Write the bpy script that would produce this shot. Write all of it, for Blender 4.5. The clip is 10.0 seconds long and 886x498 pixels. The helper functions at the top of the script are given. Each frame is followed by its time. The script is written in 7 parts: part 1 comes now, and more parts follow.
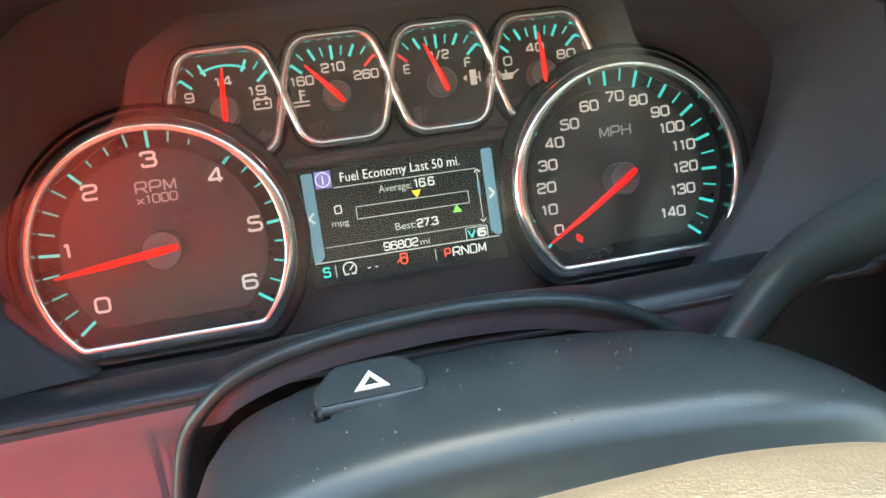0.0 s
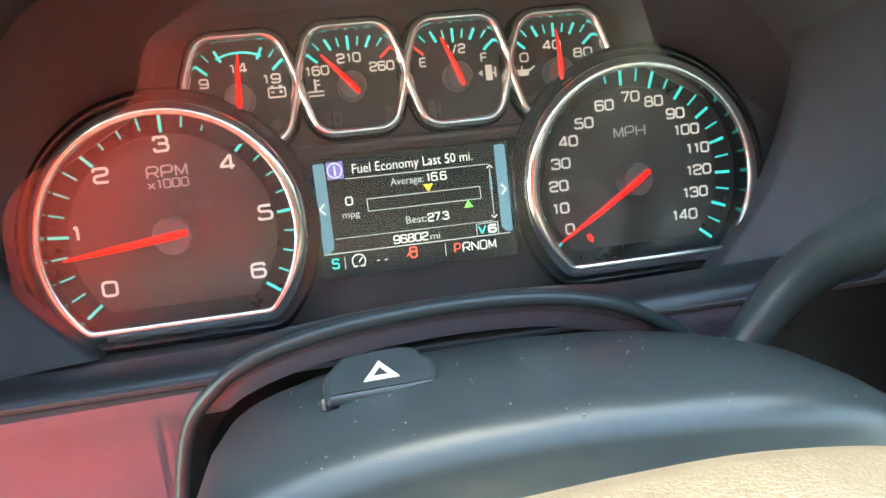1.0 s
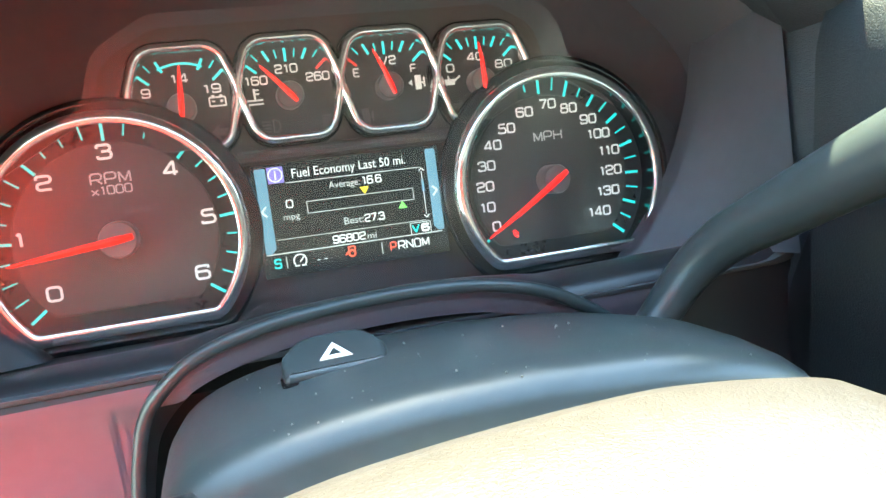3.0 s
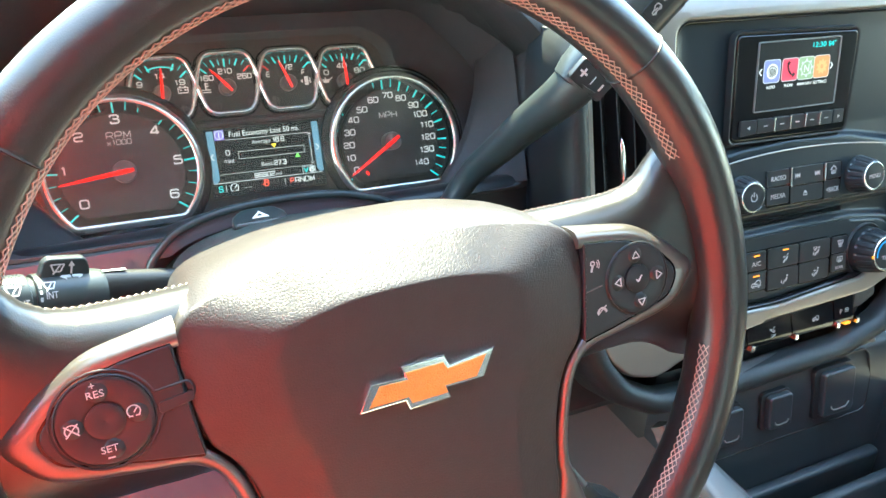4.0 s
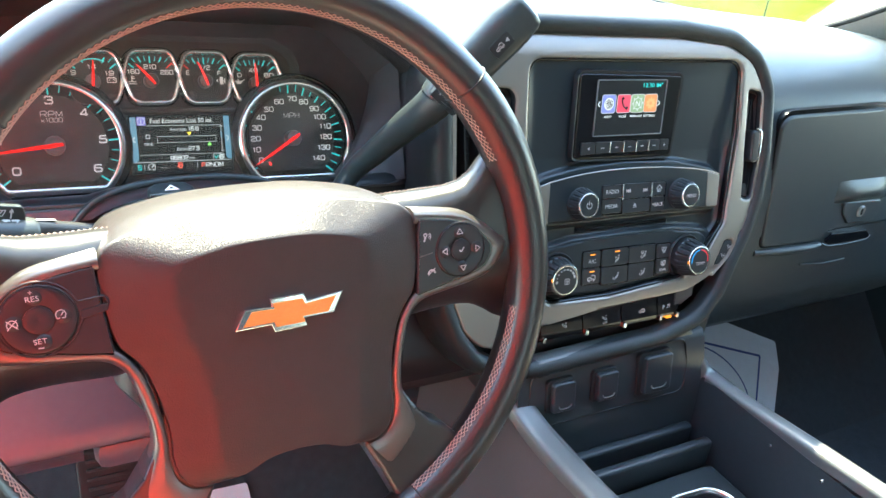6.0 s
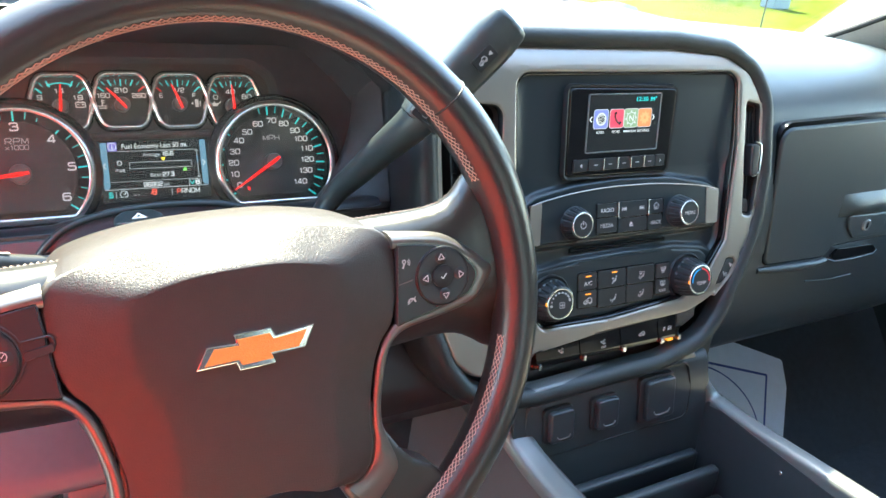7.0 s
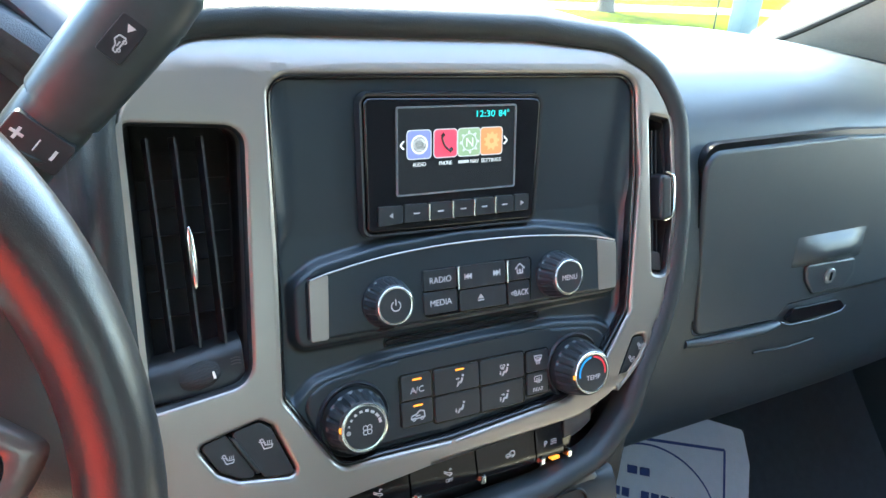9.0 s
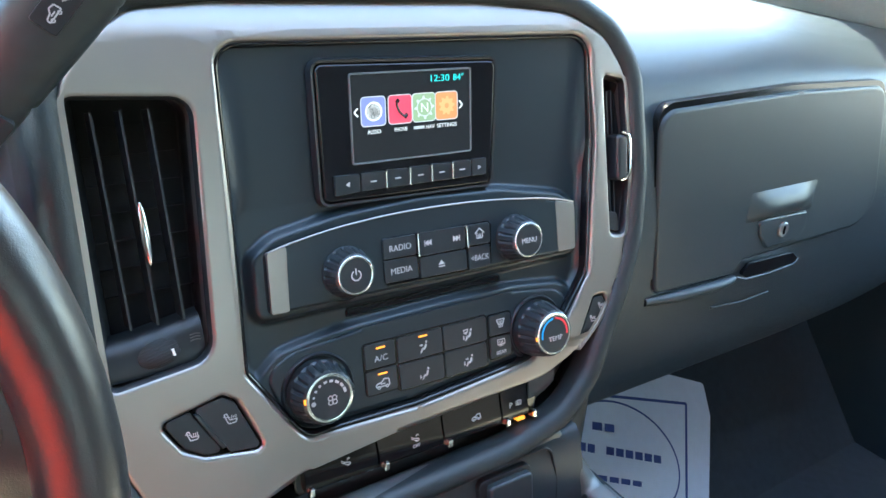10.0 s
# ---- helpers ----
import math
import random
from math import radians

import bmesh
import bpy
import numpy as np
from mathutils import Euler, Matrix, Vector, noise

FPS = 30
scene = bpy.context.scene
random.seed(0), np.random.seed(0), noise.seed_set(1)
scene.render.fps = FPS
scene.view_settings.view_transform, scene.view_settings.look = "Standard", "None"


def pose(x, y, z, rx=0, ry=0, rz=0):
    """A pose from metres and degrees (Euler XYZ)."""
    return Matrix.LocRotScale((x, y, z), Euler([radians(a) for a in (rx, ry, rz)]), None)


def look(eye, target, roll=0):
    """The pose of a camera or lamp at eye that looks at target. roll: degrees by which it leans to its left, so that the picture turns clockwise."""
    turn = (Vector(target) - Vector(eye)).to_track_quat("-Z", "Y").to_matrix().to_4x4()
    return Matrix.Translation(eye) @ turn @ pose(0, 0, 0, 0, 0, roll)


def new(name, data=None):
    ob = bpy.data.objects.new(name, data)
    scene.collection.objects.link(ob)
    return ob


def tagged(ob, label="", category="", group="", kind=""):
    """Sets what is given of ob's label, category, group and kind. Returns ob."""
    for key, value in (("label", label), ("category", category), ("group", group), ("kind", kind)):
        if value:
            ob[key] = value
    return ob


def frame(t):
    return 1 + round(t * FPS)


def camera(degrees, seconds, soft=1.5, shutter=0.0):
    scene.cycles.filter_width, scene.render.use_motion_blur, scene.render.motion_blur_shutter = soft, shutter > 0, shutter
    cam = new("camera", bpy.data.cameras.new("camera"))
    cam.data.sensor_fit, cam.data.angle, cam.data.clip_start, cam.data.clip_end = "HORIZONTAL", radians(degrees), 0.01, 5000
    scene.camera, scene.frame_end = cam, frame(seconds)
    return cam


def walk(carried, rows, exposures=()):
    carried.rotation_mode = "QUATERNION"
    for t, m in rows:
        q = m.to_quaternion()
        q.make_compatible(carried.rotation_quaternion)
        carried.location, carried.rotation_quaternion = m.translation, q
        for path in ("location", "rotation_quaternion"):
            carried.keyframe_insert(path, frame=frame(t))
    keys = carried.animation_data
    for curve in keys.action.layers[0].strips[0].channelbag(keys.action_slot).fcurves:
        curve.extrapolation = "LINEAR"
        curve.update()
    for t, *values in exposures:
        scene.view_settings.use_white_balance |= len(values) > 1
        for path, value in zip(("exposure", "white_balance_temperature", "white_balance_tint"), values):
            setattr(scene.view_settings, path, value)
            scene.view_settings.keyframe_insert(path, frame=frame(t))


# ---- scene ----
cam = camera(60.1, 10.0)
PATH = [
    (0, (-0.03, 0.022, 1.579), (0.274, 1.739, 0.599), -5.3),
    (0.5, (-0.032, 0.025, 1.576), (0.26, 1.742, 0.592), -4.2),
    (1, (-0.034, 0.023, 1.576), (0.266, 1.742, 0.598), -3.5),
    (1.5, (-0.038, 0.026, 1.574), (0.28, 1.743, 0.599), -2.8),
    (2, (-0.041, 0.036, 1.57), (0.301, 1.75, 0.597), -2.5),
    (2.2, (-0.041, 0.037, 1.569), (0.316, 1.747, 0.595), -2.5),
    (3.3, (-0.061, -0.061, 1.596), (0.528, 1.605, 0.66), -1.2),
    (3.5, (-0.078, -0.12, 1.615), (0.558, 1.526, 0.672), -0.7),
    (3.8, (-0.096, -0.201, 1.63), (0.601, 1.424, 0.696), 0.3),
    (4, (-0.103, -0.256, 1.646), (0.633, 1.355, 0.716), 1.1),
    (4.5, (-0.104, -0.338, 1.677), (0.714, 1.234, 0.748), 3.6),
    (5, (-0.107, -0.373, 1.679), (0.775, 1.173, 0.767), 6.0),
    (5.2, (-0.11, -0.383, 1.681), (0.783, 1.16, 0.775), 6.7),
    (6.5, (-0.12, -0.378, 1.678), (0.802, 1.174, 0.816), 7.1),
    (7, (-0.09, -0.36, 1.67), (0.829, 1.207, 0.833), 6.0),
    (7.5, (0.039, -0.312, 1.657), (0.972, 1.262, 0.85), 5.2),
    (8, (0.15, -0.248, 1.62), (1.099, 1.336, 0.852), 4.7),
    (8.5, (0.169, -0.221, 1.614), (1.132, 1.362, 0.862), 4.7),
    (9, (0.17, -0.217, 1.611), (1.141, 1.362, 0.86), 4.8),
    (9.5, (0.173, -0.218, 1.611), (1.168, 1.333, 0.832), 4.6),
    (10, (0.173, -0.217, 1.61), (1.213, 1.28, 0.788), 4.0),
]
walk(cam, [(t, look(eye, target, roll)) for t, eye, target, roll in PATH], [(0.0, 3.95, 7700, -8), (0.8, 4.2, 7600, -9), (2.2, 4.25, 7500, -9), (3.3, 4.55, 6600, -14), (3.6, 4.5, 6600, -14), (4.5, 3.92, 6550, -6), (6.5, 3.92, 6600, -5), (8.0, 4.12, 6450, -4), (10.0, 4.15, 6350, -3)])

# ---- world, sun, exposure ----
SUN_ELEV, SUN_AZ = 55.0, 8.0          # degrees above the horizon, degrees to the right of straight ahead
world = bpy.data.worlds.new("world")
scene.world = world
world.use_nodes = True
wn = world.node_tree.nodes
sky = wn.new("ShaderNodeTexSky")
sky.sky_type, sky.sun_disc = "NISHITA", False
sky.sun_elevation, sky.sun_rotation = radians(SUN_ELEV), radians(SUN_AZ)
world.node_tree.links.new(sky.outputs["Color"], wn["Background"].inputs["Color"])
wn["Background"].inputs["Strength"].default_value = 0.15
sun = new("sun", bpy.data.lights.new("sun", "SUN"))
sun.data.energy, sun.data.angle, sun.data.color = 3.2, radians(0.6), (1.0, 0.9, 0.69)
_a, _e = radians(SUN_AZ), radians(SUN_ELEV)
sun.matrix_world = look((4 * math.sin(_a) * math.cos(_e), 4 * math.cos(_a) * math.cos(_e), 4 * math.sin(_e)), (0, 0, 0))


# ---- materials ----
LIT = 0.11     # brightness of backlit print and displays against the daylight


def mat(name, color, rough=0.5, metal=0.0, spec=0.5, grain=None, wear=0.0, bump=None, emit=None, coat=0.0):
    """grain: (scale, amount) of colour variation; bump: (kind, scale, height in metres); emit: (colour, strength)."""
    m = bpy.data.materials.new(name)
    m.use_nodes = True
    nt = m.node_tree
    b = nt.nodes["Principled BSDF"]
    b.inputs["Base Color"].default_value = (*color, 1)
    b.inputs["Roughness"].default_value = rough
    b.inputs["Metallic"].default_value = metal
    b.inputs["Specular IOR Level"].default_value = spec
    b.inputs["Coat Weight"].default_value = coat
    b.inputs["Coat Roughness"].default_value = 0.08
    tc = nt.nodes.new("ShaderNodeTexCoord")
    if grain:
        n = nt.nodes.new("ShaderNodeTexNoise")
        n.inputs["Scale"].default_value, n.inputs["Detail"].default_value = grain[0], 6
        nt.links.new(tc.outputs["Object"], n.inputs["Vector"])
        n2 = nt.nodes.new("ShaderNodeTexNoise")
        n2.inputs["Scale"].default_value, n2.inputs["Detail"].default_value = grain[0] * 0.08, 3
        nt.links.new(tc.outputs["Object"], n2.inputs["Vector"])
        add = nt.nodes.new("ShaderNodeMath")
        add.operation = "ADD"
        nt.links.new(n.outputs["Fac"], add.inputs[0])
        nt.links.new(n2.outputs["Fac"], add.inputs[1])
        mr = nt.nodes.new("ShaderNodeMapRange")
        mr.inputs["From Min"].default_value, mr.inputs["From Max"].default_value = 0.6, 1.4
        mr.inputs["To Min"].default_value, mr.inputs["To Max"].default_value = 1 - grain[1], 1 + grain[1]
        nt.links.new(add.outputs[0], mr.inputs["Value"])
        mx = nt.nodes.new("ShaderNodeMix")
        mx.data_type, mx.blend_type = "RGBA", "MULTIPLY"
        mx.inputs[0].default_value = 1.0
        mx.inputs[6].default_value = (*color, 1)
        nt.links.new(mr.outputs["Result"], mx.inputs[7])
        nt.links.new(mx.outputs[2], b.inputs["Base Color"])
        rr = nt.nodes.new("ShaderNodeMapRange")
        rr.inputs["From Min"].default_value, rr.inputs["From Max"].default_value = 0.6, 1.4
        rr.inputs["To Min"].default_value, rr.inputs["To Max"].default_value = max(0.02, rough - 0.06 - wear), min(1, rough + 0.06 + wear)
        nt.links.new(add.outputs[0], rr.inputs["Value"])
        nt.links.new(rr.outputs["Result"], b.inputs["Roughness"])
    if bump:
        kind, sc, h = bump
        if kind == "leather":
            v = nt.nodes.new("ShaderNodeTexVoronoi")
            v.feature = "DISTANCE_TO_EDGE"
            v.inputs["Scale"].default_value = sc
            warp = nt.nodes.new("ShaderNodeTexNoise")
            warp.inputs["Scale"].default_value = sc * 0.6
            nt.links.new(tc.outputs["Object"], warp.inputs["Vector"])
            vm = nt.nodes.new("ShaderNodeVectorMath")
            vm.operation = "MULTIPLY_ADD"
            vm.inputs[1].default_value = (1.2 / sc,) * 3
            nt.links.new(warp.outputs["Color"], vm.inputs[0])
            nt.links.new(tc.outputs["Object"], vm.inputs[2])
            nt.links.new(vm.outputs[0], v.inputs["Vector"])
            ramp = nt.nodes.new("ShaderNodeMapRange")
            ramp.inputs["From Max"].default_value = 0.22
            nt.links.new(v.outputs["Distance"], ramp.inputs["Value"])
            height = ramp.outputs["Result"]
        else:
            n = nt.nodes.new("ShaderNodeTexNoise")
            n.inputs["Scale"].default_value, n.inputs["Detail"].default_value = sc, 4
            nt.links.new(tc.outputs["Object"], n.inputs["Vector"])
            height = n.outputs["Fac"]
        bp = nt.nodes.new("ShaderNodeBump")
        bp.inputs["Strength"].default_value, bp.inputs["Distance"].default_value = 1.0, h
        nt.links.new(height, bp.inputs["Height"])
        nt.links.new(bp.outputs["Normal"], b.inputs["Normal"])
    if emit:
        b.inputs["Emission Color"].default_value = (*emit[0], 1)
        b.inputs["Emission Strength"].default_value = emit[1] * LIT
    return m


def glow(name, color, strength=1.0):
    return mat(name, tuple(0.3 * c for c in color), 0.6, emit=(color, strength))


SOFT = mat("soft_dash_vinyl", (0.042, 0.048, 0.053), 0.5, grain=(160, 0.12), bump=("leather", 700, 0.00012))
SOFT_FACE = mat("dash_face_plastic", (0.027, 0.037, 0.045), 0.35, spec=0.6, grain=(120, 0.12), wear=-0.045, bump=("leather", 900, 0.00006))
BLACK = mat("black_satin_plastic", (0.016, 0.017, 0.019), 0.38, grain=(200, 0.15), bump=("noise", 2500, 0.00003))
SHROUD = mat("column_shroud_plastic", (0.034, 0.042, 0.043), 0.32, grain=(140, 0.18), wear=-0.035, bump=("noise", 2600, 0.00004))
# hood plastic made paler for the right cheek: glare put into its colour
CHEEK_LIT = mat("hood_side_lit", (0.13, 0.132, 0.148), 0.45, grain=(90, 0.12), bump=("noise", 2200, 0.00005))
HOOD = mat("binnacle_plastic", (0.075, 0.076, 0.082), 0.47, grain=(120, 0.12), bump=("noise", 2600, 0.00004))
BODY = mat("truck_body_paint", (0.03, 0.035, 0.045), 0.25, coat=0.6, wear=-0.04, grain=(20, 0.05))
PIANO = mat("gloss_black", (0.006, 0.006, 0.007), 0.1, wear=-0.04, grain=(60, 0.1))
STACKM = mat("stack_panel_plastic", (0.014, 0.021, 0.026), 0.34, wear=-0.055, grain=(60, 0.05), bump=("noise", 5000, 0.000004))
KEYM = mat("key_plastic", (0.02, 0.024, 0.027), 0.34, grain=(300, 0.1))
SILVER = mat("satin_silver_paint", (0.36, 0.327, 0.305), 0.37, metal=0.9, wear=-0.058, grain=(30, 0.03))
TRIM_SILVER = mat("satin_trim_paint", (0.2, 0.187, 0.176), 0.29, metal=0.75, wear=-0.04, grain=(30, 0.03))
SILVER_DK = mat("dark_silver_paint", (0.25, 0.25, 0.25), 0.38, metal=0.6, grain=(900, 0.05))
CHROME = mat("chrome", (0.92, 0.92, 0.91), 0.15, metal=1.0, wear=-0.05, grain=(80, 0.03))
LEATHER = mat("wheel_leather", (0.017, 0.0168, 0.0175), 0.29, spec=0.9, grain=(90, 0.2), wear=-0.05, bump=("leather", 800, 0.000025))
PADM = mat("airbag_cover_vinyl", (0.034, 0.029, 0.0275), 0.36, spec=0.55, grain=(120, 0.12), wear=-0.04, bump=("leather", 640, 0.00007))
THREAD = mat("tan_thread", (0.42, 0.34, 0.28), 0.7, grain=(800, 0.15))
# ledge darker than the panel face: its dark reflection put into the colour
LEDGE = mat("ledge_dark_reflection", (0.022, 0.022, 0.024), 0.33, grain=(150, 0.1), bump=("noise", 2600, 0.00004))
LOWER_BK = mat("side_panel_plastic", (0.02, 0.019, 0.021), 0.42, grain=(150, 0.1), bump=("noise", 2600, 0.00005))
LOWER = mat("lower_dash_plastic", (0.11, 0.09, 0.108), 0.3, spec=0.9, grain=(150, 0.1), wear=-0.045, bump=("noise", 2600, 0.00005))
CONSOLE = mat("console_plastic", (0.027, 0.034, 0.039), 0.36, grain=(150, 0.12), bump=("noise", 2600, 0.00003))
LOWER_DK = mat("console_side_plastic", (0.062, 0.052, 0.057), 0.45, grain=(150, 0.1), bump=("noise", 2600, 0.00005))
RAIL = mat("console_rail_paint", (0.15, 0.155, 0.155), 0.4, metal=0.5, grain=(700, 0.06))
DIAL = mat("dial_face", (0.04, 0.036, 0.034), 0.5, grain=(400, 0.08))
DIAL_RING = mat("dial_ring_black", (0.014, 0.014, 0.016), 0.3, grain=(400, 0.08))
HUB = mat("needle_hub_plastic", (0.13, 0.11, 0.105), 0.35, grain=(400, 0.1))
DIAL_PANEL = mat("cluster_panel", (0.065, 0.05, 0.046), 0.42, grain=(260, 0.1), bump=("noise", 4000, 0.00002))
WHITE = mat("printed_white", (0.66, 0.65, 0.64), 0.5, emit=((1, 0.93, 0.9), 0.2))
PRINT = mat("legend_white", (0.45, 0.46, 0.47), 0.5, emit=((1, 1, 1), 0.04))
PRINT_DIM = mat("legend_grey", (0.1, 0.09, 0.085), 0.5)
CYAN = mat("tick_cyan", (0.06, 0.55, 0.55), 0.5, emit=((0.05, 0.72, 0.74), 0.55))
NEEDLE = mat("needle_red", (0.6, 0.01, 0.01), 0.4, emit=((1.0, 0.004, 0.003), 0.9))
REDLINE = mat("tick_red", (0.6, 0.03, 0.03), 0.5, emit=((1.0, 0.06, 0.04), 0.5))
AMBER = glow("amber_led", (1.0, 0.3, 0.03), 1.2)
CARPET = mat("black_carpet", (0.04, 0.046, 0.055), 0.95, grain=(900, 0.3), bump=("noise", 1500, 0.001))
PAPER = mat("paper_mat", (0.72, 0.74, 0.8), 0.8, grain=(60, 0.05), bump=("noise", 40, 0.002))
INK = mat("blue_ink", (0.05, 0.08, 0.25), 0.8)
HEADLINER = mat("headliner_cloth", (0.33, 0.32, 0.3), 0.95, grain=(30, 0.05))
BEAD = mat("bead_vinyl", (0.016, 0.02, 0.022), 0.42, grain=(160, 0.12), bump=("leather", 700, 0.00008))
CAPTION = mat("dim_caption_white", (0.4, 0.37, 0.36), 0.5, emit=((1, 0.93, 0.9), 0.08))
TRIM_LT = mat("pillar_trim_light", (0.7, 0.68, 0.64), 0.75, grain=(200, 0.06), bump=("noise", 1500, 0.00008))
CLOTH_LT = mat("seat_cloth_grey", (0.3, 0.29, 0.26), 0.9, grain=(900, 0.2), bump=("noise", 1800, 0.0003))
CLOTH_DK = mat("seat_cloth_dark", (0.03, 0.03, 0.033), 0.9, grain=(900, 0.2), bump=("noise", 1800, 0.0003))
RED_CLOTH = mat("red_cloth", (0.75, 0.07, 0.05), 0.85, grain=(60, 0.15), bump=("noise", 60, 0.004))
GOLD = mat("orange_mesh", (0.85, 0.33, 0.06), 0.35, metal=0.2, grain=(500, 0.1), bump=("leather", 900, 0.0003))
EMBOSS = mat("embossed_vinyl", (0.03, 0.026, 0.024), 0.3)
DUST = mat("dust", (0.2, 0.2, 0.18), 0.9)
# near-black that stands in for the shade deep inside the vents
VENT_SHADE = mat("vent_shade_black", (0.004, 0.004, 0.005), 0.8, grain=(300, 0.2))
RUBBER = mat("rubber", (0.02, 0.02, 0.02), 0.7, grain=(300, 0.2))


def lens_glass(name, ior=0.04, tint=(1, 1, 1), rough=0.03):
    m = bpy.data.materials.new(name)
    m.use_nodes = True
    nt = m.node_tree
    nt.nodes.remove(nt.nodes["Principled BSDF"])
    out = nt.nodes["Material Output"]
    tr, gl = nt.nodes.new("ShaderNodeBsdfTransparent"), nt.nodes.new("ShaderNodeBsdfGlossy")
    gl.inputs["Roughness"].default_value = rough
    tr.inputs["Color"].default_value = (*tint, 1)
    lw, mx = nt.nodes.new("ShaderNodeLayerWeight"), nt.nodes.new("ShaderNodeMixShader")
    lw.inputs["Blend"].default_value = 0.5
    pw, ma = nt.nodes.new("ShaderNodeMath"), nt.nodes.new("ShaderNodeMath")
    pw.operation, ma.operation = "POWER", "MULTIPLY_ADD"
    pw.inputs[1].default_value = 4.0
    ma.inputs[1].default_value, ma.inputs[2].default_value = 0.9, ior
    nt.links.new(lw.outputs["Facing"], pw.inputs[0])
    nt.links.new(pw.outputs[0], ma.inputs[0])
    nt.links.new(ma.outputs[0], mx.inputs[0])
    nt.links.new(tr.outputs[0], mx.inputs[1])
    nt.links.new(gl.outputs[0], mx.inputs[2])
    nt.links.new(mx.outputs[0], out.inputs["Surface"])
    return m


GLASS = lens_glass("clear_glass", 0.04)
LENS = lens_glass("gauge_lens", 0.05, rough=0.24)
TINT = lens_glass("tinted_glass", 0.04, (0.45, 0.47, 0.48))


# ---- mesh helpers ----
def thing(name, m=None, label="", category="", group="", kind=""):
    ob = new(name)
    ob.empty_display_size = 0.02
    if m is not None:
        ob.matrix_world = m
    return tagged(ob, label, category, group, kind)


def level_normals(me, least):
    """Lets the large faces rule the shading, so that flat panels with rounded edges stay flat."""
    at = [[] for _ in me.vertices]
    nrm = [(p.normal.copy(), p.area) for p in me.polygons]
    for p in me.polygons:
        for v in p.vertices:
            at[v].append(p.index)
    out = []
    for p in me.polygons:
        n0 = nrm[p.index][0]
        for v in p.vertices:
            s = Vector()
            for q in at[v]:
                n, a = nrm[q]
                if n.dot(n0) >= least:
                    s += n * a
            out.append(s.normalized() if s.length > 1e-12 else n0)
    me.normals_split_custom_set(out)


def mesh_of(bm, name, material, smooth=35):
    bmesh.ops.recalc_face_normals(bm, faces=bm.faces)
    me = bpy.data.meshes.new(name)
    bm.to_mesh(me)
    bm.free()
    me.materials.append(material)
    if smooth:
        me.shade_smooth()
        me.set_sharp_from_angle(angle=radians(smooth))
        if (any(len(p.vertices) > 6 for p in me.polygons) or name == "silver_frame") and len(me.polygons) < 6000:
            level_normals(me, math.cos(radians(smooth)))
    return me


def part(name, bm, material, parent=None, label="", smooth=35, m=None, **tags):
    """Links a bmesh (or a ready mesh) as one mesh object under parent."""
    me = bm if isinstance(bm, bpy.types.Mesh) else mesh_of(bm, name, material, smooth)
    ob = new(name, me)
    if parent is not None:
        ob.parent = parent
    if m is not None:
        ob.matrix_local = m
    return tagged(ob, label, **tags)


def solid(name, bm, material, label, category, m=None, kind="", group="", smooth=35):
    ob = new(name, mesh_of(bm, name, material, smooth))
    if m is not None:
        ob.matrix_world = m
    return tagged(ob, label, category, group, kind)


def rounded(pts, r, n=5):
    """The outline pts with its corners rounded by r (one number, or one for each corner)."""
    out = []
    k = len(pts)
    rs = r if isinstance(r, (list, tuple)) else [r] * k
    for i in range(k):
        p, a, b = Vector(pts[i]), Vector(pts[i - 1]), Vector(pts[(i + 1) % k])
        da, db = (a - p), (b - p)
        la, lb = da.length, db.length
        da, db = da / la, db / lb
        ang = da.angle(db)
        if rs[i] <= 0 or ang > 3.1:
            out.append(tuple(p))
            continue
        d = min(rs[i] / math.tan(ang / 2), 0.48 * la, 0.48 * lb)
        rr = d * math.tan(ang / 2)
        c = p + (da + db).normalized() * (rr / math.sin(ang / 2))
        s, e = p + da * d - c, p + db * d - c
        a0, a1 = math.atan2(s.y, s.x), math.atan2(e.y, e.x)
        while a1 - a0 > math.pi:
            a1 -= 2 * math.pi
        while a1 - a0 < -math.pi:
            a1 += 2 * math.pi
        for j in range(n + 1):
            q = a0 + (a1 - a0) * j / n
            out.append((c.x + rr * math.cos(q), c.y + rr * math.sin(q)))
    return out


def rect(u0, v0, u1, v1, r=0.0, n=4):
    pts = [(u0, v0), (u1, v0), (u1, v1), (u0, v1)]
    return rounded(pts, r, n) if r else pts


def circle(cu, cv, r, n=32, a0=0.0, a1=360.0):
    full = abs(a1 - a0 - 360) < 1e-6
    return [(cu + r * math.cos(radians(a0 + (a1 - a0) * i / (n if full else n - 1))), cv + r * math.sin(radians(a0 + (a1 - a0) * i / (n if full else n - 1)))) for i in range(n)]


def spline(pts, n=6, closed=True):
    """A smooth curve (Catmull-Rom) through the points, of any dimension."""
    k, out = len(pts), []
    P = [Vector(p) for p in pts]
    for i in range(k if closed else k - 1):
        p0, p1, p2, p3 = (P[(i - 1) % k], P[i], P[(i + 1) % k], P[(i + 2) % k]) if closed else (P[max(i - 1, 0)], P[i], P[i + 1], P[min(i + 2, k - 1)])
        for j in range(n):
            t = j / n
            out.append(tuple(0.5 * (2 * p1 + (p2 - p0) * t + (2 * p0 - 5 * p1 + 4 * p2 - p3) * t * t + (3 * p1 - p0 - 3 * p2 + p3) * t ** 3)))
    if not closed:
        out.append(tuple(P[-1]))
    return out


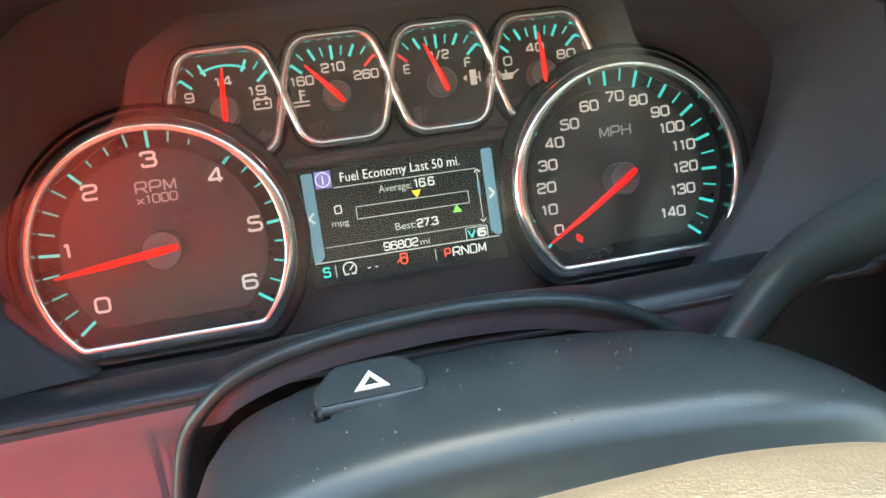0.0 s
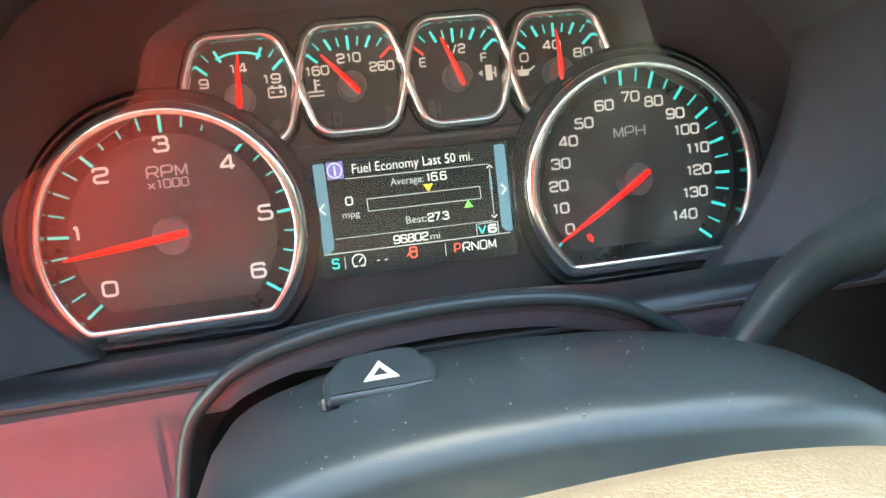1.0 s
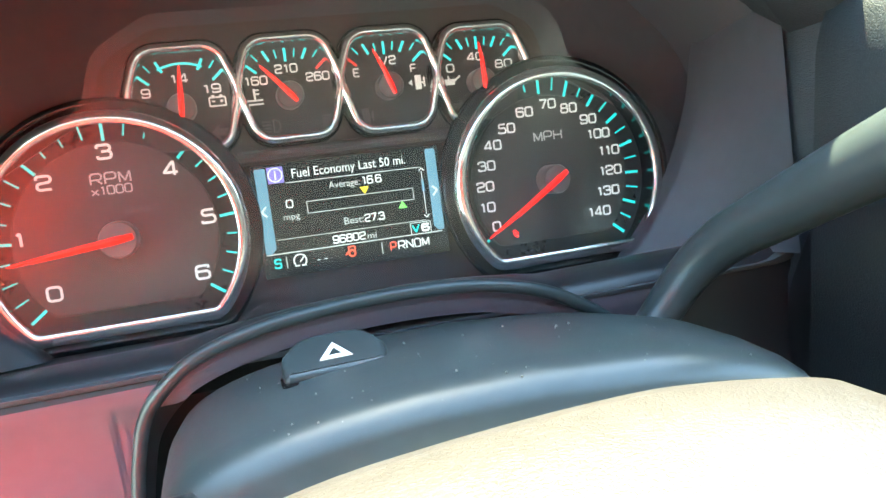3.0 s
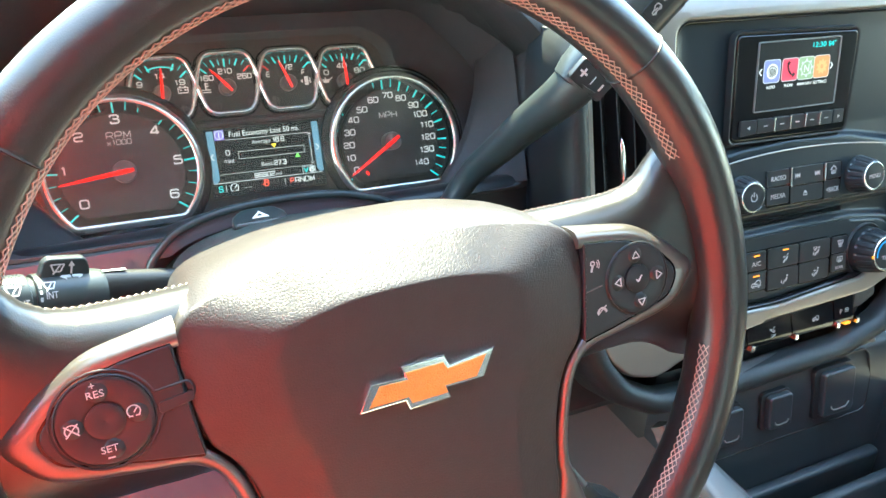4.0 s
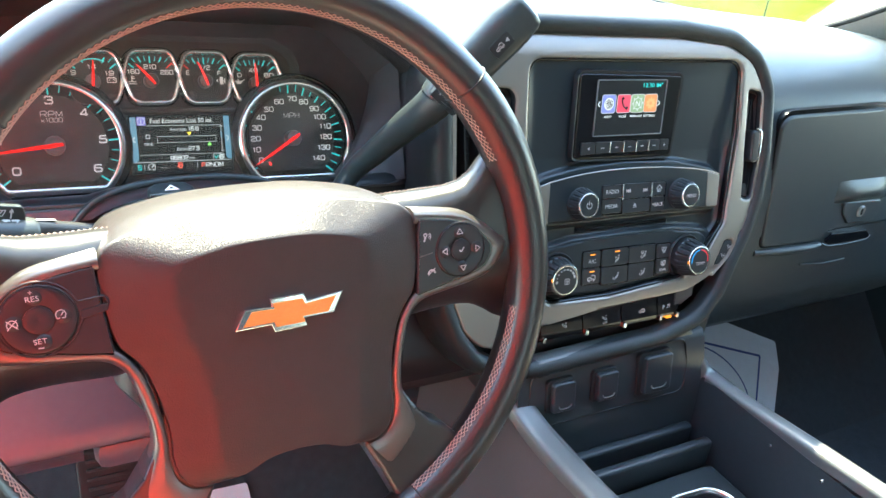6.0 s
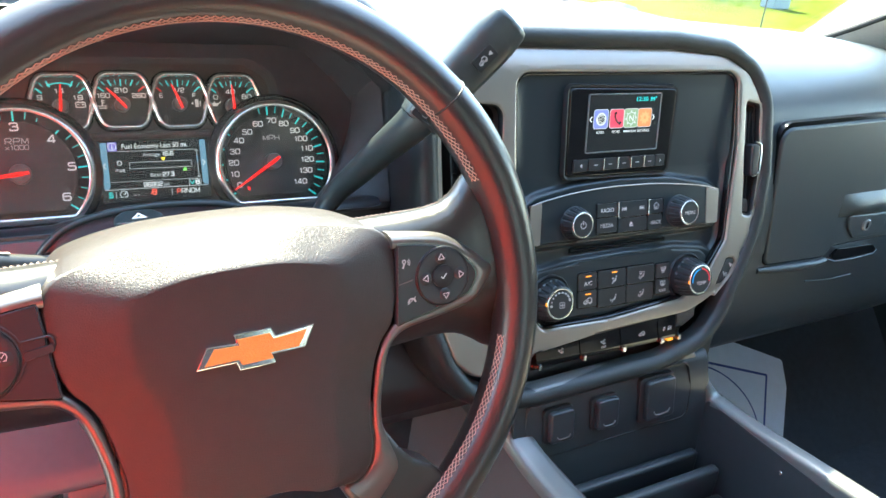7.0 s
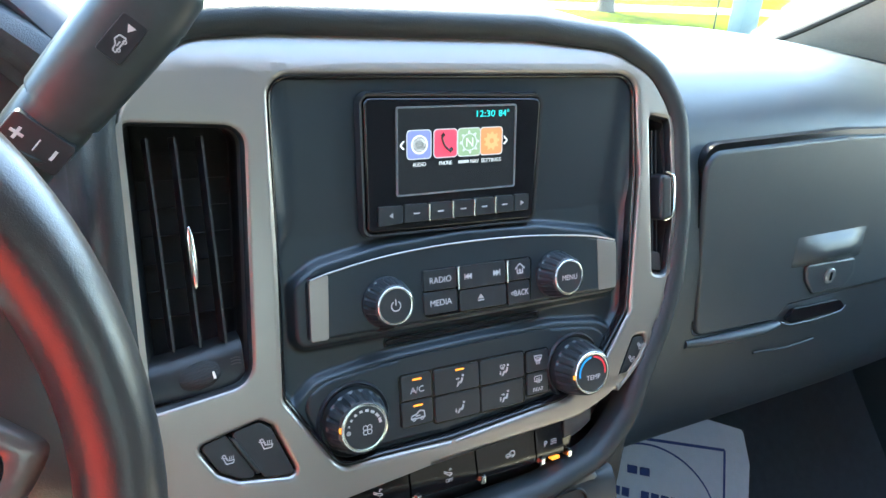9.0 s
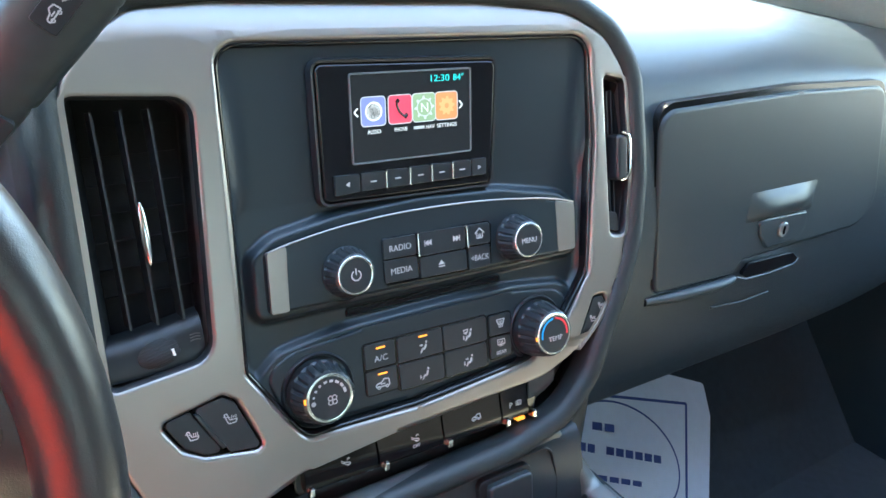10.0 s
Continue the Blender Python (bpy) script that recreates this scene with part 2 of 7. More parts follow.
def plate(outline, w0, w1, bevel=0.0, holes=(), seg=2, bm=None, both=False, clamp=False):
    """A slab between the heights w0 and w1 with the given outline and holes; its top edges are bevelled."""
    bm = bm or bmesh.new()
    edges, loops = [], []
    for loop in (outline, *holes):
        vs = [bm.verts.new((p[0], p[1], w0)) for p in loop]
        loops.append(vs)
        edges += [bm.edges.new((vs[i], vs[(i + 1) % len(vs)])) for i in range(len(vs))]
    if holes:
        faces = [f for f in bmesh.ops.triangle_fill(bm, use_beauty=True, use_dissolve=False, edges=edges)["geom"] if isinstance(f, bmesh.types.BMFace)]
    else:
        faces = [bm.faces.new(loops[0])]
    ret = bmesh.ops.extrude_face_region(bm, geom=faces)["geom"]
    top = [v for v in ret if isinstance(v, bmesh.types.BMVert)]
    for v in top:
        v.co.z = w1
    if bevel:
        tf = {f for f in ret if isinstance(f, bmesh.types.BMFace)}
        es = [e for e in ret if isinstance(e, bmesh.types.BMEdge) and sum(f in tf for f in e.link_faces) == 1]
        if both:
            bf = [f for f in bm.faces if all(abs(v.co.z - w0) < 1e-6 for v in f.verts)]
            es += [e for e in {e for f in bf for e in f.edges} if sum(f in bf for f in e.link_faces) == 1]
        bmesh.ops.bevel(bm, geom=es, offset=bevel, segments=seg, profile=0.5, affect="EDGES", clamp_overlap=clamp)
    return bm


def box(x0, y0, z0, x1, y1, z1, bevel=0.0, seg=2, bm=None):
    bm = bm or bmesh.new()
    vs = bmesh.ops.create_cube(bm, size=1)["verts"]
    for v in vs:
        v.co = ((x0 + x1) / 2 + v.co.x * (x1 - x0), (y0 + y1) / 2 + v.co.y * (y1 - y0), (z0 + z1) / 2 + v.co.z * (z1 - z0))
    if bevel:
        bmesh.ops.bevel(bm, geom=list({e for v in vs for e in v.link_edges}), offset=bevel, segments=seg, profile=0.5, affect="EDGES", clamp_overlap=True)
    return bm


def loft(rings, close_ring=True, caps=True, bm=None):
    """Skins rings of points, all of one length."""
    bm = bm or bmesh.new()
    rows = [[bm.verts.new(p) for p in r] for r in rings]
    n = len(rows[0])
    for a, b in zip(rows, rows[1:]):
        for i in range(n if close_ring else n - 1):
            bm.faces.new((a[i], a[(i + 1) % n], b[(i + 1) % n], b[i]))
    if caps and close_ring:
        bm.faces.new(rows[0][::-1])
        bm.faces.new(rows[-1])
    return bm


def tube(path, radius, seg=10, closed=False, bm=None, squash=1.0, up=(0, 0, 1)):
    """A tube along 3D points; radius is a number or one for each point."""
    P = [Vector(p) for p in path]
    k = len(P)
    rs = radius if isinstance(radius, (list, tuple)) else [radius] * k
    rings, prev = [], None
    for i in range(k):
        t = (P[(i + 1) % k] - P[i - 1]) if closed else (P[min(i + 1, k - 1)] - P[max(i - 1, 0)])
        t.normalize()
        if prev is None:
            u = Vector(up)
            if abs(u.dot(t)) > 0.95:
                u = Vector((1, 0, 0))
            a = (u - t * u.dot(t)).normalized()
        else:
            a = (prev - t * prev.dot(t)).normalized()
        prev = a
        b = t.cross(a)
        rings.append([tuple(P[i] + rs[i] * (math.cos(2 * math.pi * j / seg) * a * squash + math.sin(2 * math.pi * j / seg) * b)) for j in range(seg)])
    if closed:
        bm = bm or bmesh.new()
        rows = [[bm.verts.new(p) for p in r] for r in rings]
        for i in range(k):
            a, b = rows[i], rows[(i + 1) % k]
            for j in range(seg):
                bm.faces.new((a[j], a[(j + 1) % seg], b[(j + 1) % seg], b[j]))
        return bm
    return loft(rings, bm=bm)


def lathe(profile, seg=48, bm=None, cu=0.0, cv=0.0):
    """Turns the profile (radius, height) about the local z axis."""
    bm = bm or bmesh.new()
    rings = [[(cu + max(r, 1e-5) * math.cos(2 * math.pi * j / seg), cv + max(r, 1e-5) * math.sin(2 * math.pi * j / seg), z) for j in range(seg)] for r, z in profile]
    return loft(rings, bm=bm)


def sweep(outline, profile, closed=True, bm=None):
    """Sweeps a profile of (outward, w) pairs along a 2D outline in the u-v plane. Outward is to the right of the way."""
    bm = bm or bmesh.new()
    P = [Vector(p[:2]) for p in outline]
    k = len(P)
    rows = []
    for i in range(k):
        a = P[i] - P[i - 1] if (closed or i > 0) else P[1] - P[0]
        b = P[(i + 1) % k] - P[i] if (closed or i < k - 1) else P[-1] - P[-2]
        a, b = a.normalized(), b.normalized()
        na, nb = Vector((a.y, -a.x)), Vector((b.y, -b.x))
        nn = (na + nb)
        nn = nn / max(0.35, nn.length_squared / 2) if nn.length > 1e-6 else na
        rows.append([bm.verts.new((P[i].x + nn.x * o, P[i].y + nn.y * o, w)) for o, w in profile])
    m = len(profile)
    for i in range(k if closed else k - 1):
        a, b = rows[i], rows[(i + 1) % k]
        for j in range(m - 1):
            bm.faces.new((a[j], a[j + 1], b[j + 1], b[j]))
    return bm


def text_mesh(body, size, width=None, depth=0.0002, bold=0.0, shear=0.0, align="CENTER"):
    """Built-in lettering, centred on its own middle; size is the height of a capital; width sets its length."""
    cu = bpy.data.curves.new("lettering", "FONT")
    cu.body, cu.align_x, cu.align_y, cu.size = body, "LEFT", "BOTTOM_BASELINE", 1.0
    cu.extrude, cu.offset, cu.shear, cu.resolution_u = 0.0, bold, shear, 3
    tmp = new("lettering", cu)
    dg = bpy.context.evaluated_depsgraph_get()
    me = bpy.data.meshes.new_from_object(tmp.evaluated_get(dg))
    bpy.data.objects.remove(tmp)
    bpy.data.curves.remove(cu)
    xs = [v.co.x for v in me.vertices]
    x0, x1 = min(xs), max(xs)
    sy = size / 0.69
    sx = width / (x1 - x0) if width else sy
    cx = (x0 + x1) / 2 if align == "CENTER" else (x0 if align == "LEFT" else x1)
    for v in me.vertices:
        v.co = ((v.co.x - cx) * sx, (v.co.y - 0.345) * sy, 0)
    bm = bmesh.new()
    bm.from_mesh(me)
    bpy.data.meshes.remove(me)
    if depth:
        ret = bmesh.ops.extrude_face_region(bm, geom=bm.faces[:])["geom"]
        for v in ret:
            if isinstance(v, bmesh.types.BMVert):
                v.co.z += depth
    return bm


def letter(name, body, size, u, v, w, material, parent, width=None, turn=0.0, bold=0.0, depth=0.0002, shear=0.0, align="CENTER"):
    return part(name, text_mesh(body, size, width, depth, bold, shear, align), material, parent, smooth=0, m=pose(u, v, w, 0, 0, turn))


GLYPHS = {
    "0": [[(0, 0), (1, 0), (1, 1), (0, 1), "o"]], "1": [[(0.2, 0.8), (0.62, 1), (0.62, 0)]],
    "2": [[(0, 0.74), (0, 1), (1, 1), (1, 0.54), (0, 0.46), (0, 0), (1, 0)]],
    "3": [[(0, 0.76), (0, 1), (0.96, 1), (0.96, 0.53), (0.3, 0.53)], [(0.3, 0.53), (1, 0.53), (1, 0), (0, 0), (0, 0.24)]],
    "4": [[(0.74, 0), (0.74, 1), (0.64, 1), (0, 0.3), (0, 0.24), (1, 0.24)]],
    "5": [[(0.96, 1), (0.05, 1), (0.05, 0.57), (1, 0.57), (1, 0), (0, 0), (0, 0.2)]],
    "6": [[(0.96, 0.8), (0.96, 1), (0, 1), (0, 0), (1, 0), (1, 0.57), (0, 0.57)]],
    "7": [[(0, 1), (1, 1), (0.35, 0)]],
    "8": [[(0.05, 0.53), (0.95, 0.53), (0.95, 1), (0.05, 1), "o"], [(0, 0), (1, 0), (1, 0.53), (0, 0.53), "o"]],
    "9": [[(0.04, 0.2), (0.04, 0), (1, 0), (1, 1), (0, 1), (0, 0.43), (1, 0.43)]],
    "R": [[(0, 0), (0, 1), (1, 1), (1, 0.42), (0, 0.42)], [(0.55, 0.42), (1, 0)]], "P": [[(0, 0), (0, 1), (1, 1), (1, 0.4), (0, 0.4)]],
    "M": [[(0, 0), (0, 1), (0.5, 0.12), (1, 1), (1, 0)]], "H": [[(0, 0), (0, 1)], [(1, 0), (1, 1)], [(0, 0.5), (1, 0.5)]],
    "E": [[(0.95, 0), (0, 0), (0, 1), (0.95, 1)], [(0, 0.5), (0.85, 0.5)]], "F": [[(0, 0), (0, 1), (0.95, 1)], [(0, 0.5), (0.85, 0.5)]],
    "N": [[(0, 0), (0, 1), (1, 0), (1, 1)]], "D": [[(0, 0), (0.95, 0), (0.95, 1), (0, 1), "o"]], "V": [[(0, 1), (0.5, 0), (1, 1)]], "S": [[(0.96, 0.8), (0.96, 1), (0, 1), (0, 0.53), (1, 0.53), (1, 0), (0, 0), (0, 0.2)]],
    "x": [[(0, 0.66), (1, 0)], [(0, 0), (1, 0.66)]], "/": [[(0.1, -0.02), (0.9, 1.02)]], ".": [[(0.0, 0.0), (0.0, 0.06)]],
}


def squared(name, body, size, u, v, w, material, parent, width, weight=0.17, depth=0.0002):
    """Wide numerals and capitals with squared, rounded corners, drawn as strokes; width is the length of the whole word."""
    adv = {"1": 0.72, ".": 0.12, "/": 0.75}
    gap = 0.3
    span = sum(adv.get(c, 1.0) for c in body) + gap * (len(body) - 1)
    t = size * weight
    cw = (width - t) / span if len(body) > 1 or body not in adv else (width - t) / 1.0
    ch = size - t
    bm, x = bmesh.new(), -(cw * span) / 2
    for c in body:
        a = adv.get(c, 1.0)
        for st in GLYPHS[c]:
            closed = st[-1] == "o"
            pts = [((x + p[0] * cw * a), -ch / 2 + p[1] * ch) for p in (st[:-1] if closed else st)]
            r = 0.26 * min(cw, ch)
            rs = [r] * len(pts) if closed else [0] + [r if c not in "MN4V7" else r * 0.12] * (len(pts) - 2) + [0]
            line = rounded(pts, rs, 4)
            sweep(line, [(-t / 2, 0), (-t / 2, depth), (t / 2, depth), (t / 2, 0)], closed, bm)
        x += (a + gap) * cw
    return part(name, bm, material, parent, smooth=0, m=pose(u, v, w))


def strip(u0, v0, u1, v1, width, w, h=0.0003, bm=None):
    """A flat bar from one point to another in the u-v plane."""
    d = Vector((u1 - u0, v1 - v0)).normalized() * (width / 2)
    n = Vector((-d.y, d.x))
    return plate([(u0 + n.x, v0 + n.y), (u0 - n.x, v0 - n.y), (u1 - n.x, v1 - n.y), (u1 + n.x, v1 + n.y)], w, w + h, bm=bm)


def mirror_u(pts):
    return [(-p[0], p[1]) for p in pts][::-1]


# ---- frames of the three faces: u to the right, v up along the face, w out of it ----
M_CLUSTER = pose(0.009, 0.348, 1.421, 90 - 23) @ pose(0, 0, 0, 0, 0, -0.9)
M_STACK = pose(0.45, 0.189, 1.4, 90 - 14.9) @ pose(0, 0, 0, 0, 0, -0.6)
M_WHEEL = pose(0.0, 0.0085, 1.432, 90 - 17) @ pose(0.004, 0.008, 0, 0, 0, 1.8)

FLOOR_Z = 0.74

# ---- outside ----
def ground_mat(name, c, sc):
    return mat(name, c, 0.9, spec=0.0, grain=(sc, 0.35), bump=("noise", sc * 2, 0.02))


LAWN = ground_mat("lawn", (0.062, 0.08, 0.014), 6)
LOT = ground_mat("lot_concrete", (0.22, 0.22, 0.21), 3)
ROADM = ground_mat("pale_path", (0.3, 0.3, 0.29), 3)
BARK = mat("bark", (0.09, 0.07, 0.05), 0.95, grain=(20, 0.3), bump=("noise", 30, 0.02))
UTIL = mat("utility_box_paint", (0.14, 0.18, 0.2), 0.5, grain=(12, 0.1))
LEAFM = mat("leaves", (0.07, 0.11, 0.025), 0.7, grain=(8, 0.4))
solid("ground", plate(rect(-600, -600, 600, 600), -0.3, 0.0), LOT, "pale concrete parking lot reaching the horizon", "ground", kind="structure", smooth=0)
solid("lawn_near", plate(rect(-60, 4.5, 90, 17.5), -0.1, 0.03), LAWN, "strip of sunlit green lawn", "lawn", kind="structure", smooth=0)
solid("path", plate(rect(-60, 17.5, 90, 20), -0.1, 0.02), ROADM, "pale concrete path between lawns", "path", kind="structure", smooth=0)
solid("lawn_far", plate(rect(-120, 20, 150, 90), -0.1, 0.03), LAWN, "wide sunlit green lawn beyond the path", "lawn", kind="structure", smooth=0)


def tree():
    tr = thing("tree", pose(15.6, 17.2, 0.0), "lawn tree with a dark trunk and leafy crown", "tree")
    random.seed(9)
    part("trunk", tube([(0, 0, -0.1), (0.02, 0, 0.15), (0.03, 0.02, 0.6), (-0.04, 0.05, 1.6), (0.03, 0.0, 2.8), (0.1, 0.05, 4.2)], [0.36, 0.25, 0.19, 0.17, 0.15, 0.08], 12), BARK, tr, smooth=60)
    bm = bmesh.new()
    for k in range(7):
        a, r = k * 0.9, random.uniform(0.8, 1.6)
        tube([(0.02, 0.0, 2.3 + 0.2 * k), (r * 0.5 * math.cos(a), r * 0.5 * math.sin(a), 2.9 + 0.25 * k), (r * math.cos(a), r * math.sin(a), 3.3 + 0.3 * k)], [0.07, 0.045, 0.015], 6, bm=bm)
    part("limbs", bm, BARK, tr, smooth=60)
    bm = bmesh.new()
    for k in range(900):
        a, r, z = random.uniform(0, 6.283), 2.2 * math.sqrt(random.random()), random.uniform(-1.4, 1.6)
        r *= math.sqrt(max(0.05, 1 - (z / 1.8) ** 2)) * random.uniform(0.75, 1.1)
        m = pose(r * math.cos(a), r * math.sin(a), 4.3 + z, random.uniform(0, 360), random.uniform(0, 360), random.uniform(0, 360))
        bm.faces.new([bm.verts.new(m @ Vector(p)) for p in ((-0.14, 0, 0), (0, -0.07, 0.02), (0.14, 0, 0), (0, 0.07, 0.02))])
    part("crown", bm, LEAFM, tr, "green leafy crown", smooth=0)


tree()
aerial = thing("antenna", pose(1.86, 1.25, 1.13), "thin black whip antenna on the front wing", "antenna")
part("mast", tube([(0, 0, 0.0), (0, 0, 0.2), (-0.01, 0, 0.9)], [0.003, 0.0022, 0.0014], 8), RUBBER, aerial)
part("base", lathe([(0.0, 0.0), (0.02, 0.0), (0.016, 0.02), (0.006, 0.035), (0.0, 0.036)], 24), RUBBER, aerial, smooth=60)
cabinet = thing("utility_box", pose(15.4, 12.2, 0.03), "pale blue-grey utility box standing on the lawn", "utility box")
part("body", box(-0.27, -0.2, 0.0, 0.27, 0.2, 0.85, 0.03), UTIL, cabinet)
part("cover", box(-0.3, -0.23, 0.85, 0.3, 0.23, 0.92, 0.02), UTIL, cabinet)

def bonnet_ring(y, z, k):
    half = [(0.0, 0.0), (0.35, -0.004), (0.62, -0.012), (0.86, -0.03), (0.97, -0.06), (1.0, -0.13), (1.0, -0.35), (0.99, -0.62)]
    return [(0.43 - 1.5 * k * a, y, z + b) for a, b in half[:0:-1]] + [(0.43 + 1.5 * k * a, y, z + b) for a, b in half]


truck_front = thing("bonnet", None, "dark truck bonnet and front wings beyond the windscreen", "bonnet", kind="structure")
part("panel", loft([bonnet_ring(0.8, 1.17, 1.0), bonnet_ring(1.0, 1.185, 1.0), bonnet_ring(1.5, 1.18, 0.99), bonnet_ring(1.95, 1.15, 0.96), bonnet_ring(2.08, 1.1, 0.92)], close_ring=False), BODY, truck_front, smooth=50)
part("grille", box(-0.9, 2.0, 0.55, 1.76, 2.06, 1.0, 0.03), BLACK, truck_front)
part("scuttle", box(-0.8, 0.66, 1.3, 1.66, 0.82, 1.36, 0.02), BLACK, truck_front)

# ---- cabin shell ----
solid("cabin_floor", box(-0.75, -1.2, FLOOR_Z - 0.04, 1.62, 0.55, FLOOR_Z), CARPET, "black carpeted cabin floor", "floor", kind="structure", smooth=0)
bm = box(-0.75, 0.55, FLOOR_Z - 0.05, 1.62, 0.6, 1.4)
solid("firewall", bm, CARPET, "dark carpeted bulkhead below the dashboard", "bulkhead", kind="structure", smooth=0)
bm = loft([[(-0.75, 0.3, FLOOR_Z), (1.62, 0.3, FLOOR_Z), (1.62, 0.56, 1.05), (-0.75, 0.56, 1.05)], [(-0.75, 0.32, FLOOR_Z - 0.02), (1.62, 0.32, FLOOR_Z - 0.02), (1.62, 0.58, 1.03), (-0.75, 0.58, 1.03)]])
solid("toe_board", bm, CARPET, "sloping carpeted toe board", "toe board", kind="structure", smooth=0)
# roof, with the windscreen opening ahead of it
solid("headliner", plate(rounded([(-0.72, -1.4), (1.6, -1.4), (1.6, -0.17), (-0.72, -0.17)], 0.08), 1.93, 1.97), HEADLINER, "pale cloth headliner", "headliner", kind="structure")
bm = box(-0.78, -1.45, 0.7, 1.66, -1.4, 1.32)
box(-0.78, -1.45, 1.32, -0.5, -1.4, 1.97, bm=bm), box(1.36, -1.45, 1.32, 1.66, -1.4, 1.97, bm=bm), box(-0.5, -1.45, 1.72, 1.36, -1.4, 1.97, bm=bm)
solid("wall_rear", bm, CLOTH_LT, "plain grey rear cabin wall with the back window opening", "wall", kind="structure", smooth=0)
bm = box(1.5, -1.4, 0.7, 1.56, 0.55, 1.36, 0.02)
solid("wall_right", bm, SOFT_FACE, "dark moulded passenger door panel", "door panel", kind="structure")
# out of view; blocks sky that the silver frame would mirror
solid("reflection_wall_right", box(1.5, -1.4, 1.36, 1.56, -0.4, 1.95), CLOTH_LT, "unseen plain grey body side added to dim the stack's reflections", "wall", kind="structure")
# out of view; its tint sets how bright rear reflections come out
solid("rear_reflection_glass", box(-0.5, -1.43, 1.32, 1.36, -1.425, 1.72), TINT, "unseen tinted rear window glass added to tone reflections", "window", kind="structure")
solid("wall_left_rear", box(-0.78, -1.4, 0.7, -0.72, -0.8, 1.4), CLOTH_LT, "plain dark body side behind the door opening", "wall", kind="structure")


def pillar(side):
    cx, s = (0.43 if side > 0 else 0.31), side
    base = [(0.71, 0.605, 1.472), (0.76, 0.55, 1.474), (0.98, 0.44, 1.45), (1.04, 0.42, 1.39), (1.0, 0.52, 1.37), (0.74, 0.63, 1.43)]
    top = [(0.63, -0.16, 1.925), (0.66, -0.2, 1.92), (0.73, -0.25, 1.91), (0.77, -0.25, 1.95), (0.73, -0.17, 1.97), (0.65, -0.13, 1.96)]
    rings = []
    for i in range(11):
        t = i / 10
        rings.append([(cx + s * (a[0] + (b[0] - a[0]) * t ** 0.85), a[1] + (b[1] - a[1]) * t, a[2] + (b[2] - a[2]) * t ** 1.2) for a, b in zip(base, top)])
    return loft(rings)


solid("pillar_right", pillar(1), TRIM_LT, "pale moulded windscreen pillar trim", "pillar", kind="structure", smooth=60)
solid("pillar_left", pillar(-1), TRIM_LT, "pale moulded windscreen pillar trim", "pillar", kind="structure", smooth=60)


# ---- dashboard ----
def base_line(x):
    q = ((x - 0.45) / 0.7) ** 2
    return 0.69 - 0.07 * q, 1.54 - 0.075 * q


def dash_top():
    rings = []
    xs = sorted(set([-0.72 + i * 0.046 for i in range(31)] + [0.12 + i * 0.012 for i in range(16)]))
    for x in xs:
        yb, zb = base_line(x)
        ly, lz = 0.262, 1.576
        if x > 0.12:
            lz -= 0.05 * min(1, (x - 0.12) / 0.1) ** 2.2
        if x > 0.225:
            lz = 1.526 + 0.036 * min(1, (x - 0.225) / 0.045) ** 0.7
        if x < -0.15:
            lz -= 0.05 * min(1, (-0.15 - x) / 0.2) ** 2
        if x > 0.56:
            lz -= 0.028 * ((x - 0.56) / 0.1) ** 2
        th = 0.01 + 0.03 * min(1.0, max(0.0, (x - 0.125) / 0.07)) if x < 0.22 else 0.034
        back = max(lz, 1.552)
        rings.append([(x, ly + 0.03, lz - th), (x, ly + 0.004, lz - th * 0.65), (x, ly - 0.002, lz - th * 0.35), (x, ly + 0.002, lz - 0.003), (x, ly + 0.012, lz + 0.001), (x, ly + 0.06, lz + 0.004), (x, ly + 0.14, (lz + back) / 2 + 0.004), (x, (ly + yb) / 2 + 0.05, (back + zb) / 2 + 0.004), (x, yb, zb), (x, yb + 0.08, zb - 0.03), (x, yb + 0.08, zb - 0.07), (x, ly + 0.16, min(lz, 1.53) - 0.01 if x < 0.22 else lz - 0.07)])
    return loft(rings)


dash = thing("dashboard", None, "dark charcoal dashboard with soft grained upper pad", "dashboard", kind="structure")
part("upper_pad", dash_top(), SOFT, dash, smooth=50)


def passenger_dash():
    rings = []
    for i in range(22):
        x = 0.645 + i * (1.46 - 0.645) / 21
        yb, zb = base_line(x)
        prof = [(0.30, 1.12), (0.245, 1.135), (0.222, 1.16), (0.212, 1.20), (0.206, 1.27), (0.206, 1.36), (0.214, 1.44), (0.222, 1.47), (0.236, 1.495), (0.262, 1.517), (0.31, 1.533), (0.42, 1.54), (yb - 0.06, zb + 0.004), (yb, zb), (yb + 0.08, zb - 0.03), (yb + 0.08, zb - 0.08), (0.45, 1.2)]
        bow = 0.05 * max(0, (x - 1.0) / 0.46) ** 2
        drop = min(0.048, 0.032 * max(0, (x - 0.85) / 0.33) ** 1.3)
        rings.append([(x, y + (bow if j < 11 else 0), z - (drop if 7 < j < 13 else 0)) for j, (y, z) in enumerate(prof)])
    return loft(rings)


part("passenger_fascia", passenger_dash(), SOFT_FACE, dash, smooth=50)

# glovebox door, latch and lower tray
M_GLOVE = pose(0.83, 0.2105, 1.365, 90 - 2)
glove = thing("glovebox", M_GLOVE, "dark grey glovebox door with a recessed lock latch", "glovebox")
door_out = rounded([(-0.118, -0.082), (0.0, -0.086), (0.012, -0.072), (0.16, -0.07), (0.262, -0.07), (0.21, 0.0955), (0.05, 0.1005), (-0.148, 0.0965)], [0.012, 0.004, 0.01, 0.01, 0.04, 0.026, 0.2, 0.018])
part("gap", plate([(0.09 + (u - 0.09) * 1.009, v * 1.016 + (0.0042 if v > 0 else 0)) for u, v in door_out], -0.02, 0.0022), PIANO, glove)
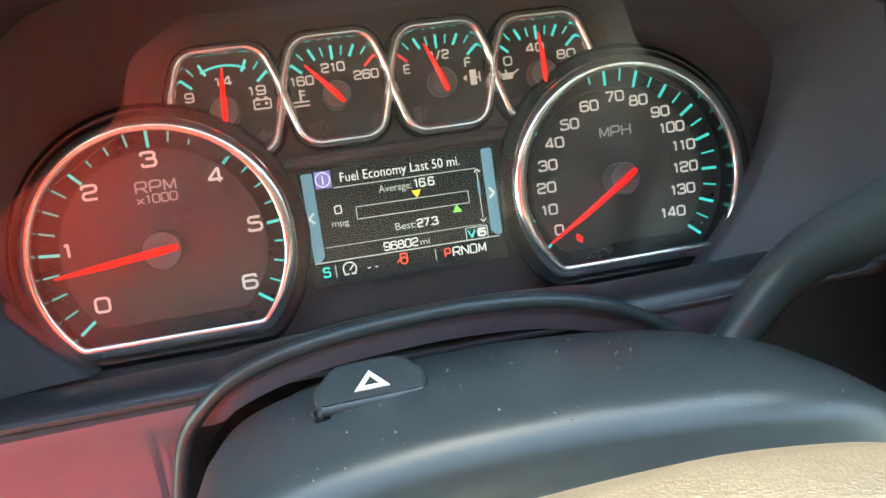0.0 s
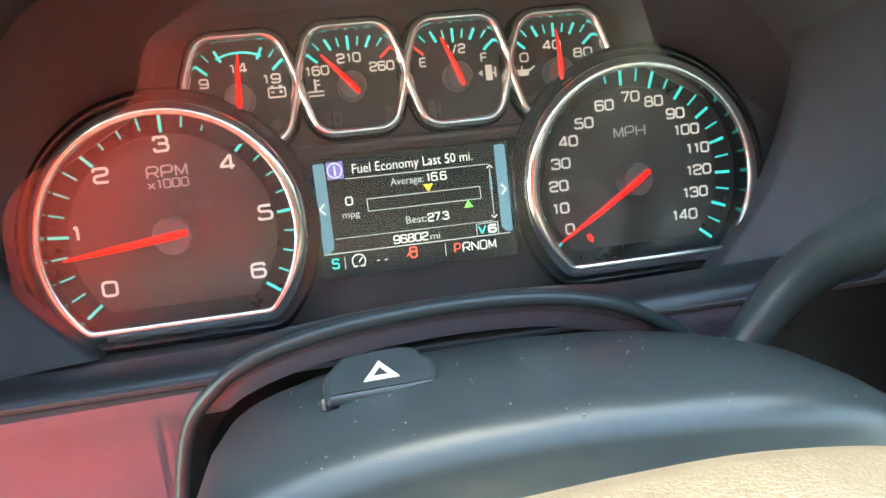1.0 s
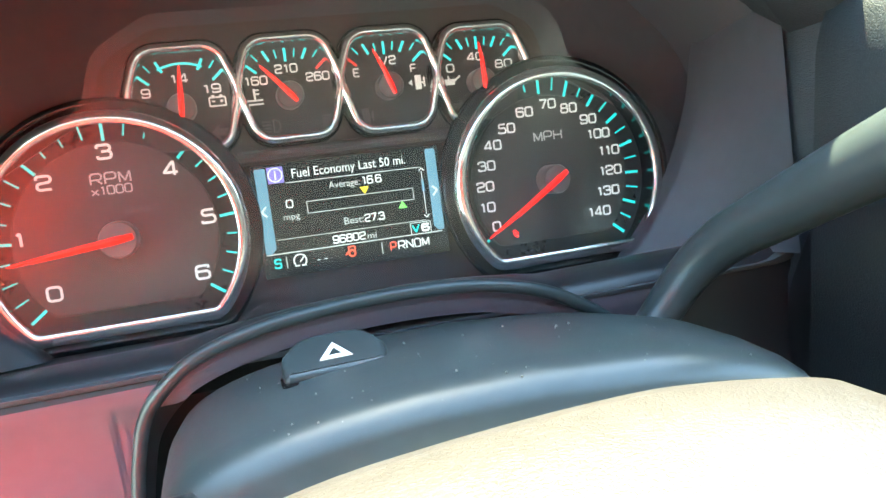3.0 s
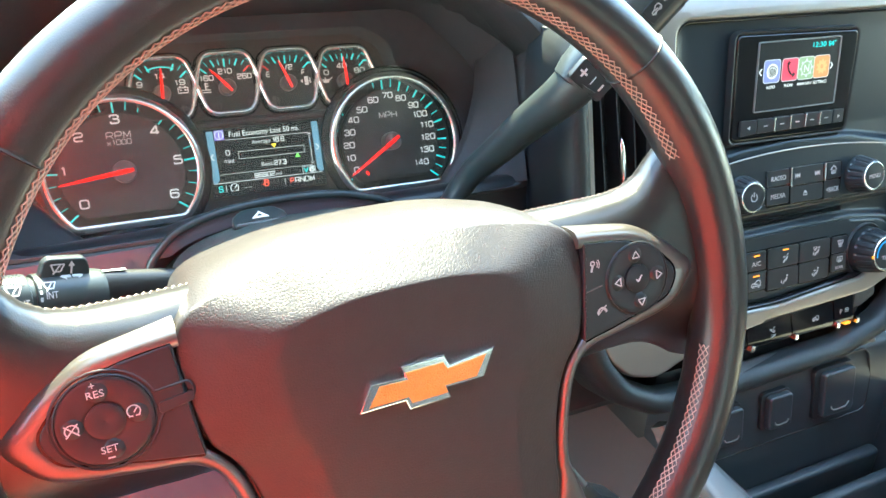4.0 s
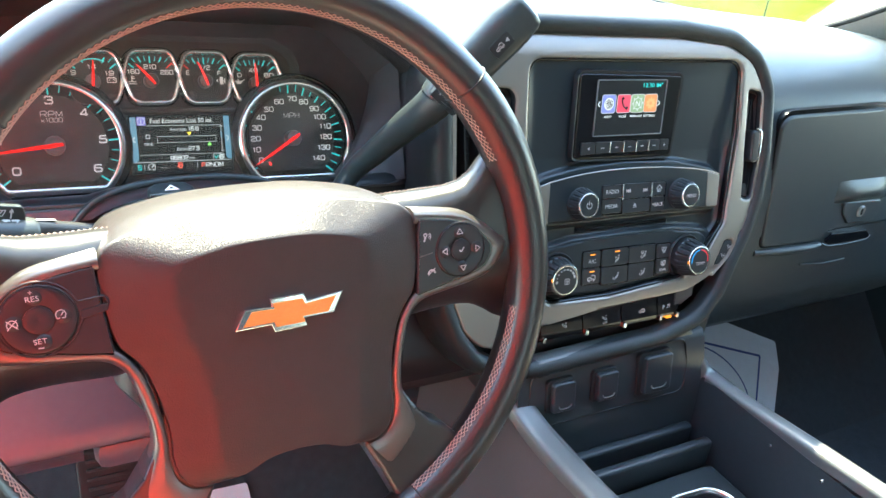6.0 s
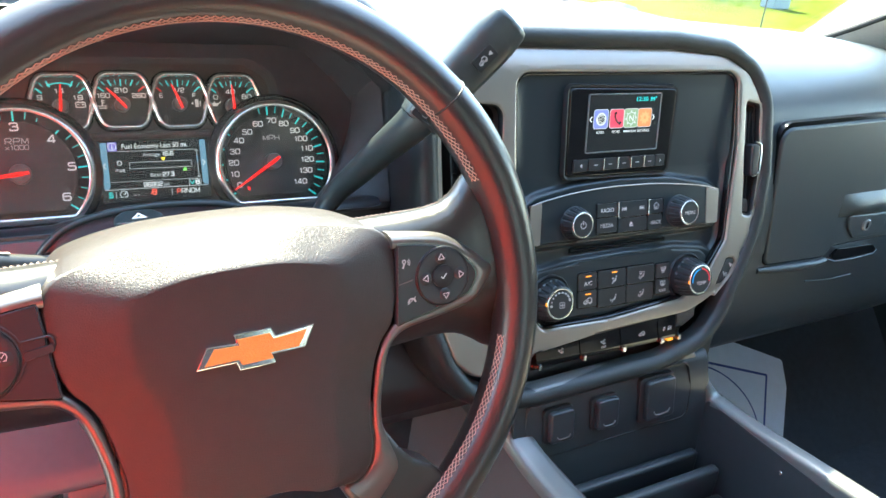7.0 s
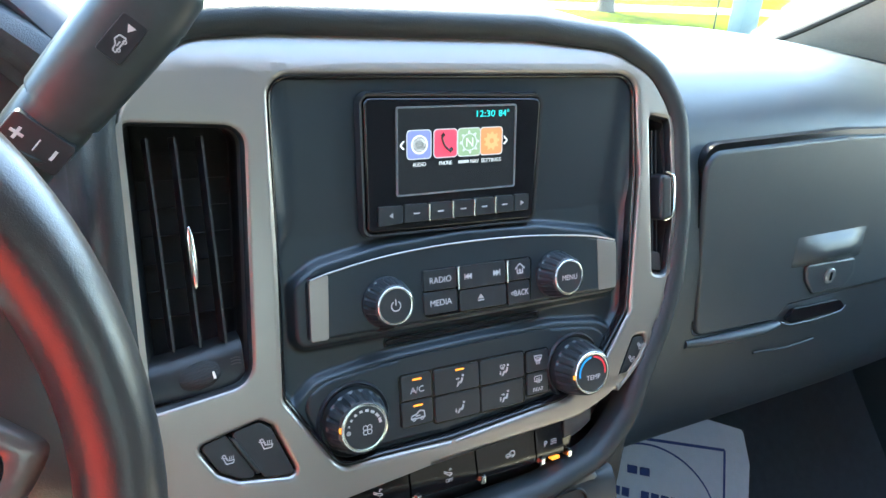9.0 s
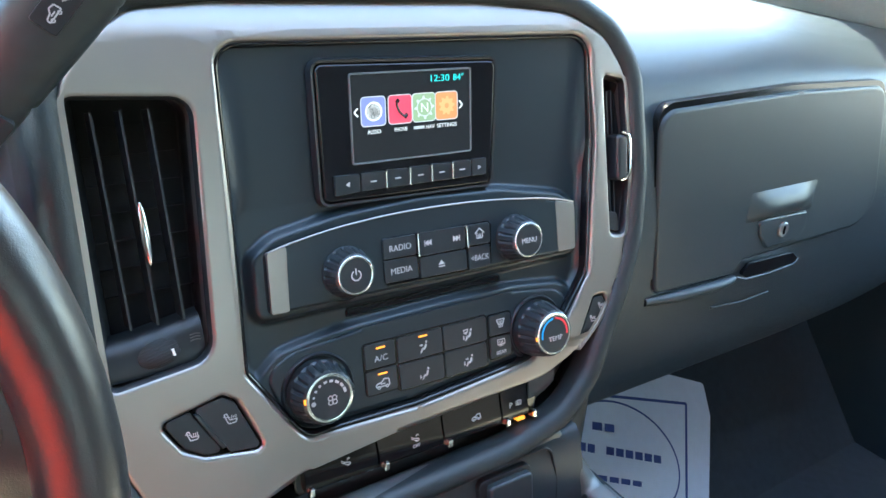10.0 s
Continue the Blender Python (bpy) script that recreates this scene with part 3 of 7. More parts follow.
part("door", plate(door_out, -0.02, 0.0055, 0.004, seg=3), SOFT_FACE, glove, smooth=40)
rings = []
for t in [i / 10 for i in range(11)]:
    e = min(1.0, 4 * t, 4 * (1 - t))
    u = 0.004 + 0.112 * t
    rings.append([(u, 0.002, 0.0058), (u, -0.004, 0.0058 + 0.004 * e), (u, -0.012, 0.0058 + 0.0085 * e), (u, -0.021, 0.0058 + 0.0085 * e), (u, -0.029, 0.0058 + 0.003 * e), (u, -0.031, 0.005)])
part("latch_brow", loft(rings), SOFT_FACE, glove, smooth=70)
latch = part("latch", plate(rounded([(0.022, -0.0285), (0.108, -0.0315), (0.1095, -0.052), (0.097, -0.065), (0.046, -0.064), (0.03, -0.048)], 0.006), 0.0, 0.0088, 0.0025, seg=3), SOFT_FACE, glove)
part("lock", lathe([(0.0, 0.0085), (0.0085, 0.0085), (0.0085, 0.0105), (0.007, 0.0115), (0.004, 0.011), (0.0, 0.0107)], 24, cu=0.0655, cv=-0.0455), SILVER_DK, latch, "silver lock barrel")
part("slot", plate(rect(0.064, -0.05, 0.067, -0.041), 0.0108, 0.0116), PIANO, latch)
part("recess", plate(rounded([(0.024, -0.0775), (0.1, -0.08), (0.112, -0.0895), (0.104, -0.0925), (0.022, -0.0925), (0.012, -0.0875)], 0.003), 0.003, 0.0072), PIANO, glove)
part("latch_lip", tube([(0.006, -0.0895, 0.006), (0.02, -0.0945, 0.0075), (0.06, -0.0955, 0.008), (0.104, -0.0945, 0.007), (0.115, -0.09, 0.005)], 0.0014, 8), SOFT_FACE, glove, smooth=60)
part("lower_lip", tube([(-0.125, -0.09, 0.0), (-0.08, -0.0915, 0.004), (-0.02, -0.0925, 0.006), (0.004, -0.092, 0.004)], [0.0045, 0.0058, 0.0058, 0.0045], 14), SOFT_FACE, glove, smooth=60)
part("tray_edge", tube([(-0.018, -0.122, 0.0), (0.03, -0.1245, 0.003), (0.08, -0.1255, 0.0)], 0.0012, 8), SOFT_FACE, glove)

# windscreen
bm = bmesh.new()
rows = []
for i in range(17):
    x = -0.38 + i * (1.2 + 0.38) / 16
    yb, zb = base_line(x)
    tx = 0.43 + (x - 0.43) * 0.92
    rows.append([bm.verts.new((x + (tx - x) * t, yb - 0.01 + (-0.19 - yb) * t, zb - 0.005 + (1.925 - zb) * t + 0.03 * math.sin(math.pi * t))) for t in [j / 6 for j in range(7)]])
for a, b in zip(rows, rows[1:]):
    for j in range(6):
        bm.faces.new((a[j], a[j + 1], b[j + 1], b[j]))
ws = solid("windscreen", bm, GLASS, "clear raked windscreen glass", "windscreen", kind="structure", smooth=60)
part("black_edge", tube([(bx, base_line(bx)[0] - 0.014, base_line(bx)[1] + 0.002) for bx in [0.5 + i * 0.06 for i in range(11)]] + [(0.43 + 0.71 - 0.08 * (i / 10) ** 0.85 - 0.004, 0.605 - 0.765 * i / 10, 1.472 + 0.453 * (i / 10) ** 1.2) for i in range(1, 11)], 0.005, 8), RUBBER, ws)


sensor = thing("light_sensor", pose(0.415, 0.535, base_line(0.415)[1] + 0.006), "small dark light sensor dome on the dashboard", "sensor")
part("dome", lathe([(0.013, -0.008), (0.013, 0.0), (0.011, 0.005), (0.006, 0.008), (0.0, 0.009)], 24), BLACK, sensor, smooth=60)
wiper = thing("wiper_arm", None, "black wiper arm on the scuttle outside the windscreen", "wiper")
part("arm", loft([[(0.78 + 0.16 * t, 0.74 + 0.02 * t, 1.5 + 0.012 * math.sin(3 * t)), (0.78 + 0.16 * t, 0.76 + 0.02 * t, 1.512 + 0.012 * math.sin(3 * t)), (0.78 + 0.16 * t, 0.79, 1.505 + 0.01 * math.sin(3 * t)), (0.78 + 0.16 * t, 0.79, 1.47)] for t in [i / 6 for i in range(7)]]), RUBBER, wiper, smooth=60)
lever = thing("tilt_lever", None, "dark grey tilt lever under the steering column", "lever")
part("stem", tube([(0.085, 0.15, 1.335), (0.098, 0.125, 1.318), (0.104, 0.115, 1.3)], [0.006, 0.0065, 0.007], 12), BLACK, lever, smooth=60)
part("grip", tube([(0.104, 0.115, 1.302), (0.106, 0.11, 1.275), (0.106, 0.109, 1.27)], [0.0085, 0.0085, 0.006], 14), SHROUD, lever, smooth=60)


# ---- instrument binnacle ----
binn = thing("instrument_hood", M_CLUSTER, "black moulded hood round the instrument cluster", "instrument hood")
cav = rounded([(-0.2, -0.054), (0.206, -0.054), (0.212, 0.05), (0.15, 0.112), (-0.15, 0.112), (-0.208, 0.05)], [0.03, 0.03, 0.07, 0.05, 0.05, 0.07], 7)


def lip_w(v):
    return 0.068 - 0.001 + (v + 0.054) * 0.40


rings = []
for t, grow in [(0, 0.0), (0.25, 0.0), (0.6, 0.001), (0.92, 0.003), (1.0, 0.008), (0.99, 0.016), (0.93, 0.022)]:
    rings.append([(u * (1 + grow / 0.2), v + grow * (1 if v > 0 else -0.25), -0.012 + (lip_w(v) + 0.012) * t) for u, v in cav])
part("wall", loft(rings, caps=False), HOOD, binn, smooth=60)


def flat_circle(cu, cv, r, cut, n=64, rc=0.008):
    a = math.degrees(math.asin(cut / r))
    pts = circle(cu, cv, r, n, a, 180 - a)
    k = len(pts)
    return rounded(pts, [rc] + [0] * (k - 2) + [rc], 5)


GAUGES = ((-0.1090, -0.0043), (0.1130, -0.0043))
part("back_panel", plate([(u * 1.01, v * 1.01) for u, v in cav], -0.02, -0.011, holes=[flat_circle(gu, gv, 0.0582, -0.0412) for gu, gv in GAUGES]), HOOD, binn)
# the right cheek's paler colour stands in for brighter light on that side
for sgn, off, stuff in ((1, 0.0, CHEEK_LIT), (-1, 0.004, HOOD)):
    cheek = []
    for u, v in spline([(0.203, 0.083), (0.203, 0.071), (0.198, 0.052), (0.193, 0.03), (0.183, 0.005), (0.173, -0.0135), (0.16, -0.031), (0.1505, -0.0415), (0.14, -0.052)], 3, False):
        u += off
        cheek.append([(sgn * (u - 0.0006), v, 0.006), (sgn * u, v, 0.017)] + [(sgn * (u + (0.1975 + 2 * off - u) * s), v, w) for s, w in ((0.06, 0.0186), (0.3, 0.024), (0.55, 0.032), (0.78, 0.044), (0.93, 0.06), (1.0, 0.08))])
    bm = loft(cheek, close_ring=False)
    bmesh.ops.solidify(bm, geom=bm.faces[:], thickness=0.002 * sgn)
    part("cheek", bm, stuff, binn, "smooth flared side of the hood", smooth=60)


# ---- lower dash on the driver's side ----
PROFILE = [(0.284, 1.389), (0.274, 1.3885), (0.2665, 1.384), (0.263, 1.374), (0.256, 1.352), (0.245, 1.33), (0.21, 1.27), (0.1785, 1.216), (0.179, 1.211), (0.186, 1.206)]


def profile_at(z):
    for (y0, z0), (y1, z1) in zip(PROFILE[3:], PROFILE[4:]):
        if z1 <= z <= z0:
            return y0 + (y1 - y0) * (z0 - z) / (z0 - z1)
    return PROFILE[3][0] if z > 1.37 else PROFILE[-1][0]


ARCH = [(-0.1085, 1.2), (-0.107, 1.28), (-0.104, 1.335), (-0.0995, 1.362), (-0.0925, 1.3805), (-0.079, 1.3955), (-0.067, 1.4025), (-0.052, 1.4073), (-0.035, 1.4105), (-0.0136, 1.4123), (0.008, 1.4128), (0.03, 1.4117), (0.053, 1.4083), (0.077, 1.4005), (0.0975, 1.3885), (0.113, 1.376), (0.126, 1.361), (0.135, 1.335), (0.139, 1.28), (0.14, 1.2)]
arch_curve = spline(ARCH, 4, False)


def arch_z(x):
    return float(np.interp(x, [p[0] for p in arch_curve], [p[1] for p in arch_curve])) if -0.1085 < x < 0.14 else 1.2


def lower_panel(lo, hi, piece="face"):
    """The panel under the instruments; over the column its edge follows the arch, and its ledge rises behind the arch's lip."""
    rings = []
    xs = sorted(set([-0.72 + 0.09 * i for i in range(7)] + [p[0] for p in arch_curve] + [-0.13, -0.112, 0.143, 0.16, 0.2, 0.26, 0.345]))
    xs = [x for x in xs if lo <= x <= hi]
    for x in xs:
        cut = arch_z(x)
        k = max(0.0, cut + 0.0032 - 1.398)
        pts = [(0.3, 1.388), (0.293, 1.3925 + 0.15 * k), (0.286, 1.396 + 0.4 * k), (0.2785, 1.398 + 0.6 * k), (0.272, 1.398 + 0.8 * k), (0.2675, 1.396 + 0.9 * k), (0.2648, 1.3925 + k), (0.2635, 1.3875 + k)]
        z0 = 1.382 + k
        zs = [z0 - (z0 - cut - 0.002) * j / 6 for j in range(7)]
        pts += [(profile_at(z) + (0.0 if z < 1.37 else 0.001), z) for z in zs]
        ye = pts[-1][0]
        pts += [(ye + 0.002, cut), (ye + 0.01, cut - 0.003), (ye + 0.026, cut - 0.03)]
        pts = pts[:7] if piece == "ledge" else pts[6:]
        rings.append([(x, y, z) for y, z in pts])
    return loft(rings, close_ring=False)


knee = thing("knee_panel", None, "grey plastic lower dash panel arched over the steering column", "dash panel", kind="structure")
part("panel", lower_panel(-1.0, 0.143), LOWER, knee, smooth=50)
part("ledge", lower_panel(-1.0, 0.4, "ledge"), LEDGE, knee, "ledge under the instruments, coloured dark for what it reflects", smooth=50)
# the same panel carried on right of the column in a near-black tone
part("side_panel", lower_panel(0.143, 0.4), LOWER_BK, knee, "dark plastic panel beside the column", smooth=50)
part("arch_lip", tube([(x, profile_at(z) - 0.0005, z + 0.0018) for x, z in arch_curve if z > 1.3], 0.0031, 12), SHROUD, knee, "rounded dark lip of the arch", smooth=60)
part("inner_box", box(-0.12, 0.325, 1.15, 0.15, 0.35, 1.34), BLACK, knee)
bridge = [(profile_at(z), z) for z in (1.3, 1.27, 1.25, 1.23, 1.217, 1.211, 1.206)]
part("lower_bridge", loft([[(x, y + 0.02, 1.301)] + [(x, y - 0.0015, z) for y, z in bridge] + [(x, 0.2, 1.204)] for x in (-0.73, -0.4, -0.2, -0.1125, -0.05, 0.02, 0.08, 0.1435) for y in [profile_at(1.3)]], close_ring=False), LOWER, knee, smooth=50)
part("under_panel", box(-0.1, 0.19, 1.17, 0.13, 0.3, 1.2, 0.01), LOWER, knee)


# ---- steering column ----
column = thing("steering_column", None, "dark plastic steering column shroud with a hazard switch", "steering column")
CX = 0.0235


def col_top(x, zt, h, xl, xr):
    """Height of the shroud's crowned top at x."""
    q = abs((x - (xl + xr) / 2) / ((xr - xl) / 2))
    return zt - 0.0034 * ((x - 0.008) / 0.05) ** 2 - h * (1 - max(0.0, 1 - q ** 7) ** (1 / 7))


def col_ring(y, zt, xl=-0.086, xr=0.152, h=0.07, n=30):
    c, hw = (xl + xr) / 2, (xr - xl) / 2
    xs = [c - hw * math.copysign(abs(math.cos(math.pi * j / n)) ** 0.5, math.cos(math.pi * j / n)) for j in range(n + 1)]
    top = [(x, y, col_top(x, zt, h, xl, xr)) for x in xs]
    low = [(x, y, zt - 0.15 + 0.04 * abs((x - c) / hw) ** 6) for x in xs[::-1]]
    return top + low


part("shroud", loft([col_ring(0.33, 1.345, -0.075, 0.1), col_ring(0.275, 1.385, -0.083, 0.13), col_ring(0.25, 1.405, -0.085, 0.142), col_ring(0.225, 1.419), col_ring(0.2, 1.429), col_ring(0.182, 1.4345), col_ring(0.174, 1.4355), col_ring(0.168, 1.4345), col_ring(0.163, 1.431), col_ring(0.159, 1.4255), col_ring(0.153, 1.421), col_ring(0.135, 1.413, -0.082, 0.145), col_ring(0.12, 1.405, -0.07, 0.12), col_ring(0.115, 1.395, -0.05, 0.1)]), SHROUD, column, smooth=60)
M_HAZ = pose(-0.0235, 0.2135, 1.4205, -20, 0, 0)
M_BTN = pose(-0.0222, 0.2142, 1.4228, 8, 0, 0)
hz = part("hazard_switch", plate(rounded([(-0.0185, -0.0085), (0.0165, -0.0085), (0.0175, 0.002), (0.0105, 0.0115), (-0.011, 0.0115), (-0.019, 0.003)], [0.002, 0.002, 0.006, 0.009, 0.009, 0.007]), -0.016, 0.0042, 0.0026, seg=4), SHROUD, column, "black hazard switch with a white triangle", m=M_BTN)
part("slot", plate(rect(-0.0185, -0.0112, 0.0205, 0.0, 0.002), -0.004, 0.0004), PIANO, column, m=M_HAZ)
tri = [(-0.0062, -0.0028), (0.005, -0.0028), (-0.0006, 0.005)]
part("triangle", plate(tri, 0.0042, 0.0046, holes=[[(-0.0032, -0.0012), (0.002, -0.0012), (-0.0006, 0.0025)]]), WHITE, hz, smooth=0)
random.seed(4)
bm = bmesh.new()
for i in range(130):
    x, y = CX + random.uniform(-0.09, 0.115), random.uniform(0.168, 0.245)
    z = col_top(x, float(np.interp(y, [0.168, 0.174, 0.182, 0.2, 0.225, 0.25, 0.275], [1.4345, 1.4355, 1.4345, 1.429, 1.419, 1.405, 1.385])), 0.07, -0.086, 0.152)
    r = random.choice([0.00012, 0.00015, 0.00018, 0.00022, 0.0003, 0.00045])
    bmesh.ops.create_icosphere(bm, subdivisions=1, radius=r, matrix=pose(x, y, z))
part("dust_specks", bm, DUST, column, "pale dust specks", kind="stuff")


# ---- instrument cluster ----
cluster = thing("instrument_cluster", M_CLUSTER, "lit instrument cluster with red needles and chrome-ringed gauges", "instrument cluster")
panel_out = rounded([(-0.173, -0.055), (0.177, -0.055), (0.177, 0.02), (0.118, 0.055), (0.112, 0.08), (0.09, 0.092), (-0.08, 0.092), (-0.105, 0.078), (-0.112, 0.055), (-0.173, 0.02)], [0.004, 0.004, 0.03, 0.02, 0.02, 0.02, 0.02, 0.02, 0.02, 0.03], 6)
part("face_panel", plate(panel_out, -0.013, -0.0065, holes=[flat_circle(gu, gv, 0.0582, -0.0412) for gu, gv in GAUGES]), DIAL_PANEL, cluster)
part("shelf", tube([(-0.05, 0.0265, -0.004), (0.06, 0.0265, -0.004)], 0.0035, 10), DIAL_PANEL, cluster)


TICK_W = -0.0085


def big_gauge(name, cu, cv, fu, fv, a0, a1, majors, minor, texts, size, wide, label):
    """A round gauge with a flat foot; angles run clockwise from a0 to a1."""
    g = part(name, plate(flat_circle(cu, cv, 0.0585, -0.042), -0.0275, TICK_W), DIAL_RING, cluster, label)
    # rev counter disc takes the paler, warmer panel colour; speedometer the darker one
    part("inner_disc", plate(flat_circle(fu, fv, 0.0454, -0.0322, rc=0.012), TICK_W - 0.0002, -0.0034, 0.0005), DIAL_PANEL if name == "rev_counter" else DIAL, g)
    out = flat_circle(cu, cv, 0.0545, -0.0378)
    part("chrome_ring", sweep(out, [(0.0060, 0.001), (0.0059, 0.0058), (0.0054, 0.0076), (0.0044, 0.0092), (0.0030, 0.0102), (0.0012, 0.0108), (-0.0005, 0.0106), (-0.0011, 0.0099), (-0.0012, 0.0088), (0.0056, TICK_W)]), CHROME, g, "chrome ring", smooth=60)
    part("ring_wall", sweep(out, [(-0.0011, 0.0090), (-0.0010, 0.0084), (0.0008, 0.0), (0.0022, TICK_W)]), PIANO, g, "gloss black inner wall", smooth=60)
    part("outer_collar", sweep(flat_circle(cu, cv, 0.0618, -0.0450), [(0.0036, 0.0), (0.0040, 0.003), (0.0030, 0.0056), (0.001, 0.0064), (-0.0008, 0.0054), (-0.0014, 0.002), (-0.0016, -0.011)]), PIANO, g, smooth=60)
    for i in range(majors * minor + 1):
        a = radians(a0 + (a1 - a0) * i / (majors * minor))
        big = i % minor == 0
        r0 = 0.0466 if big else 0.0488
        c, s = math.cos(a), math.sin(a)
        part("tick_mark", strip(fu + r0 * c, fv + r0 * s, fu + 0.0558 * c, fv + 0.0558 * s, 0.0014 if big else 0.0008, TICK_W), CYAN, g, smooth=0)
    for tx, u, v in texts:
        squared("numeral", tx, size, u, v, -0.0033, WHITE, g, size * wide * (len(tx) - 0.22 * tx.count("1")), 0.165)
    return g


def needle(g, cu, cv, ang, r_tip, r_tail, hub, hub_h, halfw):
    a = radians(ang)
    c, s = math.cos(a), math.sin(a)
    part("hub", lathe([(0, -0.006), (hub, -0.006), (hub, hub_h * 0.8), (hub - 0.0006, hub_h), (0, hub_h)], 32, cu=cu, cv=cv), HUB, g)
    bm = bmesh.new()
    rings = []
    for d, hw, z in [(-r_tail, halfw * 0.75, hub_h + 0.0005), (0, halfw, hub_h + 0.0012), (r_tip * 0.55, halfw * 0.8, hub_h + 0.0008), (r_tip * 0.95, halfw * 0.4, hub_h * 0.7), (r_tip, halfw * 0.12, hub_h * 0.7)]:
        pc = (cu + d * c, cv + d * s)
        rings.append([(pc[0] - s * hw, pc[1] + c * hw, z), (pc[0], pc[1], z + halfw * 0.7), (pc[0] + s * hw, pc[1] - c * hw, z), (pc[0], pc[1], z - 0.0006)])
    part("needle", loft(rings, bm=bm), NEEDLE, g, "glowing red needle", smooth=0)


TU, TV, SU, SV = -0.1090, -0.0043, 0.1130, -0.0043
tach = big_gauge("rev_counter", TU, TV, -0.1092, -0.0038, 217.5, -37.0, 6, 4, [("0", -0.1405, -0.0247), ("1", -0.1507, 0.0020), ("2", -0.1367, 0.0262), ("3", -0.1092, 0.0373), ("4", -0.0815, 0.0259), ("5", -0.0679, 0.0014), ("6", -0.0745, -0.0250)], 0.0074, 0.98, "large round rev counter reading about seven hundred")
squared("caption", "RPM", 0.0058, -0.1084, 0.0251, -0.0033, CAPTION, tach, 0.0182, 0.14)
squared("caption", "x1000", 0.0044, -0.1086, 0.0196, -0.0033, CAPTION, tach, 0.0182, 0.15)
needle(tach, -0.1083, -0.0037, 186.7, 0.0478, 0.0068, 0.0086, 0.0080, 0.0018)
letter("dim_legend", "BRAKE", 0.0034, -0.0972, 0.0089, -0.0033, PRINT_DIM, tach, width=0.0145)
speed = big_gauge("speedometer", SU, SV, 0.1112, -0.0038, 217.0, -39.0, 14, 2, [("0", 0.0773, -0.0247), ("10", 0.0735, -0.0140), ("20", 0.0736, -0.0030), ("30", 0.0757, 0.0078), ("40", 0.0805, 0.0182), ("50", 0.0893, 0.0262), ("60", 0.1005, 0.0337), ("70", 0.1142, 0.0367), ("80", 0.1263, 0.0333), ("90", 0.1372, 0.0262), ("100", 0.1424, 0.0177), ("110", 0.1477, 0.0079), ("120", 0.1474, -0.0031), ("130", 0.1447, -0.0141), ("140", 0.1381, -0.0249)], 0.0055, 0.9, "large round speedometer with its needle at zero")
squared("caption", "MPH", 0.0056, 0.1124, 0.0198, -0.0033, CAPTION, speed, 0.0167, 0.13)
needle(speed, 0.1105, -0.0037, 212.6, 0.0488, 0.0066, 0.0078, 0.0080, 0.0017)
bm = bmesh.new()
for i in range(6):
    a = radians(216.5)
    part_c = (SU + 0.043 * math.cos(a) + 0.004 + 0.0006 * (i % 3), SV + 0.043 * math.sin(a) - 0.0005 * i + 0.002)
    bmesh.ops.create_icosphere(bm, subdivisions=1, radius=0.0013 - 0.0001 * i, matrix=pose(part_c[0], part_c[1], 0.0092))
part("needle_glint", bm, NEEDLE, speed)


HEX = [(-0.0176, 0.0238), (0.0176, 0.0238), (0.0253, 0.0022), (0.0176, -0.0238), (-0.0176, -0.0238), (-0.0253, 0.0022)]
SMALL_TICKS = [((-0.0147, 0.0088), (-0.0198, 0.0134)), ((-0.0134, 0.0144), (-0.0160, 0.0177)), ((-0.0080, 0.0140), (-0.0106, 0.0191)), ((-0.0042, 0.0152), (-0.0050, 0.0193)), ((0.0, 0.0134), (0.0, 0.0198)), ((0.0042, 0.0152), (0.0050, 0.0193)), ((0.0080, 0.0140), (0.0106, 0.0191)), ((0.0134, 0.0144), (0.0160, 0.0177)), ((0.0143, 0.0087), (0.0196, 0.0133))]
SMALL_W = -0.0044


def hex_line(cu, cv, grow=0.0, n=7):
    """The outline of a small gauge: six sides with broad rounded corners."""
    k = 1 + grow / 0.0245
    return rounded([(cu + u * k, cv + v * k) for u, v in HEX], [0.0105 * k, 0.0105 * k, 0.016 * k, 0.0105 * k, 0.0105 * k, 0.016 * k], n)


def small_gauge(name, cu, cv, hub, ang, label, texts, ticks, red=(), keep=None):
    g = part(name, plate(hex_line(cu, cv, -0.0008), -0.01, SMALL_W), DIAL, cluster, label)
    path = hex_line(cu, cv)
    prof = [(-0.0022, -0.0044), (-0.0021, 0.0006), (-0.0018, 0.0024), (-0.0011, 0.0036), (-0.0001, 0.0042), (0.0010, 0.0041), (0.0019, 0.0032), (0.0026, 0.0014), (0.0027, -0.004)]
    if keep:
        k = len(path)
        on = [keep(p[0] - cu, p[1] - cv) for p in path]
        first = next(i for i in range(k) if on[i] and not on[i - 1])
        path = [path[(first + i) % k] for i in range(k) if on[(first + i) % k]]
    part("chrome_ring", sweep(path[::-1], prof[::-1], keep is None), CHROME, g, "chrome bezel", smooth=60)
    part("bezel_shade", sweep(path[::-1], [(0.0026, 0.0008), (0.0036, 0.0002), (0.004, -0.005)][::-1], keep is None), PIANO, g, smooth=60)
    for i in ticks:
        (a, b), (c, d) = SMALL_TICKS[i]
        part("tick_mark", strip(cu + a, cv + b, cu + c, cv + d, (0.0012 if i % 2 == 0 else 0.0007), SMALL_W + 0.0001), REDLINE if i in red else CYAN, g, smooth=0)
    for tx, u, v, wd in texts:
        squared("numeral", tx, 0.0045, u, v, SMALL_W + 0.0002, WHITE, g, wd, 0.16)
    needle(g, hub[0], hub[1], ang, 0.0196, 0.0045, 0.0066, 0.0052, 0.0013)
    return g


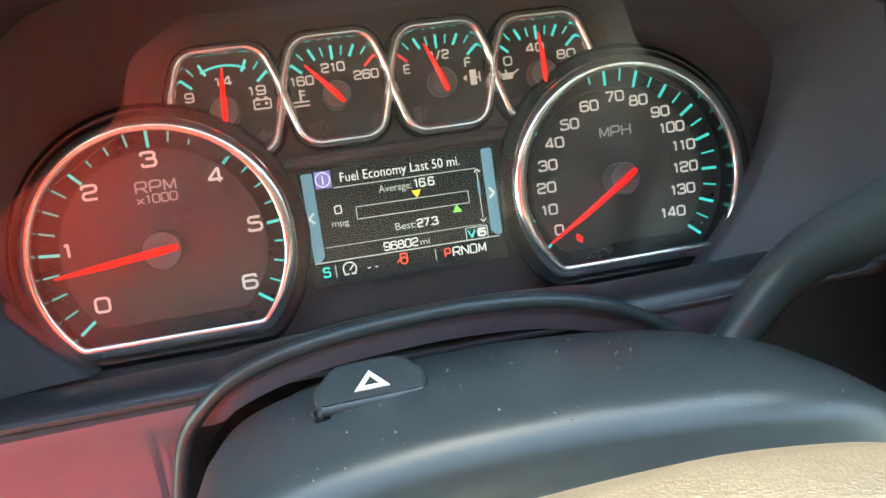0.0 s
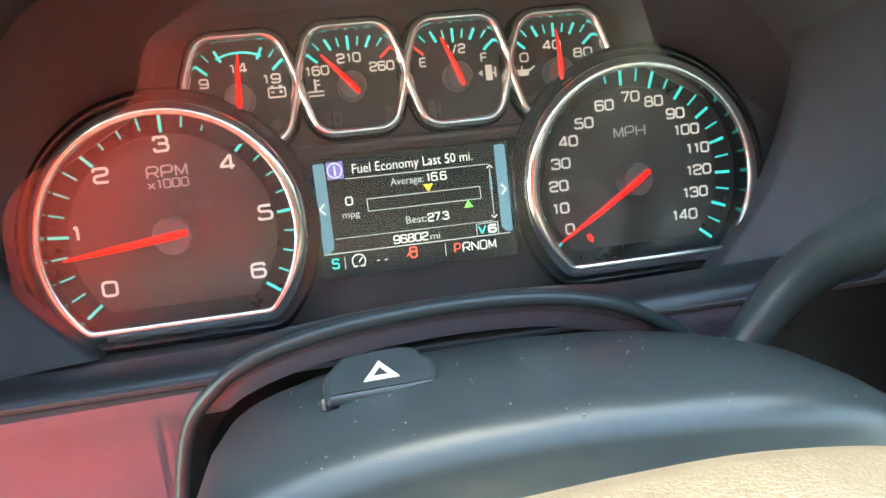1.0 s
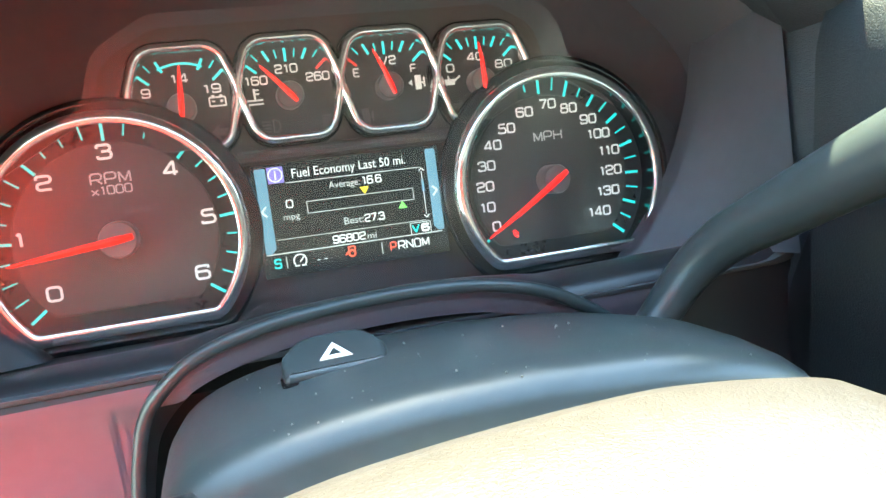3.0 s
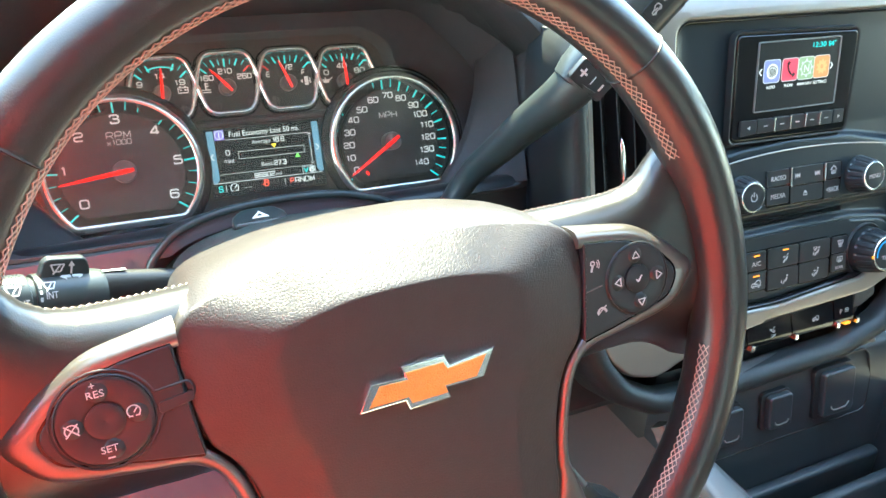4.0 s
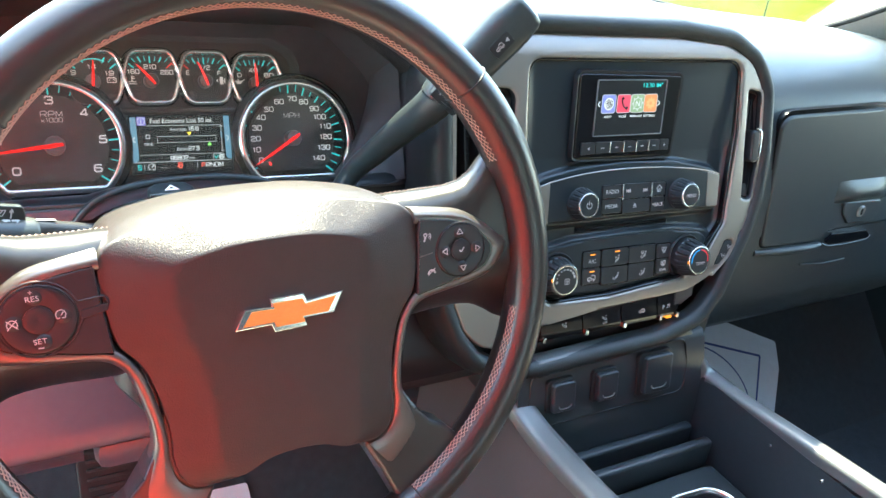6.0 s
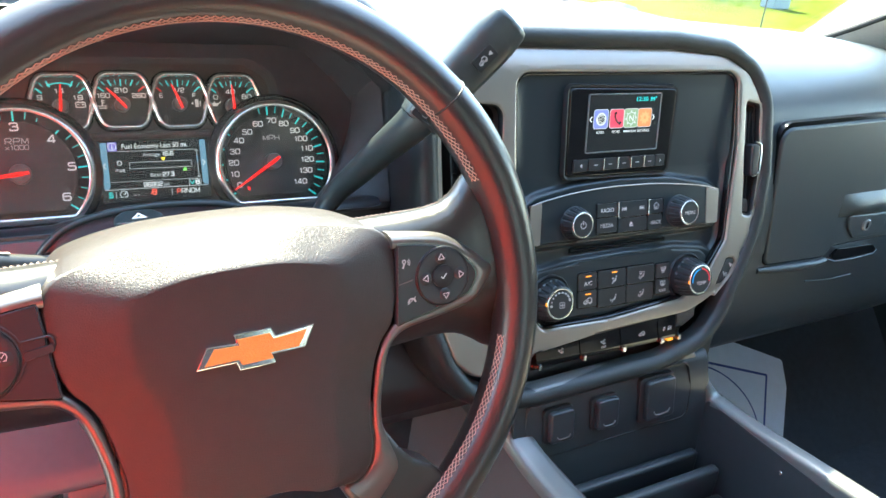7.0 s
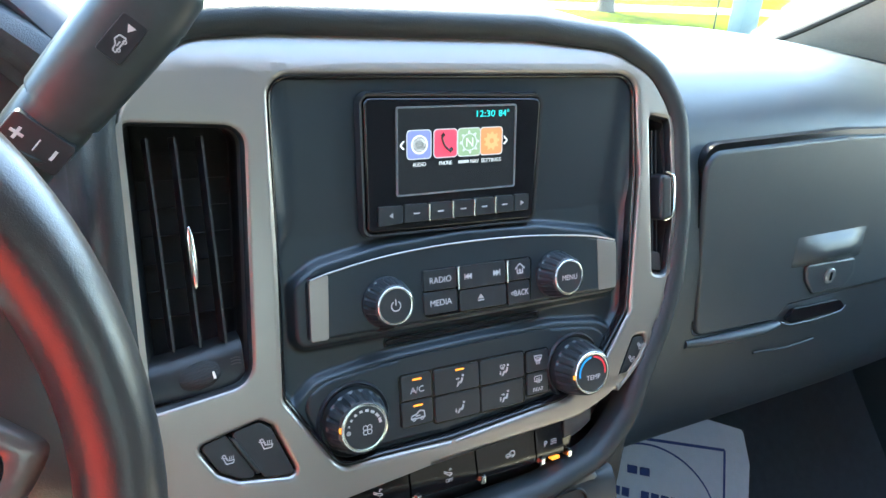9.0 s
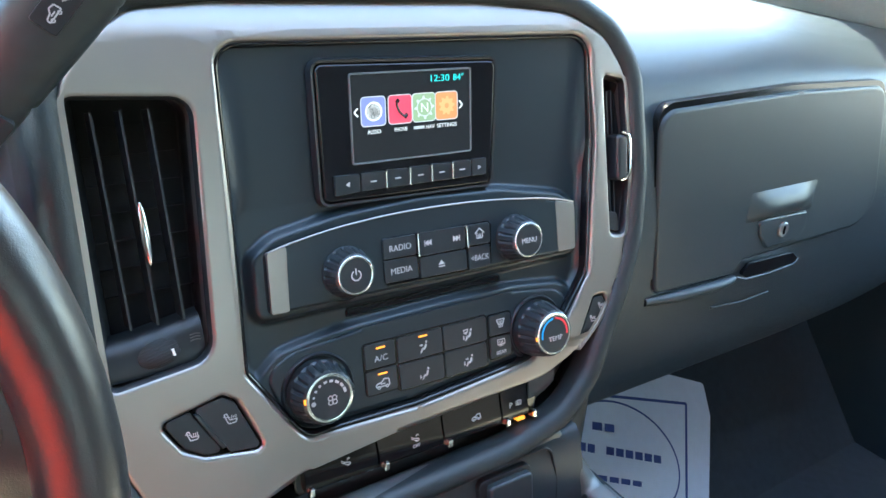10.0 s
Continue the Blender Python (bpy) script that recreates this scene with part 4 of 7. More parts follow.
volt = small_gauge("volt_gauge", -0.0703, 0.0568, (-0.0717, 0.0530), 85.5, "chrome-ringed volt gauge with upright needle", [("9", -0.0870, 0.0619, 0.0043), ("14", -0.0712, 0.0674, 0.0085), ("19", -0.0570, 0.0615, 0.0085)], (0, 1, 2, 6, 7, 8), keep=lambda u, v: v > -0.003 or (u > 0.0045 and v > -0.03))
temp_g = small_gauge("temperature_gauge", -0.0206, 0.0578, (-0.0213, 0.0541), 130, "chrome-ringed coolant temperature gauge", [("160", -0.0361, 0.0631, 0.0112), ("210", -0.0209, 0.0677, 0.0112), ("260", -0.0060, 0.0627, 0.0118)], range(9), red=(8,))
fuel_g = small_gauge("fuel_gauge", 0.0289, 0.0571, (0.0284, 0.0538), 110, "chrome-ringed fuel gauge between empty and half", [("E", 0.0135, 0.0625, 0.0036), ("1/2", 0.0296, 0.0673, 0.0098), ("F", 0.0431, 0.0622, 0.0036)], range(9), red=(0,))
oil_g = small_gauge("oil_gauge", 0.0783, 0.0556, (0.0772, 0.0517), 90.5, "chrome-ringed oil pressure gauge at forty", [("0", 0.0627, 0.0604, 0.0045), ("40", 0.0770, 0.0652, 0.0092), ("80", 0.0923, 0.0604, 0.0098)], range(9), keep=lambda u, v: v > -0.003 or (u < -0.012 and v > -0.03))
part("arc", sweep(circle(-0.0703, 0.0512, 0.0232, 16, 64, 116), [(-0.0005, SMALL_W + 0.0003), (0.0005, SMALL_W + 0.0003)], closed=False), CYAN, volt)
for ju, jv in ((-0.04545, 0.0595), (0.00415, 0.0597), (0.0536, 0.0585)):
    for sg in (1, -1):
        part("bezel_web", plate(rounded([(ju - 0.0024, jv + sg * 0.0022), (ju + 0.0024, jv + sg * 0.0022), (ju + 0.0044, jv + sg * 0.0096), (ju, jv + sg * 0.0066), (ju - 0.0044, jv + sg * 0.0096)][::sg], [0, 0, 0.0004, 0.0012, 0.0004]), -0.004, 0.0036, 0.0009), CHROME, temp_g, smooth=50)


# small printed symbols, drawn from bars
def symbol(parent, u, v, w, s, kind, material=PRINT, name="symbol", turn=0.0):
    bm = bmesh.new()
    L = lambda a, b, c, d, t=0.1: strip(a * s, b * s, c * s, d * s, t * s, 0, 0.0002, bm)
    ring = lambda x, y, r, t=0.1, n=20, a0=0, a1=360: sweep([(x * s + r * s * math.cos(radians(a0 + (a1 - a0) * i / n)), y * s + r * s * math.sin(radians(a0 + (a1 - a0) * i / n))) for i in range(n + (0 if a1 - a0 == 360 else 1))], [(-t * s / 2, 0.0002), (t * s / 2, 0.0002)], a1 - a0 == 360, bm)
    poly = lambda pts: plate([(a * s, b * s) for a, b in pts], 0, 0.0002, bm=bm)
    if kind == "battery":
        for q in [(-0.5, -0.3, 0.5, -0.3), (-0.5, 0.25, 0.5, 0.25), (-0.5, -0.3, -0.5, 0.25), (0.5, -0.3, 0.5, 0.25), (-0.35, 0.0, -0.15, 0.0), (0.15, 0.0, 0.35, 0.0), (0.25, -0.1, 0.25, 0.1), (-0.35, 0.35, -0.15, 0.35), (0.15, 0.35, 0.35, 0.35)]:
            L(*q)
    elif kind == "thermo":
        L(0, -0.2, 0, 0.5, 0.14), L(0, 0.4, 0.3, 0.4), L(0, 0.15, 0.3, 0.15), L(-0.5, -0.25, 0.5, -0.25), L(-0.5, -0.5, 0.5, -0.5)
    elif kind == "pump":
        poly([(-0.2, -0.45), (0.2, -0.45), (0.2, 0.45), (-0.2, 0.45)]), L(0.2, 0.0, 0.4, -0.1), L(0.4, -0.3, 0.4, 0.3), poly([(-0.65, 0), (-0.4, -0.2), (-0.4, 0.2)])
    elif kind == "oilcan":
        poly([(-0.3, -0.25), (0.25, -0.25), (0.35, 0.1), (-0.35, 0.1)]), L(0.3, 0.0, 0.65, 0.25), L(-0.35, 0.05, -0.6, 0.15), L(-0.1, 0.1, -0.1, 0.3)
    elif kind == "arrow_l":
        poly([(-0.5, 0), (0, -0.45), (0, 0.45)]), poly([(0, -0.2), (0.45, -0.2), (0.45, 0.2), (0, 0.2)])
    elif kind == "arrow_r":
        poly([(0.5, 0), (0, 0.45), (0, -0.45)]), poly([(0, 0.2), (-0.45, 0.2), (-0.45, -0.2), (0, -0.2)])
    elif kind == "lamp":
        ring(0.1, 0, 0.4, 0.1, 14, -90, 90), L(0.1, -0.4, 0.1, 0.4)
        for k in range(4):
            L(-0.6, -0.3 + 0.2 * k, -0.1, -0.3 + 0.2 * k)
    elif kind == "tri_up":
        poly([(-0.5, -0.35), (0.5, -0.35), (0, 0.45)])
    elif kind == "tri_dn":
        poly([(-0.5, 0.35), (0, -0.45), (0.5, 0.35)])
    elif kind == "tri_out":
        for a, b in [((-0.5, -0.35), (0.5, -0.35)), ((0.5, -0.35), (0, 0.45)), ((0, 0.45), (-0.5, -0.35))]:
            L(*a, *b, 0.12)
    elif kind == "check":
        L(-0.4, 0.0, -0.1, -0.3, 0.16), L(-0.12, -0.3, 0.4, 0.35, 0.16)
    elif kind == "cruise":
        ring(0, 0, 0.5, 0.1, 16, -40, 220), L(0, -0.1, 0.3, 0.25, 0.1), L(-0.45, -0.4, -0.1, -0.4, 0.1), L(0.1, -0.4, 0.45, -0.4, 0.1)
    elif kind == "cruise_x":
        ring(0, 0, 0.5, 0.1, 16, -40, 220), L(-0.5, -0.5, 0.5, 0.5, 0.1), L(-0.5, 0.5, 0.5, -0.5, 0.1)
    elif kind == "voice":
        L(-0.3, -0.5, -0.1, 0.0, 0.2), ring(-0.1, 0.25, 0.2, 0.14, 12), ring(0.0, 0.1, 0.4, 0.1, 8, -40, 40), ring(0.0, 0.1, 0.6, 0.1, 8, -40, 40)
    elif kind == "phone":
        ring(0, -0.2, 0.45, 0.2, 12, 20, 160), L(-0.5, -0.2, -0.3, 0.1, 0.2), L(0.5, -0.2, 0.3, 0.1, 0.2), L(-0.5, -0.35, 0.5, 0.4, 0.1)
    elif kind == "chev_l":
        L(0.25, 0.5, -0.25, 0, 0.2), L(-0.25, 0, 0.25, -0.5, 0.2)
    elif kind == "chev_r":
        L(-0.25, 0.5, 0.25, 0, 0.2), L(0.25, 0, -0.25, -0.5, 0.2)
    elif kind == "chev_u":
        L(-0.5, -0.25, 0, 0.25, 0.2), L(0, 0.25, 0.5, -0.25, 0.2)
    elif kind == "chev_d":
        L(-0.5, 0.25, 0, -0.25, 0.2), L(0, -0.25, 0.5, 0.25, 0.2)
    elif kind == "power":
        ring(0, 0, 0.4, 0.1, 18, 120, 420), L(0, 0.05, 0, 0.55, 0.1)
    elif kind == "prev":
        poly([(-0.05, 0), (0.45, -0.4), (0.45, 0.4)]), poly([(-0.5, 0), (0.0, -0.4), (0.0, 0.4)]), L(-0.55, -0.4, -0.55, 0.4)
    elif kind == "next":
        poly([(0.05, 0), (-0.45, 0.4), (-0.45, -0.4)]), poly([(0.5, 0), (0.0, 0.4), (0.0, -0.4)]), L(0.55, -0.4, 0.55, 0.4)
    elif kind == "home":
        L(-0.35, -0.5, 0.35, -0.5), L(-0.35, -0.5, -0.35, 0.05), L(0.35, -0.5, 0.35, 0.05), L(-0.6, 0.0, 0, 0.55, 0.12), L(0.6, 0.0, 0, 0.55, 0.12), L(-0.1, -0.5, -0.1, -0.1), L(0.1, -0.5, 0.1, -0.1), L(-0.1, -0.1, 0.1, -0.1)
    elif kind == "eject":
        poly([(-0.5, -0.1), (0.5, -0.1), (0, 0.5)]), L(-0.5, -0.35, 0.5, -0.35, 0.16)
    elif kind == "fan":
        for k in range(4):
            a = radians(45 + 90 * k)
            ring(0.25 * math.cos(a), 0.25 * math.sin(a), 0.2, 0.08, 12)
    elif kind.startswith("airflow"):
        poly([(0.3 + 0.13 * math.cos(q * 0.7854), 0.48 + 0.13 * math.sin(q * 0.7854)) for q in range(8)])
        L(0.24, 0.26, 0.1, -0.16, 0.22), L(0.12, -0.2, -0.2, -0.14, 0.2), L(-0.2, -0.12, -0.34, -0.5, 0.16), L(-0.34, -0.5, -0.44, -0.48, 0.12)
        if "face" in kind:
            L(-0.5, 0.24, -0.25, 0.24, 0.1), poly([(-0.28, 0.1), (-0.08, 0.24), (-0.28, 0.38)])
        if "feet" in kind:
            L(-0.62, 0.0, -0.62, -0.25, 0.1), poly([(-0.76, -0.22), (-0.62, -0.44), (-0.48, -0.22)])
        if "glass" in kind:
            for q in [(-0.65, 0.6, -0.05, 0.6), (-0.65, 0.6, -0.52, 0.25), (-0.05, 0.6, -0.18, 0.25), (-0.52, 0.25, -0.18, 0.25), (-0.42, 0.1, -0.42, 0.45), (-0.28, 0.1, -0.28, 0.45)]:
                L(*q, 0.07)
    elif kind == "defrost":
        L(-0.5, 0.4, 0.5, 0.4), L(-0.5, 0.4, -0.3, -0.15), L(0.5, 0.4, 0.3, -0.15), L(-0.3, -0.15, 0.3, -0.15)
        for k in (-0.2, 0, 0.2):
            L(k, -0.5, k, 0.25, 0.08)
    elif kind == "rear_def":
        for q in [(-0.5, 0.4, 0.5, 0.4), (-0.5, -0.2, 0.5, -0.2), (-0.5, -0.2, -0.5, 0.4), (0.5, -0.2, 0.5, 0.4)]:
            L(*q)
        for k in (-0.2, 0, 0.2):
            L(k, -0.45, k, 0.2, 0.08)
    elif kind == "car":
        for q in [(-0.6, -0.2, 0.6, -0.2), (-0.6, -0.2, -0.55, 0.05), (-0.55, 0.05, -0.1, 0.15), (-0.1, 0.15, 0.15, 0.4), (0.15, 0.4, 0.55, 0.3), (0.55, 0.3, 0.6, -0.2), (-0.2, 0.0, 0.2, 0.0)]:
            L(*q)
        ring(-0.35, -0.25, 0.12, 0.08, 10), ring(0.35, -0.25, 0.12, 0.08, 10)
    elif kind == "seat":
        L(-0.42, 0.5, -0.22, -0.1, 0.08), L(-0.2, 0.55, -0.02, -0.02, 0.08), L(-0.42, 0.5, -0.2, 0.55, 0.08), L(-0.22, -0.1, -0.15, -0.3, 0.08), L(-0.15, -0.32, 0.45, -0.32, 0.08), L(-0.02, -0.02, 0.6, -0.05, 0.08), L(0.45, -0.32, 0.6, -0.05, 0.08)
        for k in (-0.42, -0.28, -0.14):
            L(k - 0.12, 0.22 - k * 0.3, k + 0.2, 0.12 - k * 0.3, 0.05)
        for k in (0.15, 0.32, 0.49):
            L(k, 0.06, k + 0.05, 0.32, 0.06)
    elif kind == "pedal":
        L(-0.5, 0.3, -0.1, 0.05, 0.09), L(-0.5, 0.12, -0.2, -0.05, 0.09), L(-0.1, 0.05, 0.45, -0.1, 0.09), L(-0.2, -0.05, 0.1, -0.3, 0.09), L(0.1, -0.3, 0.5, -0.3, 0.09), L(0.45, -0.1, 0.5, -0.3, 0.09), L(0.15, 0.2, 0.3, 0.45, 0.12), L(0.3, 0.45, 0.5, 0.3, 0.08), L(0.1, -0.5, 0.3, -0.4, 0.1)
    elif kind == "wiper":
        L(-0.5, 0.35, 0.5, 0.35), L(-0.5, 0.35, -0.25, -0.25), L(0.5, 0.35, 0.25, -0.25), L(-0.25, -0.25, 0.25, -0.25), L(-0.3, -0.45, 0.2, 0.3)
    elif kind == "arrow_up":
        L(0, -0.5, 0, 0.3, 0.14), poly([(-0.25, 0.15), (0.25, 0.15), (0, 0.55)])
    elif kind == "door":
        ring(0, -0.1, 0.28, 0.14, 12), L(-0.28, 0.5, 0.28, 0.5, 0.12), L(-0.28, -0.1, -0.28, 0.5, 0.12), L(0.28, -0.1, 0.28, 0.5, 0.12), L(-0.28, 0.1, -0.6, -0.2, 0.12)
    elif kind == "vapour":
        for k in range(3):
            L(-0.5, -0.3 + 0.3 * k, 0.0, -0.2 + 0.3 * k, 0.1), L(0.0, -0.2 + 0.3 * k, 0.5, -0.3 + 0.3 * k, 0.1)
    return part(name, bm, material, parent, smooth=0, m=pose(u, v, w, 0, 0, turn))


symbol(volt, -0.0553, 0.0553, -0.0041, 0.0075, "battery", WHITE)
symbol(volt, -0.0562, 0.0405, -0.0041, 0.0085, "arrow_l", PRINT_DIM)
symbol(temp_g, -0.0377, 0.0556, -0.0041, 0.0075, "thermo", WHITE)
symbol(temp_g, -0.0018, 0.0408, -0.0041, 0.008, "lamp", PRINT_DIM)
symbol(temp_g, -0.0315, 0.0405, -0.0041, 0.008, "lamp", PRINT_DIM)
symbol(fuel_g, 0.0447, 0.0549, -0.0041, 0.008, "pump", WHITE)
symbol(fuel_g, 0.0155, 0.0405, -0.0041, 0.009, "pump", PRINT_DIM)
symbol(oil_g, 0.0619, 0.0539, -0.0041, 0.0085, "oilcan", WHITE)
symbol(oil_g, 0.0655, 0.0405, -0.0041, 0.0085, "arrow_r", PRINT_DIM)

# driver information display
SCREEN = mat("lcd_black", (0.006, 0.007, 0.008), 0.25, emit=((0.7, 0.8, 1.0), 0.012))
S_WHITE = glow("lcd_white", (0.9, 0.95, 1.0), 0.55)
S_GREY = glow("lcd_grey", (0.8, 0.85, 0.9), 0.36)
S_BLUE = glow("lcd_blue", (0.2, 0.42, 0.6), 0.42)
S_VIOLET = glow("lcd_violet", (0.2, 0.16, 0.62), 0.6)
S_TEAL = glow("lcd_teal", (0.05, 0.75, 0.75), 0.8)
S_YELLOW = glow("lcd_yellow", (1.0, 0.75, 0.05), 0.9)
S_GREEN = glow("lcd_green", (0.25, 0.9, 0.15), 0.8)
S_RED = glow("lcd_red", (1.0, 0.1, 0.06), 0.9)
dic = part("information_display", plate(rect(-0.0455, -0.0335, 0.0492, 0.0222, 0.001), -0.008, -0.0015), SCREEN, cluster, "lit colour driver display showing fuel economy")


def d_text(body, size, u0, u1, v, material=S_WHITE, bold=0.0):
    letter("reading", body, size, (u0 + u1) / 2, v, -0.0012, material, dic, width=u1 - u0, bold=bold, depth=0.0001)


d_text("Fuel Economy Last 50 mi.", 0.0044, -0.0259, 0.0316, 0.0167)
d_text("Average:", 0.0034, -0.0088, 0.0070, 0.0086, S_GREY)
squared("reading", "16.6", 0.0042, 0.01315, 0.0088, -0.0012, S_WHITE, dic, 0.0101, 0.15, 0.0001)
squared("reading", "0", 0.0042, -0.0291, 0.002, -0.0012, S_WHITE, dic, 0.0036, 0.14, 0.0001)
d_text("mpg", 0.003, -0.0329, -0.0249, -0.0042, S_GREY)
d_text("Best:", 0.0034, -0.0035, 0.0064, -0.0102, S_GREY)
squared("reading", "27.3", 0.0042, 0.0121, -0.0102, -0.0012, S_WHITE, dic, 0.0104, 0.16, 0.0001)
squared("reading", "96802", 0.0042, -0.00215, -0.0188, -0.0012, S_WHITE, dic, 0.0169, 0.15, 0.0001)
d_text("mi", 0.003, 0.0072, 0.0118, -0.0192, S_GREY)
squared("reading", "V", 0.0044, 0.03265, -0.0192, -0.0012, S_TEAL, dic, 0.0043, 0.18, 0.0001)
squared("reading", "6", 0.0044, 0.03775, -0.0192, -0.0012, S_WHITE, dic, 0.0045, 0.24, 0.0001)
squared("reading", "P", 0.0047, 0.01965, -0.0265, -0.0012, S_RED, dic, 0.0033, 0.13, 0.0001)
squared("reading", "RNDM", 0.0047, 0.03045, -0.0265, -0.0012, S_WHITE, dic, 0.0167, 0.13, 0.0001)
squared("reading", "S", 0.005, -0.03885, -0.0265, -0.0012, S_TEAL, dic, 0.0035, 0.15, 0.0001)
d_text("- -", 0.004, -0.0195, -0.0145, -0.0268)
bm = bmesh.new()
for q in [(-0.0207, 0.0020, 0.0337, 0.0016, 0.0004), (-0.0207, -0.0038, 0.0337, -0.0042, 0.0004), (-0.0207, 0.002, -0.0207, -0.0038, 0.0004), (0.0337, 0.0016, 0.0337, -0.0042, 0.0004), (-0.0375, -0.0150, 0.0385, -0.0155, 0.0003), (-0.0437, -0.0218, 0.0465, -0.0223, 0.0005), (0.0138, -0.0238, 0.0138, -0.0295, 0.0004), (-0.0345, -0.0238, -0.0345, -0.0295, 0.0004), (0.0393, 0.0095, 0.0393, -0.0125, 0.0004), (-0.0297, 0.0124, 0.0388, 0.0118, 0.0004), (0.030, -0.0163, 0.0406, -0.0163, 0.0004), (0.030, -0.0222, 0.0406, -0.0222, 0.0004), (0.030, -0.0163, 0.030, -0.0222, 0.0004), (0.0406, -0.0163, 0.0406, -0.0222, 0.0004)]:
    strip(*q[:4], q[4], -0.0013, 0.0002, bm)
part("lines", bm, S_GREY, dic, smooth=0)
part("side_band", plate(rounded([(-0.0438, 0.0205), (-0.0385, 0.0205), (-0.0385, -0.019), (-0.0408, -0.0215), (-0.0438, -0.0215)], 0.001), -0.0014, -0.0012), S_BLUE, dic)
part("side_band", plate(rounded([(0.0478, 0.0205), (0.0425, 0.0205), (0.0425, -0.019), (0.0448, -0.0215), (0.0478, -0.0215)], 0.001), -0.0014, -0.0012), S_BLUE, dic)
part("info_tile", plate(rect(-0.0378, 0.0127, -0.030, 0.0208, 0.0006), -0.0014, -0.0012), S_VIOLET, dic)
part("info_ring", sweep(circle(-0.034, 0.0168, 0.0033, 24), [(-0.0003, -0.001), (0.0003, -0.001)]), S_WHITE, dic, smooth=0)
letter("info_letter", "i", 0.0044, -0.034, 0.0168, -0.0010, S_WHITE, dic, bold=0.02)
part("scroll_thumb", plate(rect(0.0387, -0.0005, 0.0399, 0.0055), -0.0012, -0.001), S_BLUE, dic)
symbol(dic, -0.0418, -0.0005, -0.001, 0.005, "chev_l", S_WHITE)
symbol(dic, 0.0452, -0.0010, -0.001, 0.005, "chev_r", S_WHITE)
symbol(dic, 0.0393, 0.0105, -0.001, 0.0028, "chev_u", S_WHITE)
symbol(dic, 0.0393, -0.0135, -0.001, 0.0028, "chev_d", S_WHITE)
symbol(dic, 0.0088, 0.0040, -0.001, 0.0046, "tri_dn", S_YELLOW)
symbol(dic, 0.0272, -0.0062, -0.001, 0.0046, "tri_up", S_GREEN)
symbol(dic, -0.0280, -0.0264, -0.001, 0.0062, "cruise", S_WHITE)
symbol(dic, -0.0018, -0.0262, -0.001, 0.0056, "door", S_RED)
part("clear_lens", plate(panel_out, 0.0, 0.0005), LENS, cluster, "clear cover lens", m=pose(0, 0, 0.0185, 3.0)).visible_shadow = False


# ---- steering wheel ----
wheel = thing("steering_wheel", M_WHEEL, "black leather steering wheel with tan stitching and silver spokes", "steering wheel")
RIM_R, RIM_T, RIM_W = 0.1868, 0.0150, -0.0095
RIM_U, RIM_V = 0.0010, -0.005


def rim_t(a):
    """The rim's radius, thicker where the thumbs rest."""
    return RIM_T + 0.0016 * sum(math.exp(-(((a - c + 180) % 360 - 180) / 16) ** 2) for c in (30, 150))


def rim_point(a, q, lift=0.0003):
    """A point on the rim: a round the wheel, q round the tube (0 outward, 90 to the driver), in degrees."""
    c, s, t = math.cos(radians(a)), math.sin(radians(a)), rim_t(a)
    rr = RIM_R + (t + lift) * math.cos(radians(q))
    return (RIM_U + rr * c, RIM_V + rr * s, RIM_W + (t * 1.08 + lift) * math.sin(radians(q)))


part("rim", loft([[rim_point(a, 12 * j, 0.0) for j in range(30)] for a in list(range(0, 360, 3)) + [0]], caps=False), LEATHER, wheel, "black leather rim", smooth=60)
for a in (41, 139, -62, 242):
    part("rim_seam", tube([rim_point(a, 360 * i / 28, 0.0001) for i in range(28)], 0.0007, 5, True), RUBBER, wheel)


def stitches(a0, a1, name="stitching"):
    bm = bmesh.new()
    k = int(abs(a1 - a0) / 1.5)
    for i in range(k):
        a, b = a0 + (a1 - a0) * i / k, a0 + (a1 - a0) * (i + 1) / k
        for q0, q1 in ((147, 157), (157, 147), (157, 167), (167, 157)):
            tube([rim_point(a, q0), rim_point((a + b) / 2, (q0 + q1) / 2, 0.0007), rim_point(b, q1)], 0.00034, 4, bm=bm)
    part(name, bm, THREAD, wheel, "tan cross stitching", smooth=60, kind="stuff")


stitches(24, 156)
stitches(-62, -12)
stitches(192, 242)

web = rounded([(0.072, -0.05), (0.0815, -0.086), (0.09, -0.1), (0.1, -0.112), (0.113, -0.1195)] + circle(0, -0.004, 0.186, 8, -46, -66) + [(0.06, -0.138), (0.05, -0.118), (0.058, -0.1), (0.064, -0.05)], 0.004, 3)


def arm_ring(u, top, low, w, depth, e=2.7, n=36):
    out = []
    for j in range(n):
        a = 2 * math.pi * j / n
        c, s = math.cos(a), math.sin(a)
        v = (top + low) / 2 + (top - low) / 2 * math.copysign(abs(s) ** (2 / e), s)
        out.append((u, v, w + depth * math.copysign(abs(c) ** (2 / e), c) - 0.45 * max(0.0, -0.012 - v)))
    return out


ARM = ((0.06, 0.043, -0.045, -0.045, 0.018), (0.08, 0.0455, -0.048, -0.0415, 0.021), (0.093, 0.0465, -0.047, -0.0365, 0.0235), (0.106, 0.047, -0.045, -0.0335, 0.024), (0.12, 0.0475, -0.043, -0.0315, 0.0228), (0.133, 0.0485, -0.042, -0.029, 0.0205), (0.143, 0.051, -0.042, -0.0265, 0.018), (0.151, 0.057, -0.043, -0.024, 0.0155), (0.158, 0.0665, -0.046, -0.0218, 0.0135), (0.165, 0.075, -0.05, -0.0195, 0.0115), (0.173, 0.074, -0.056, -0.0175, 0.0095), (0.182, 0.066, -0.06, -0.0165, 0.008))
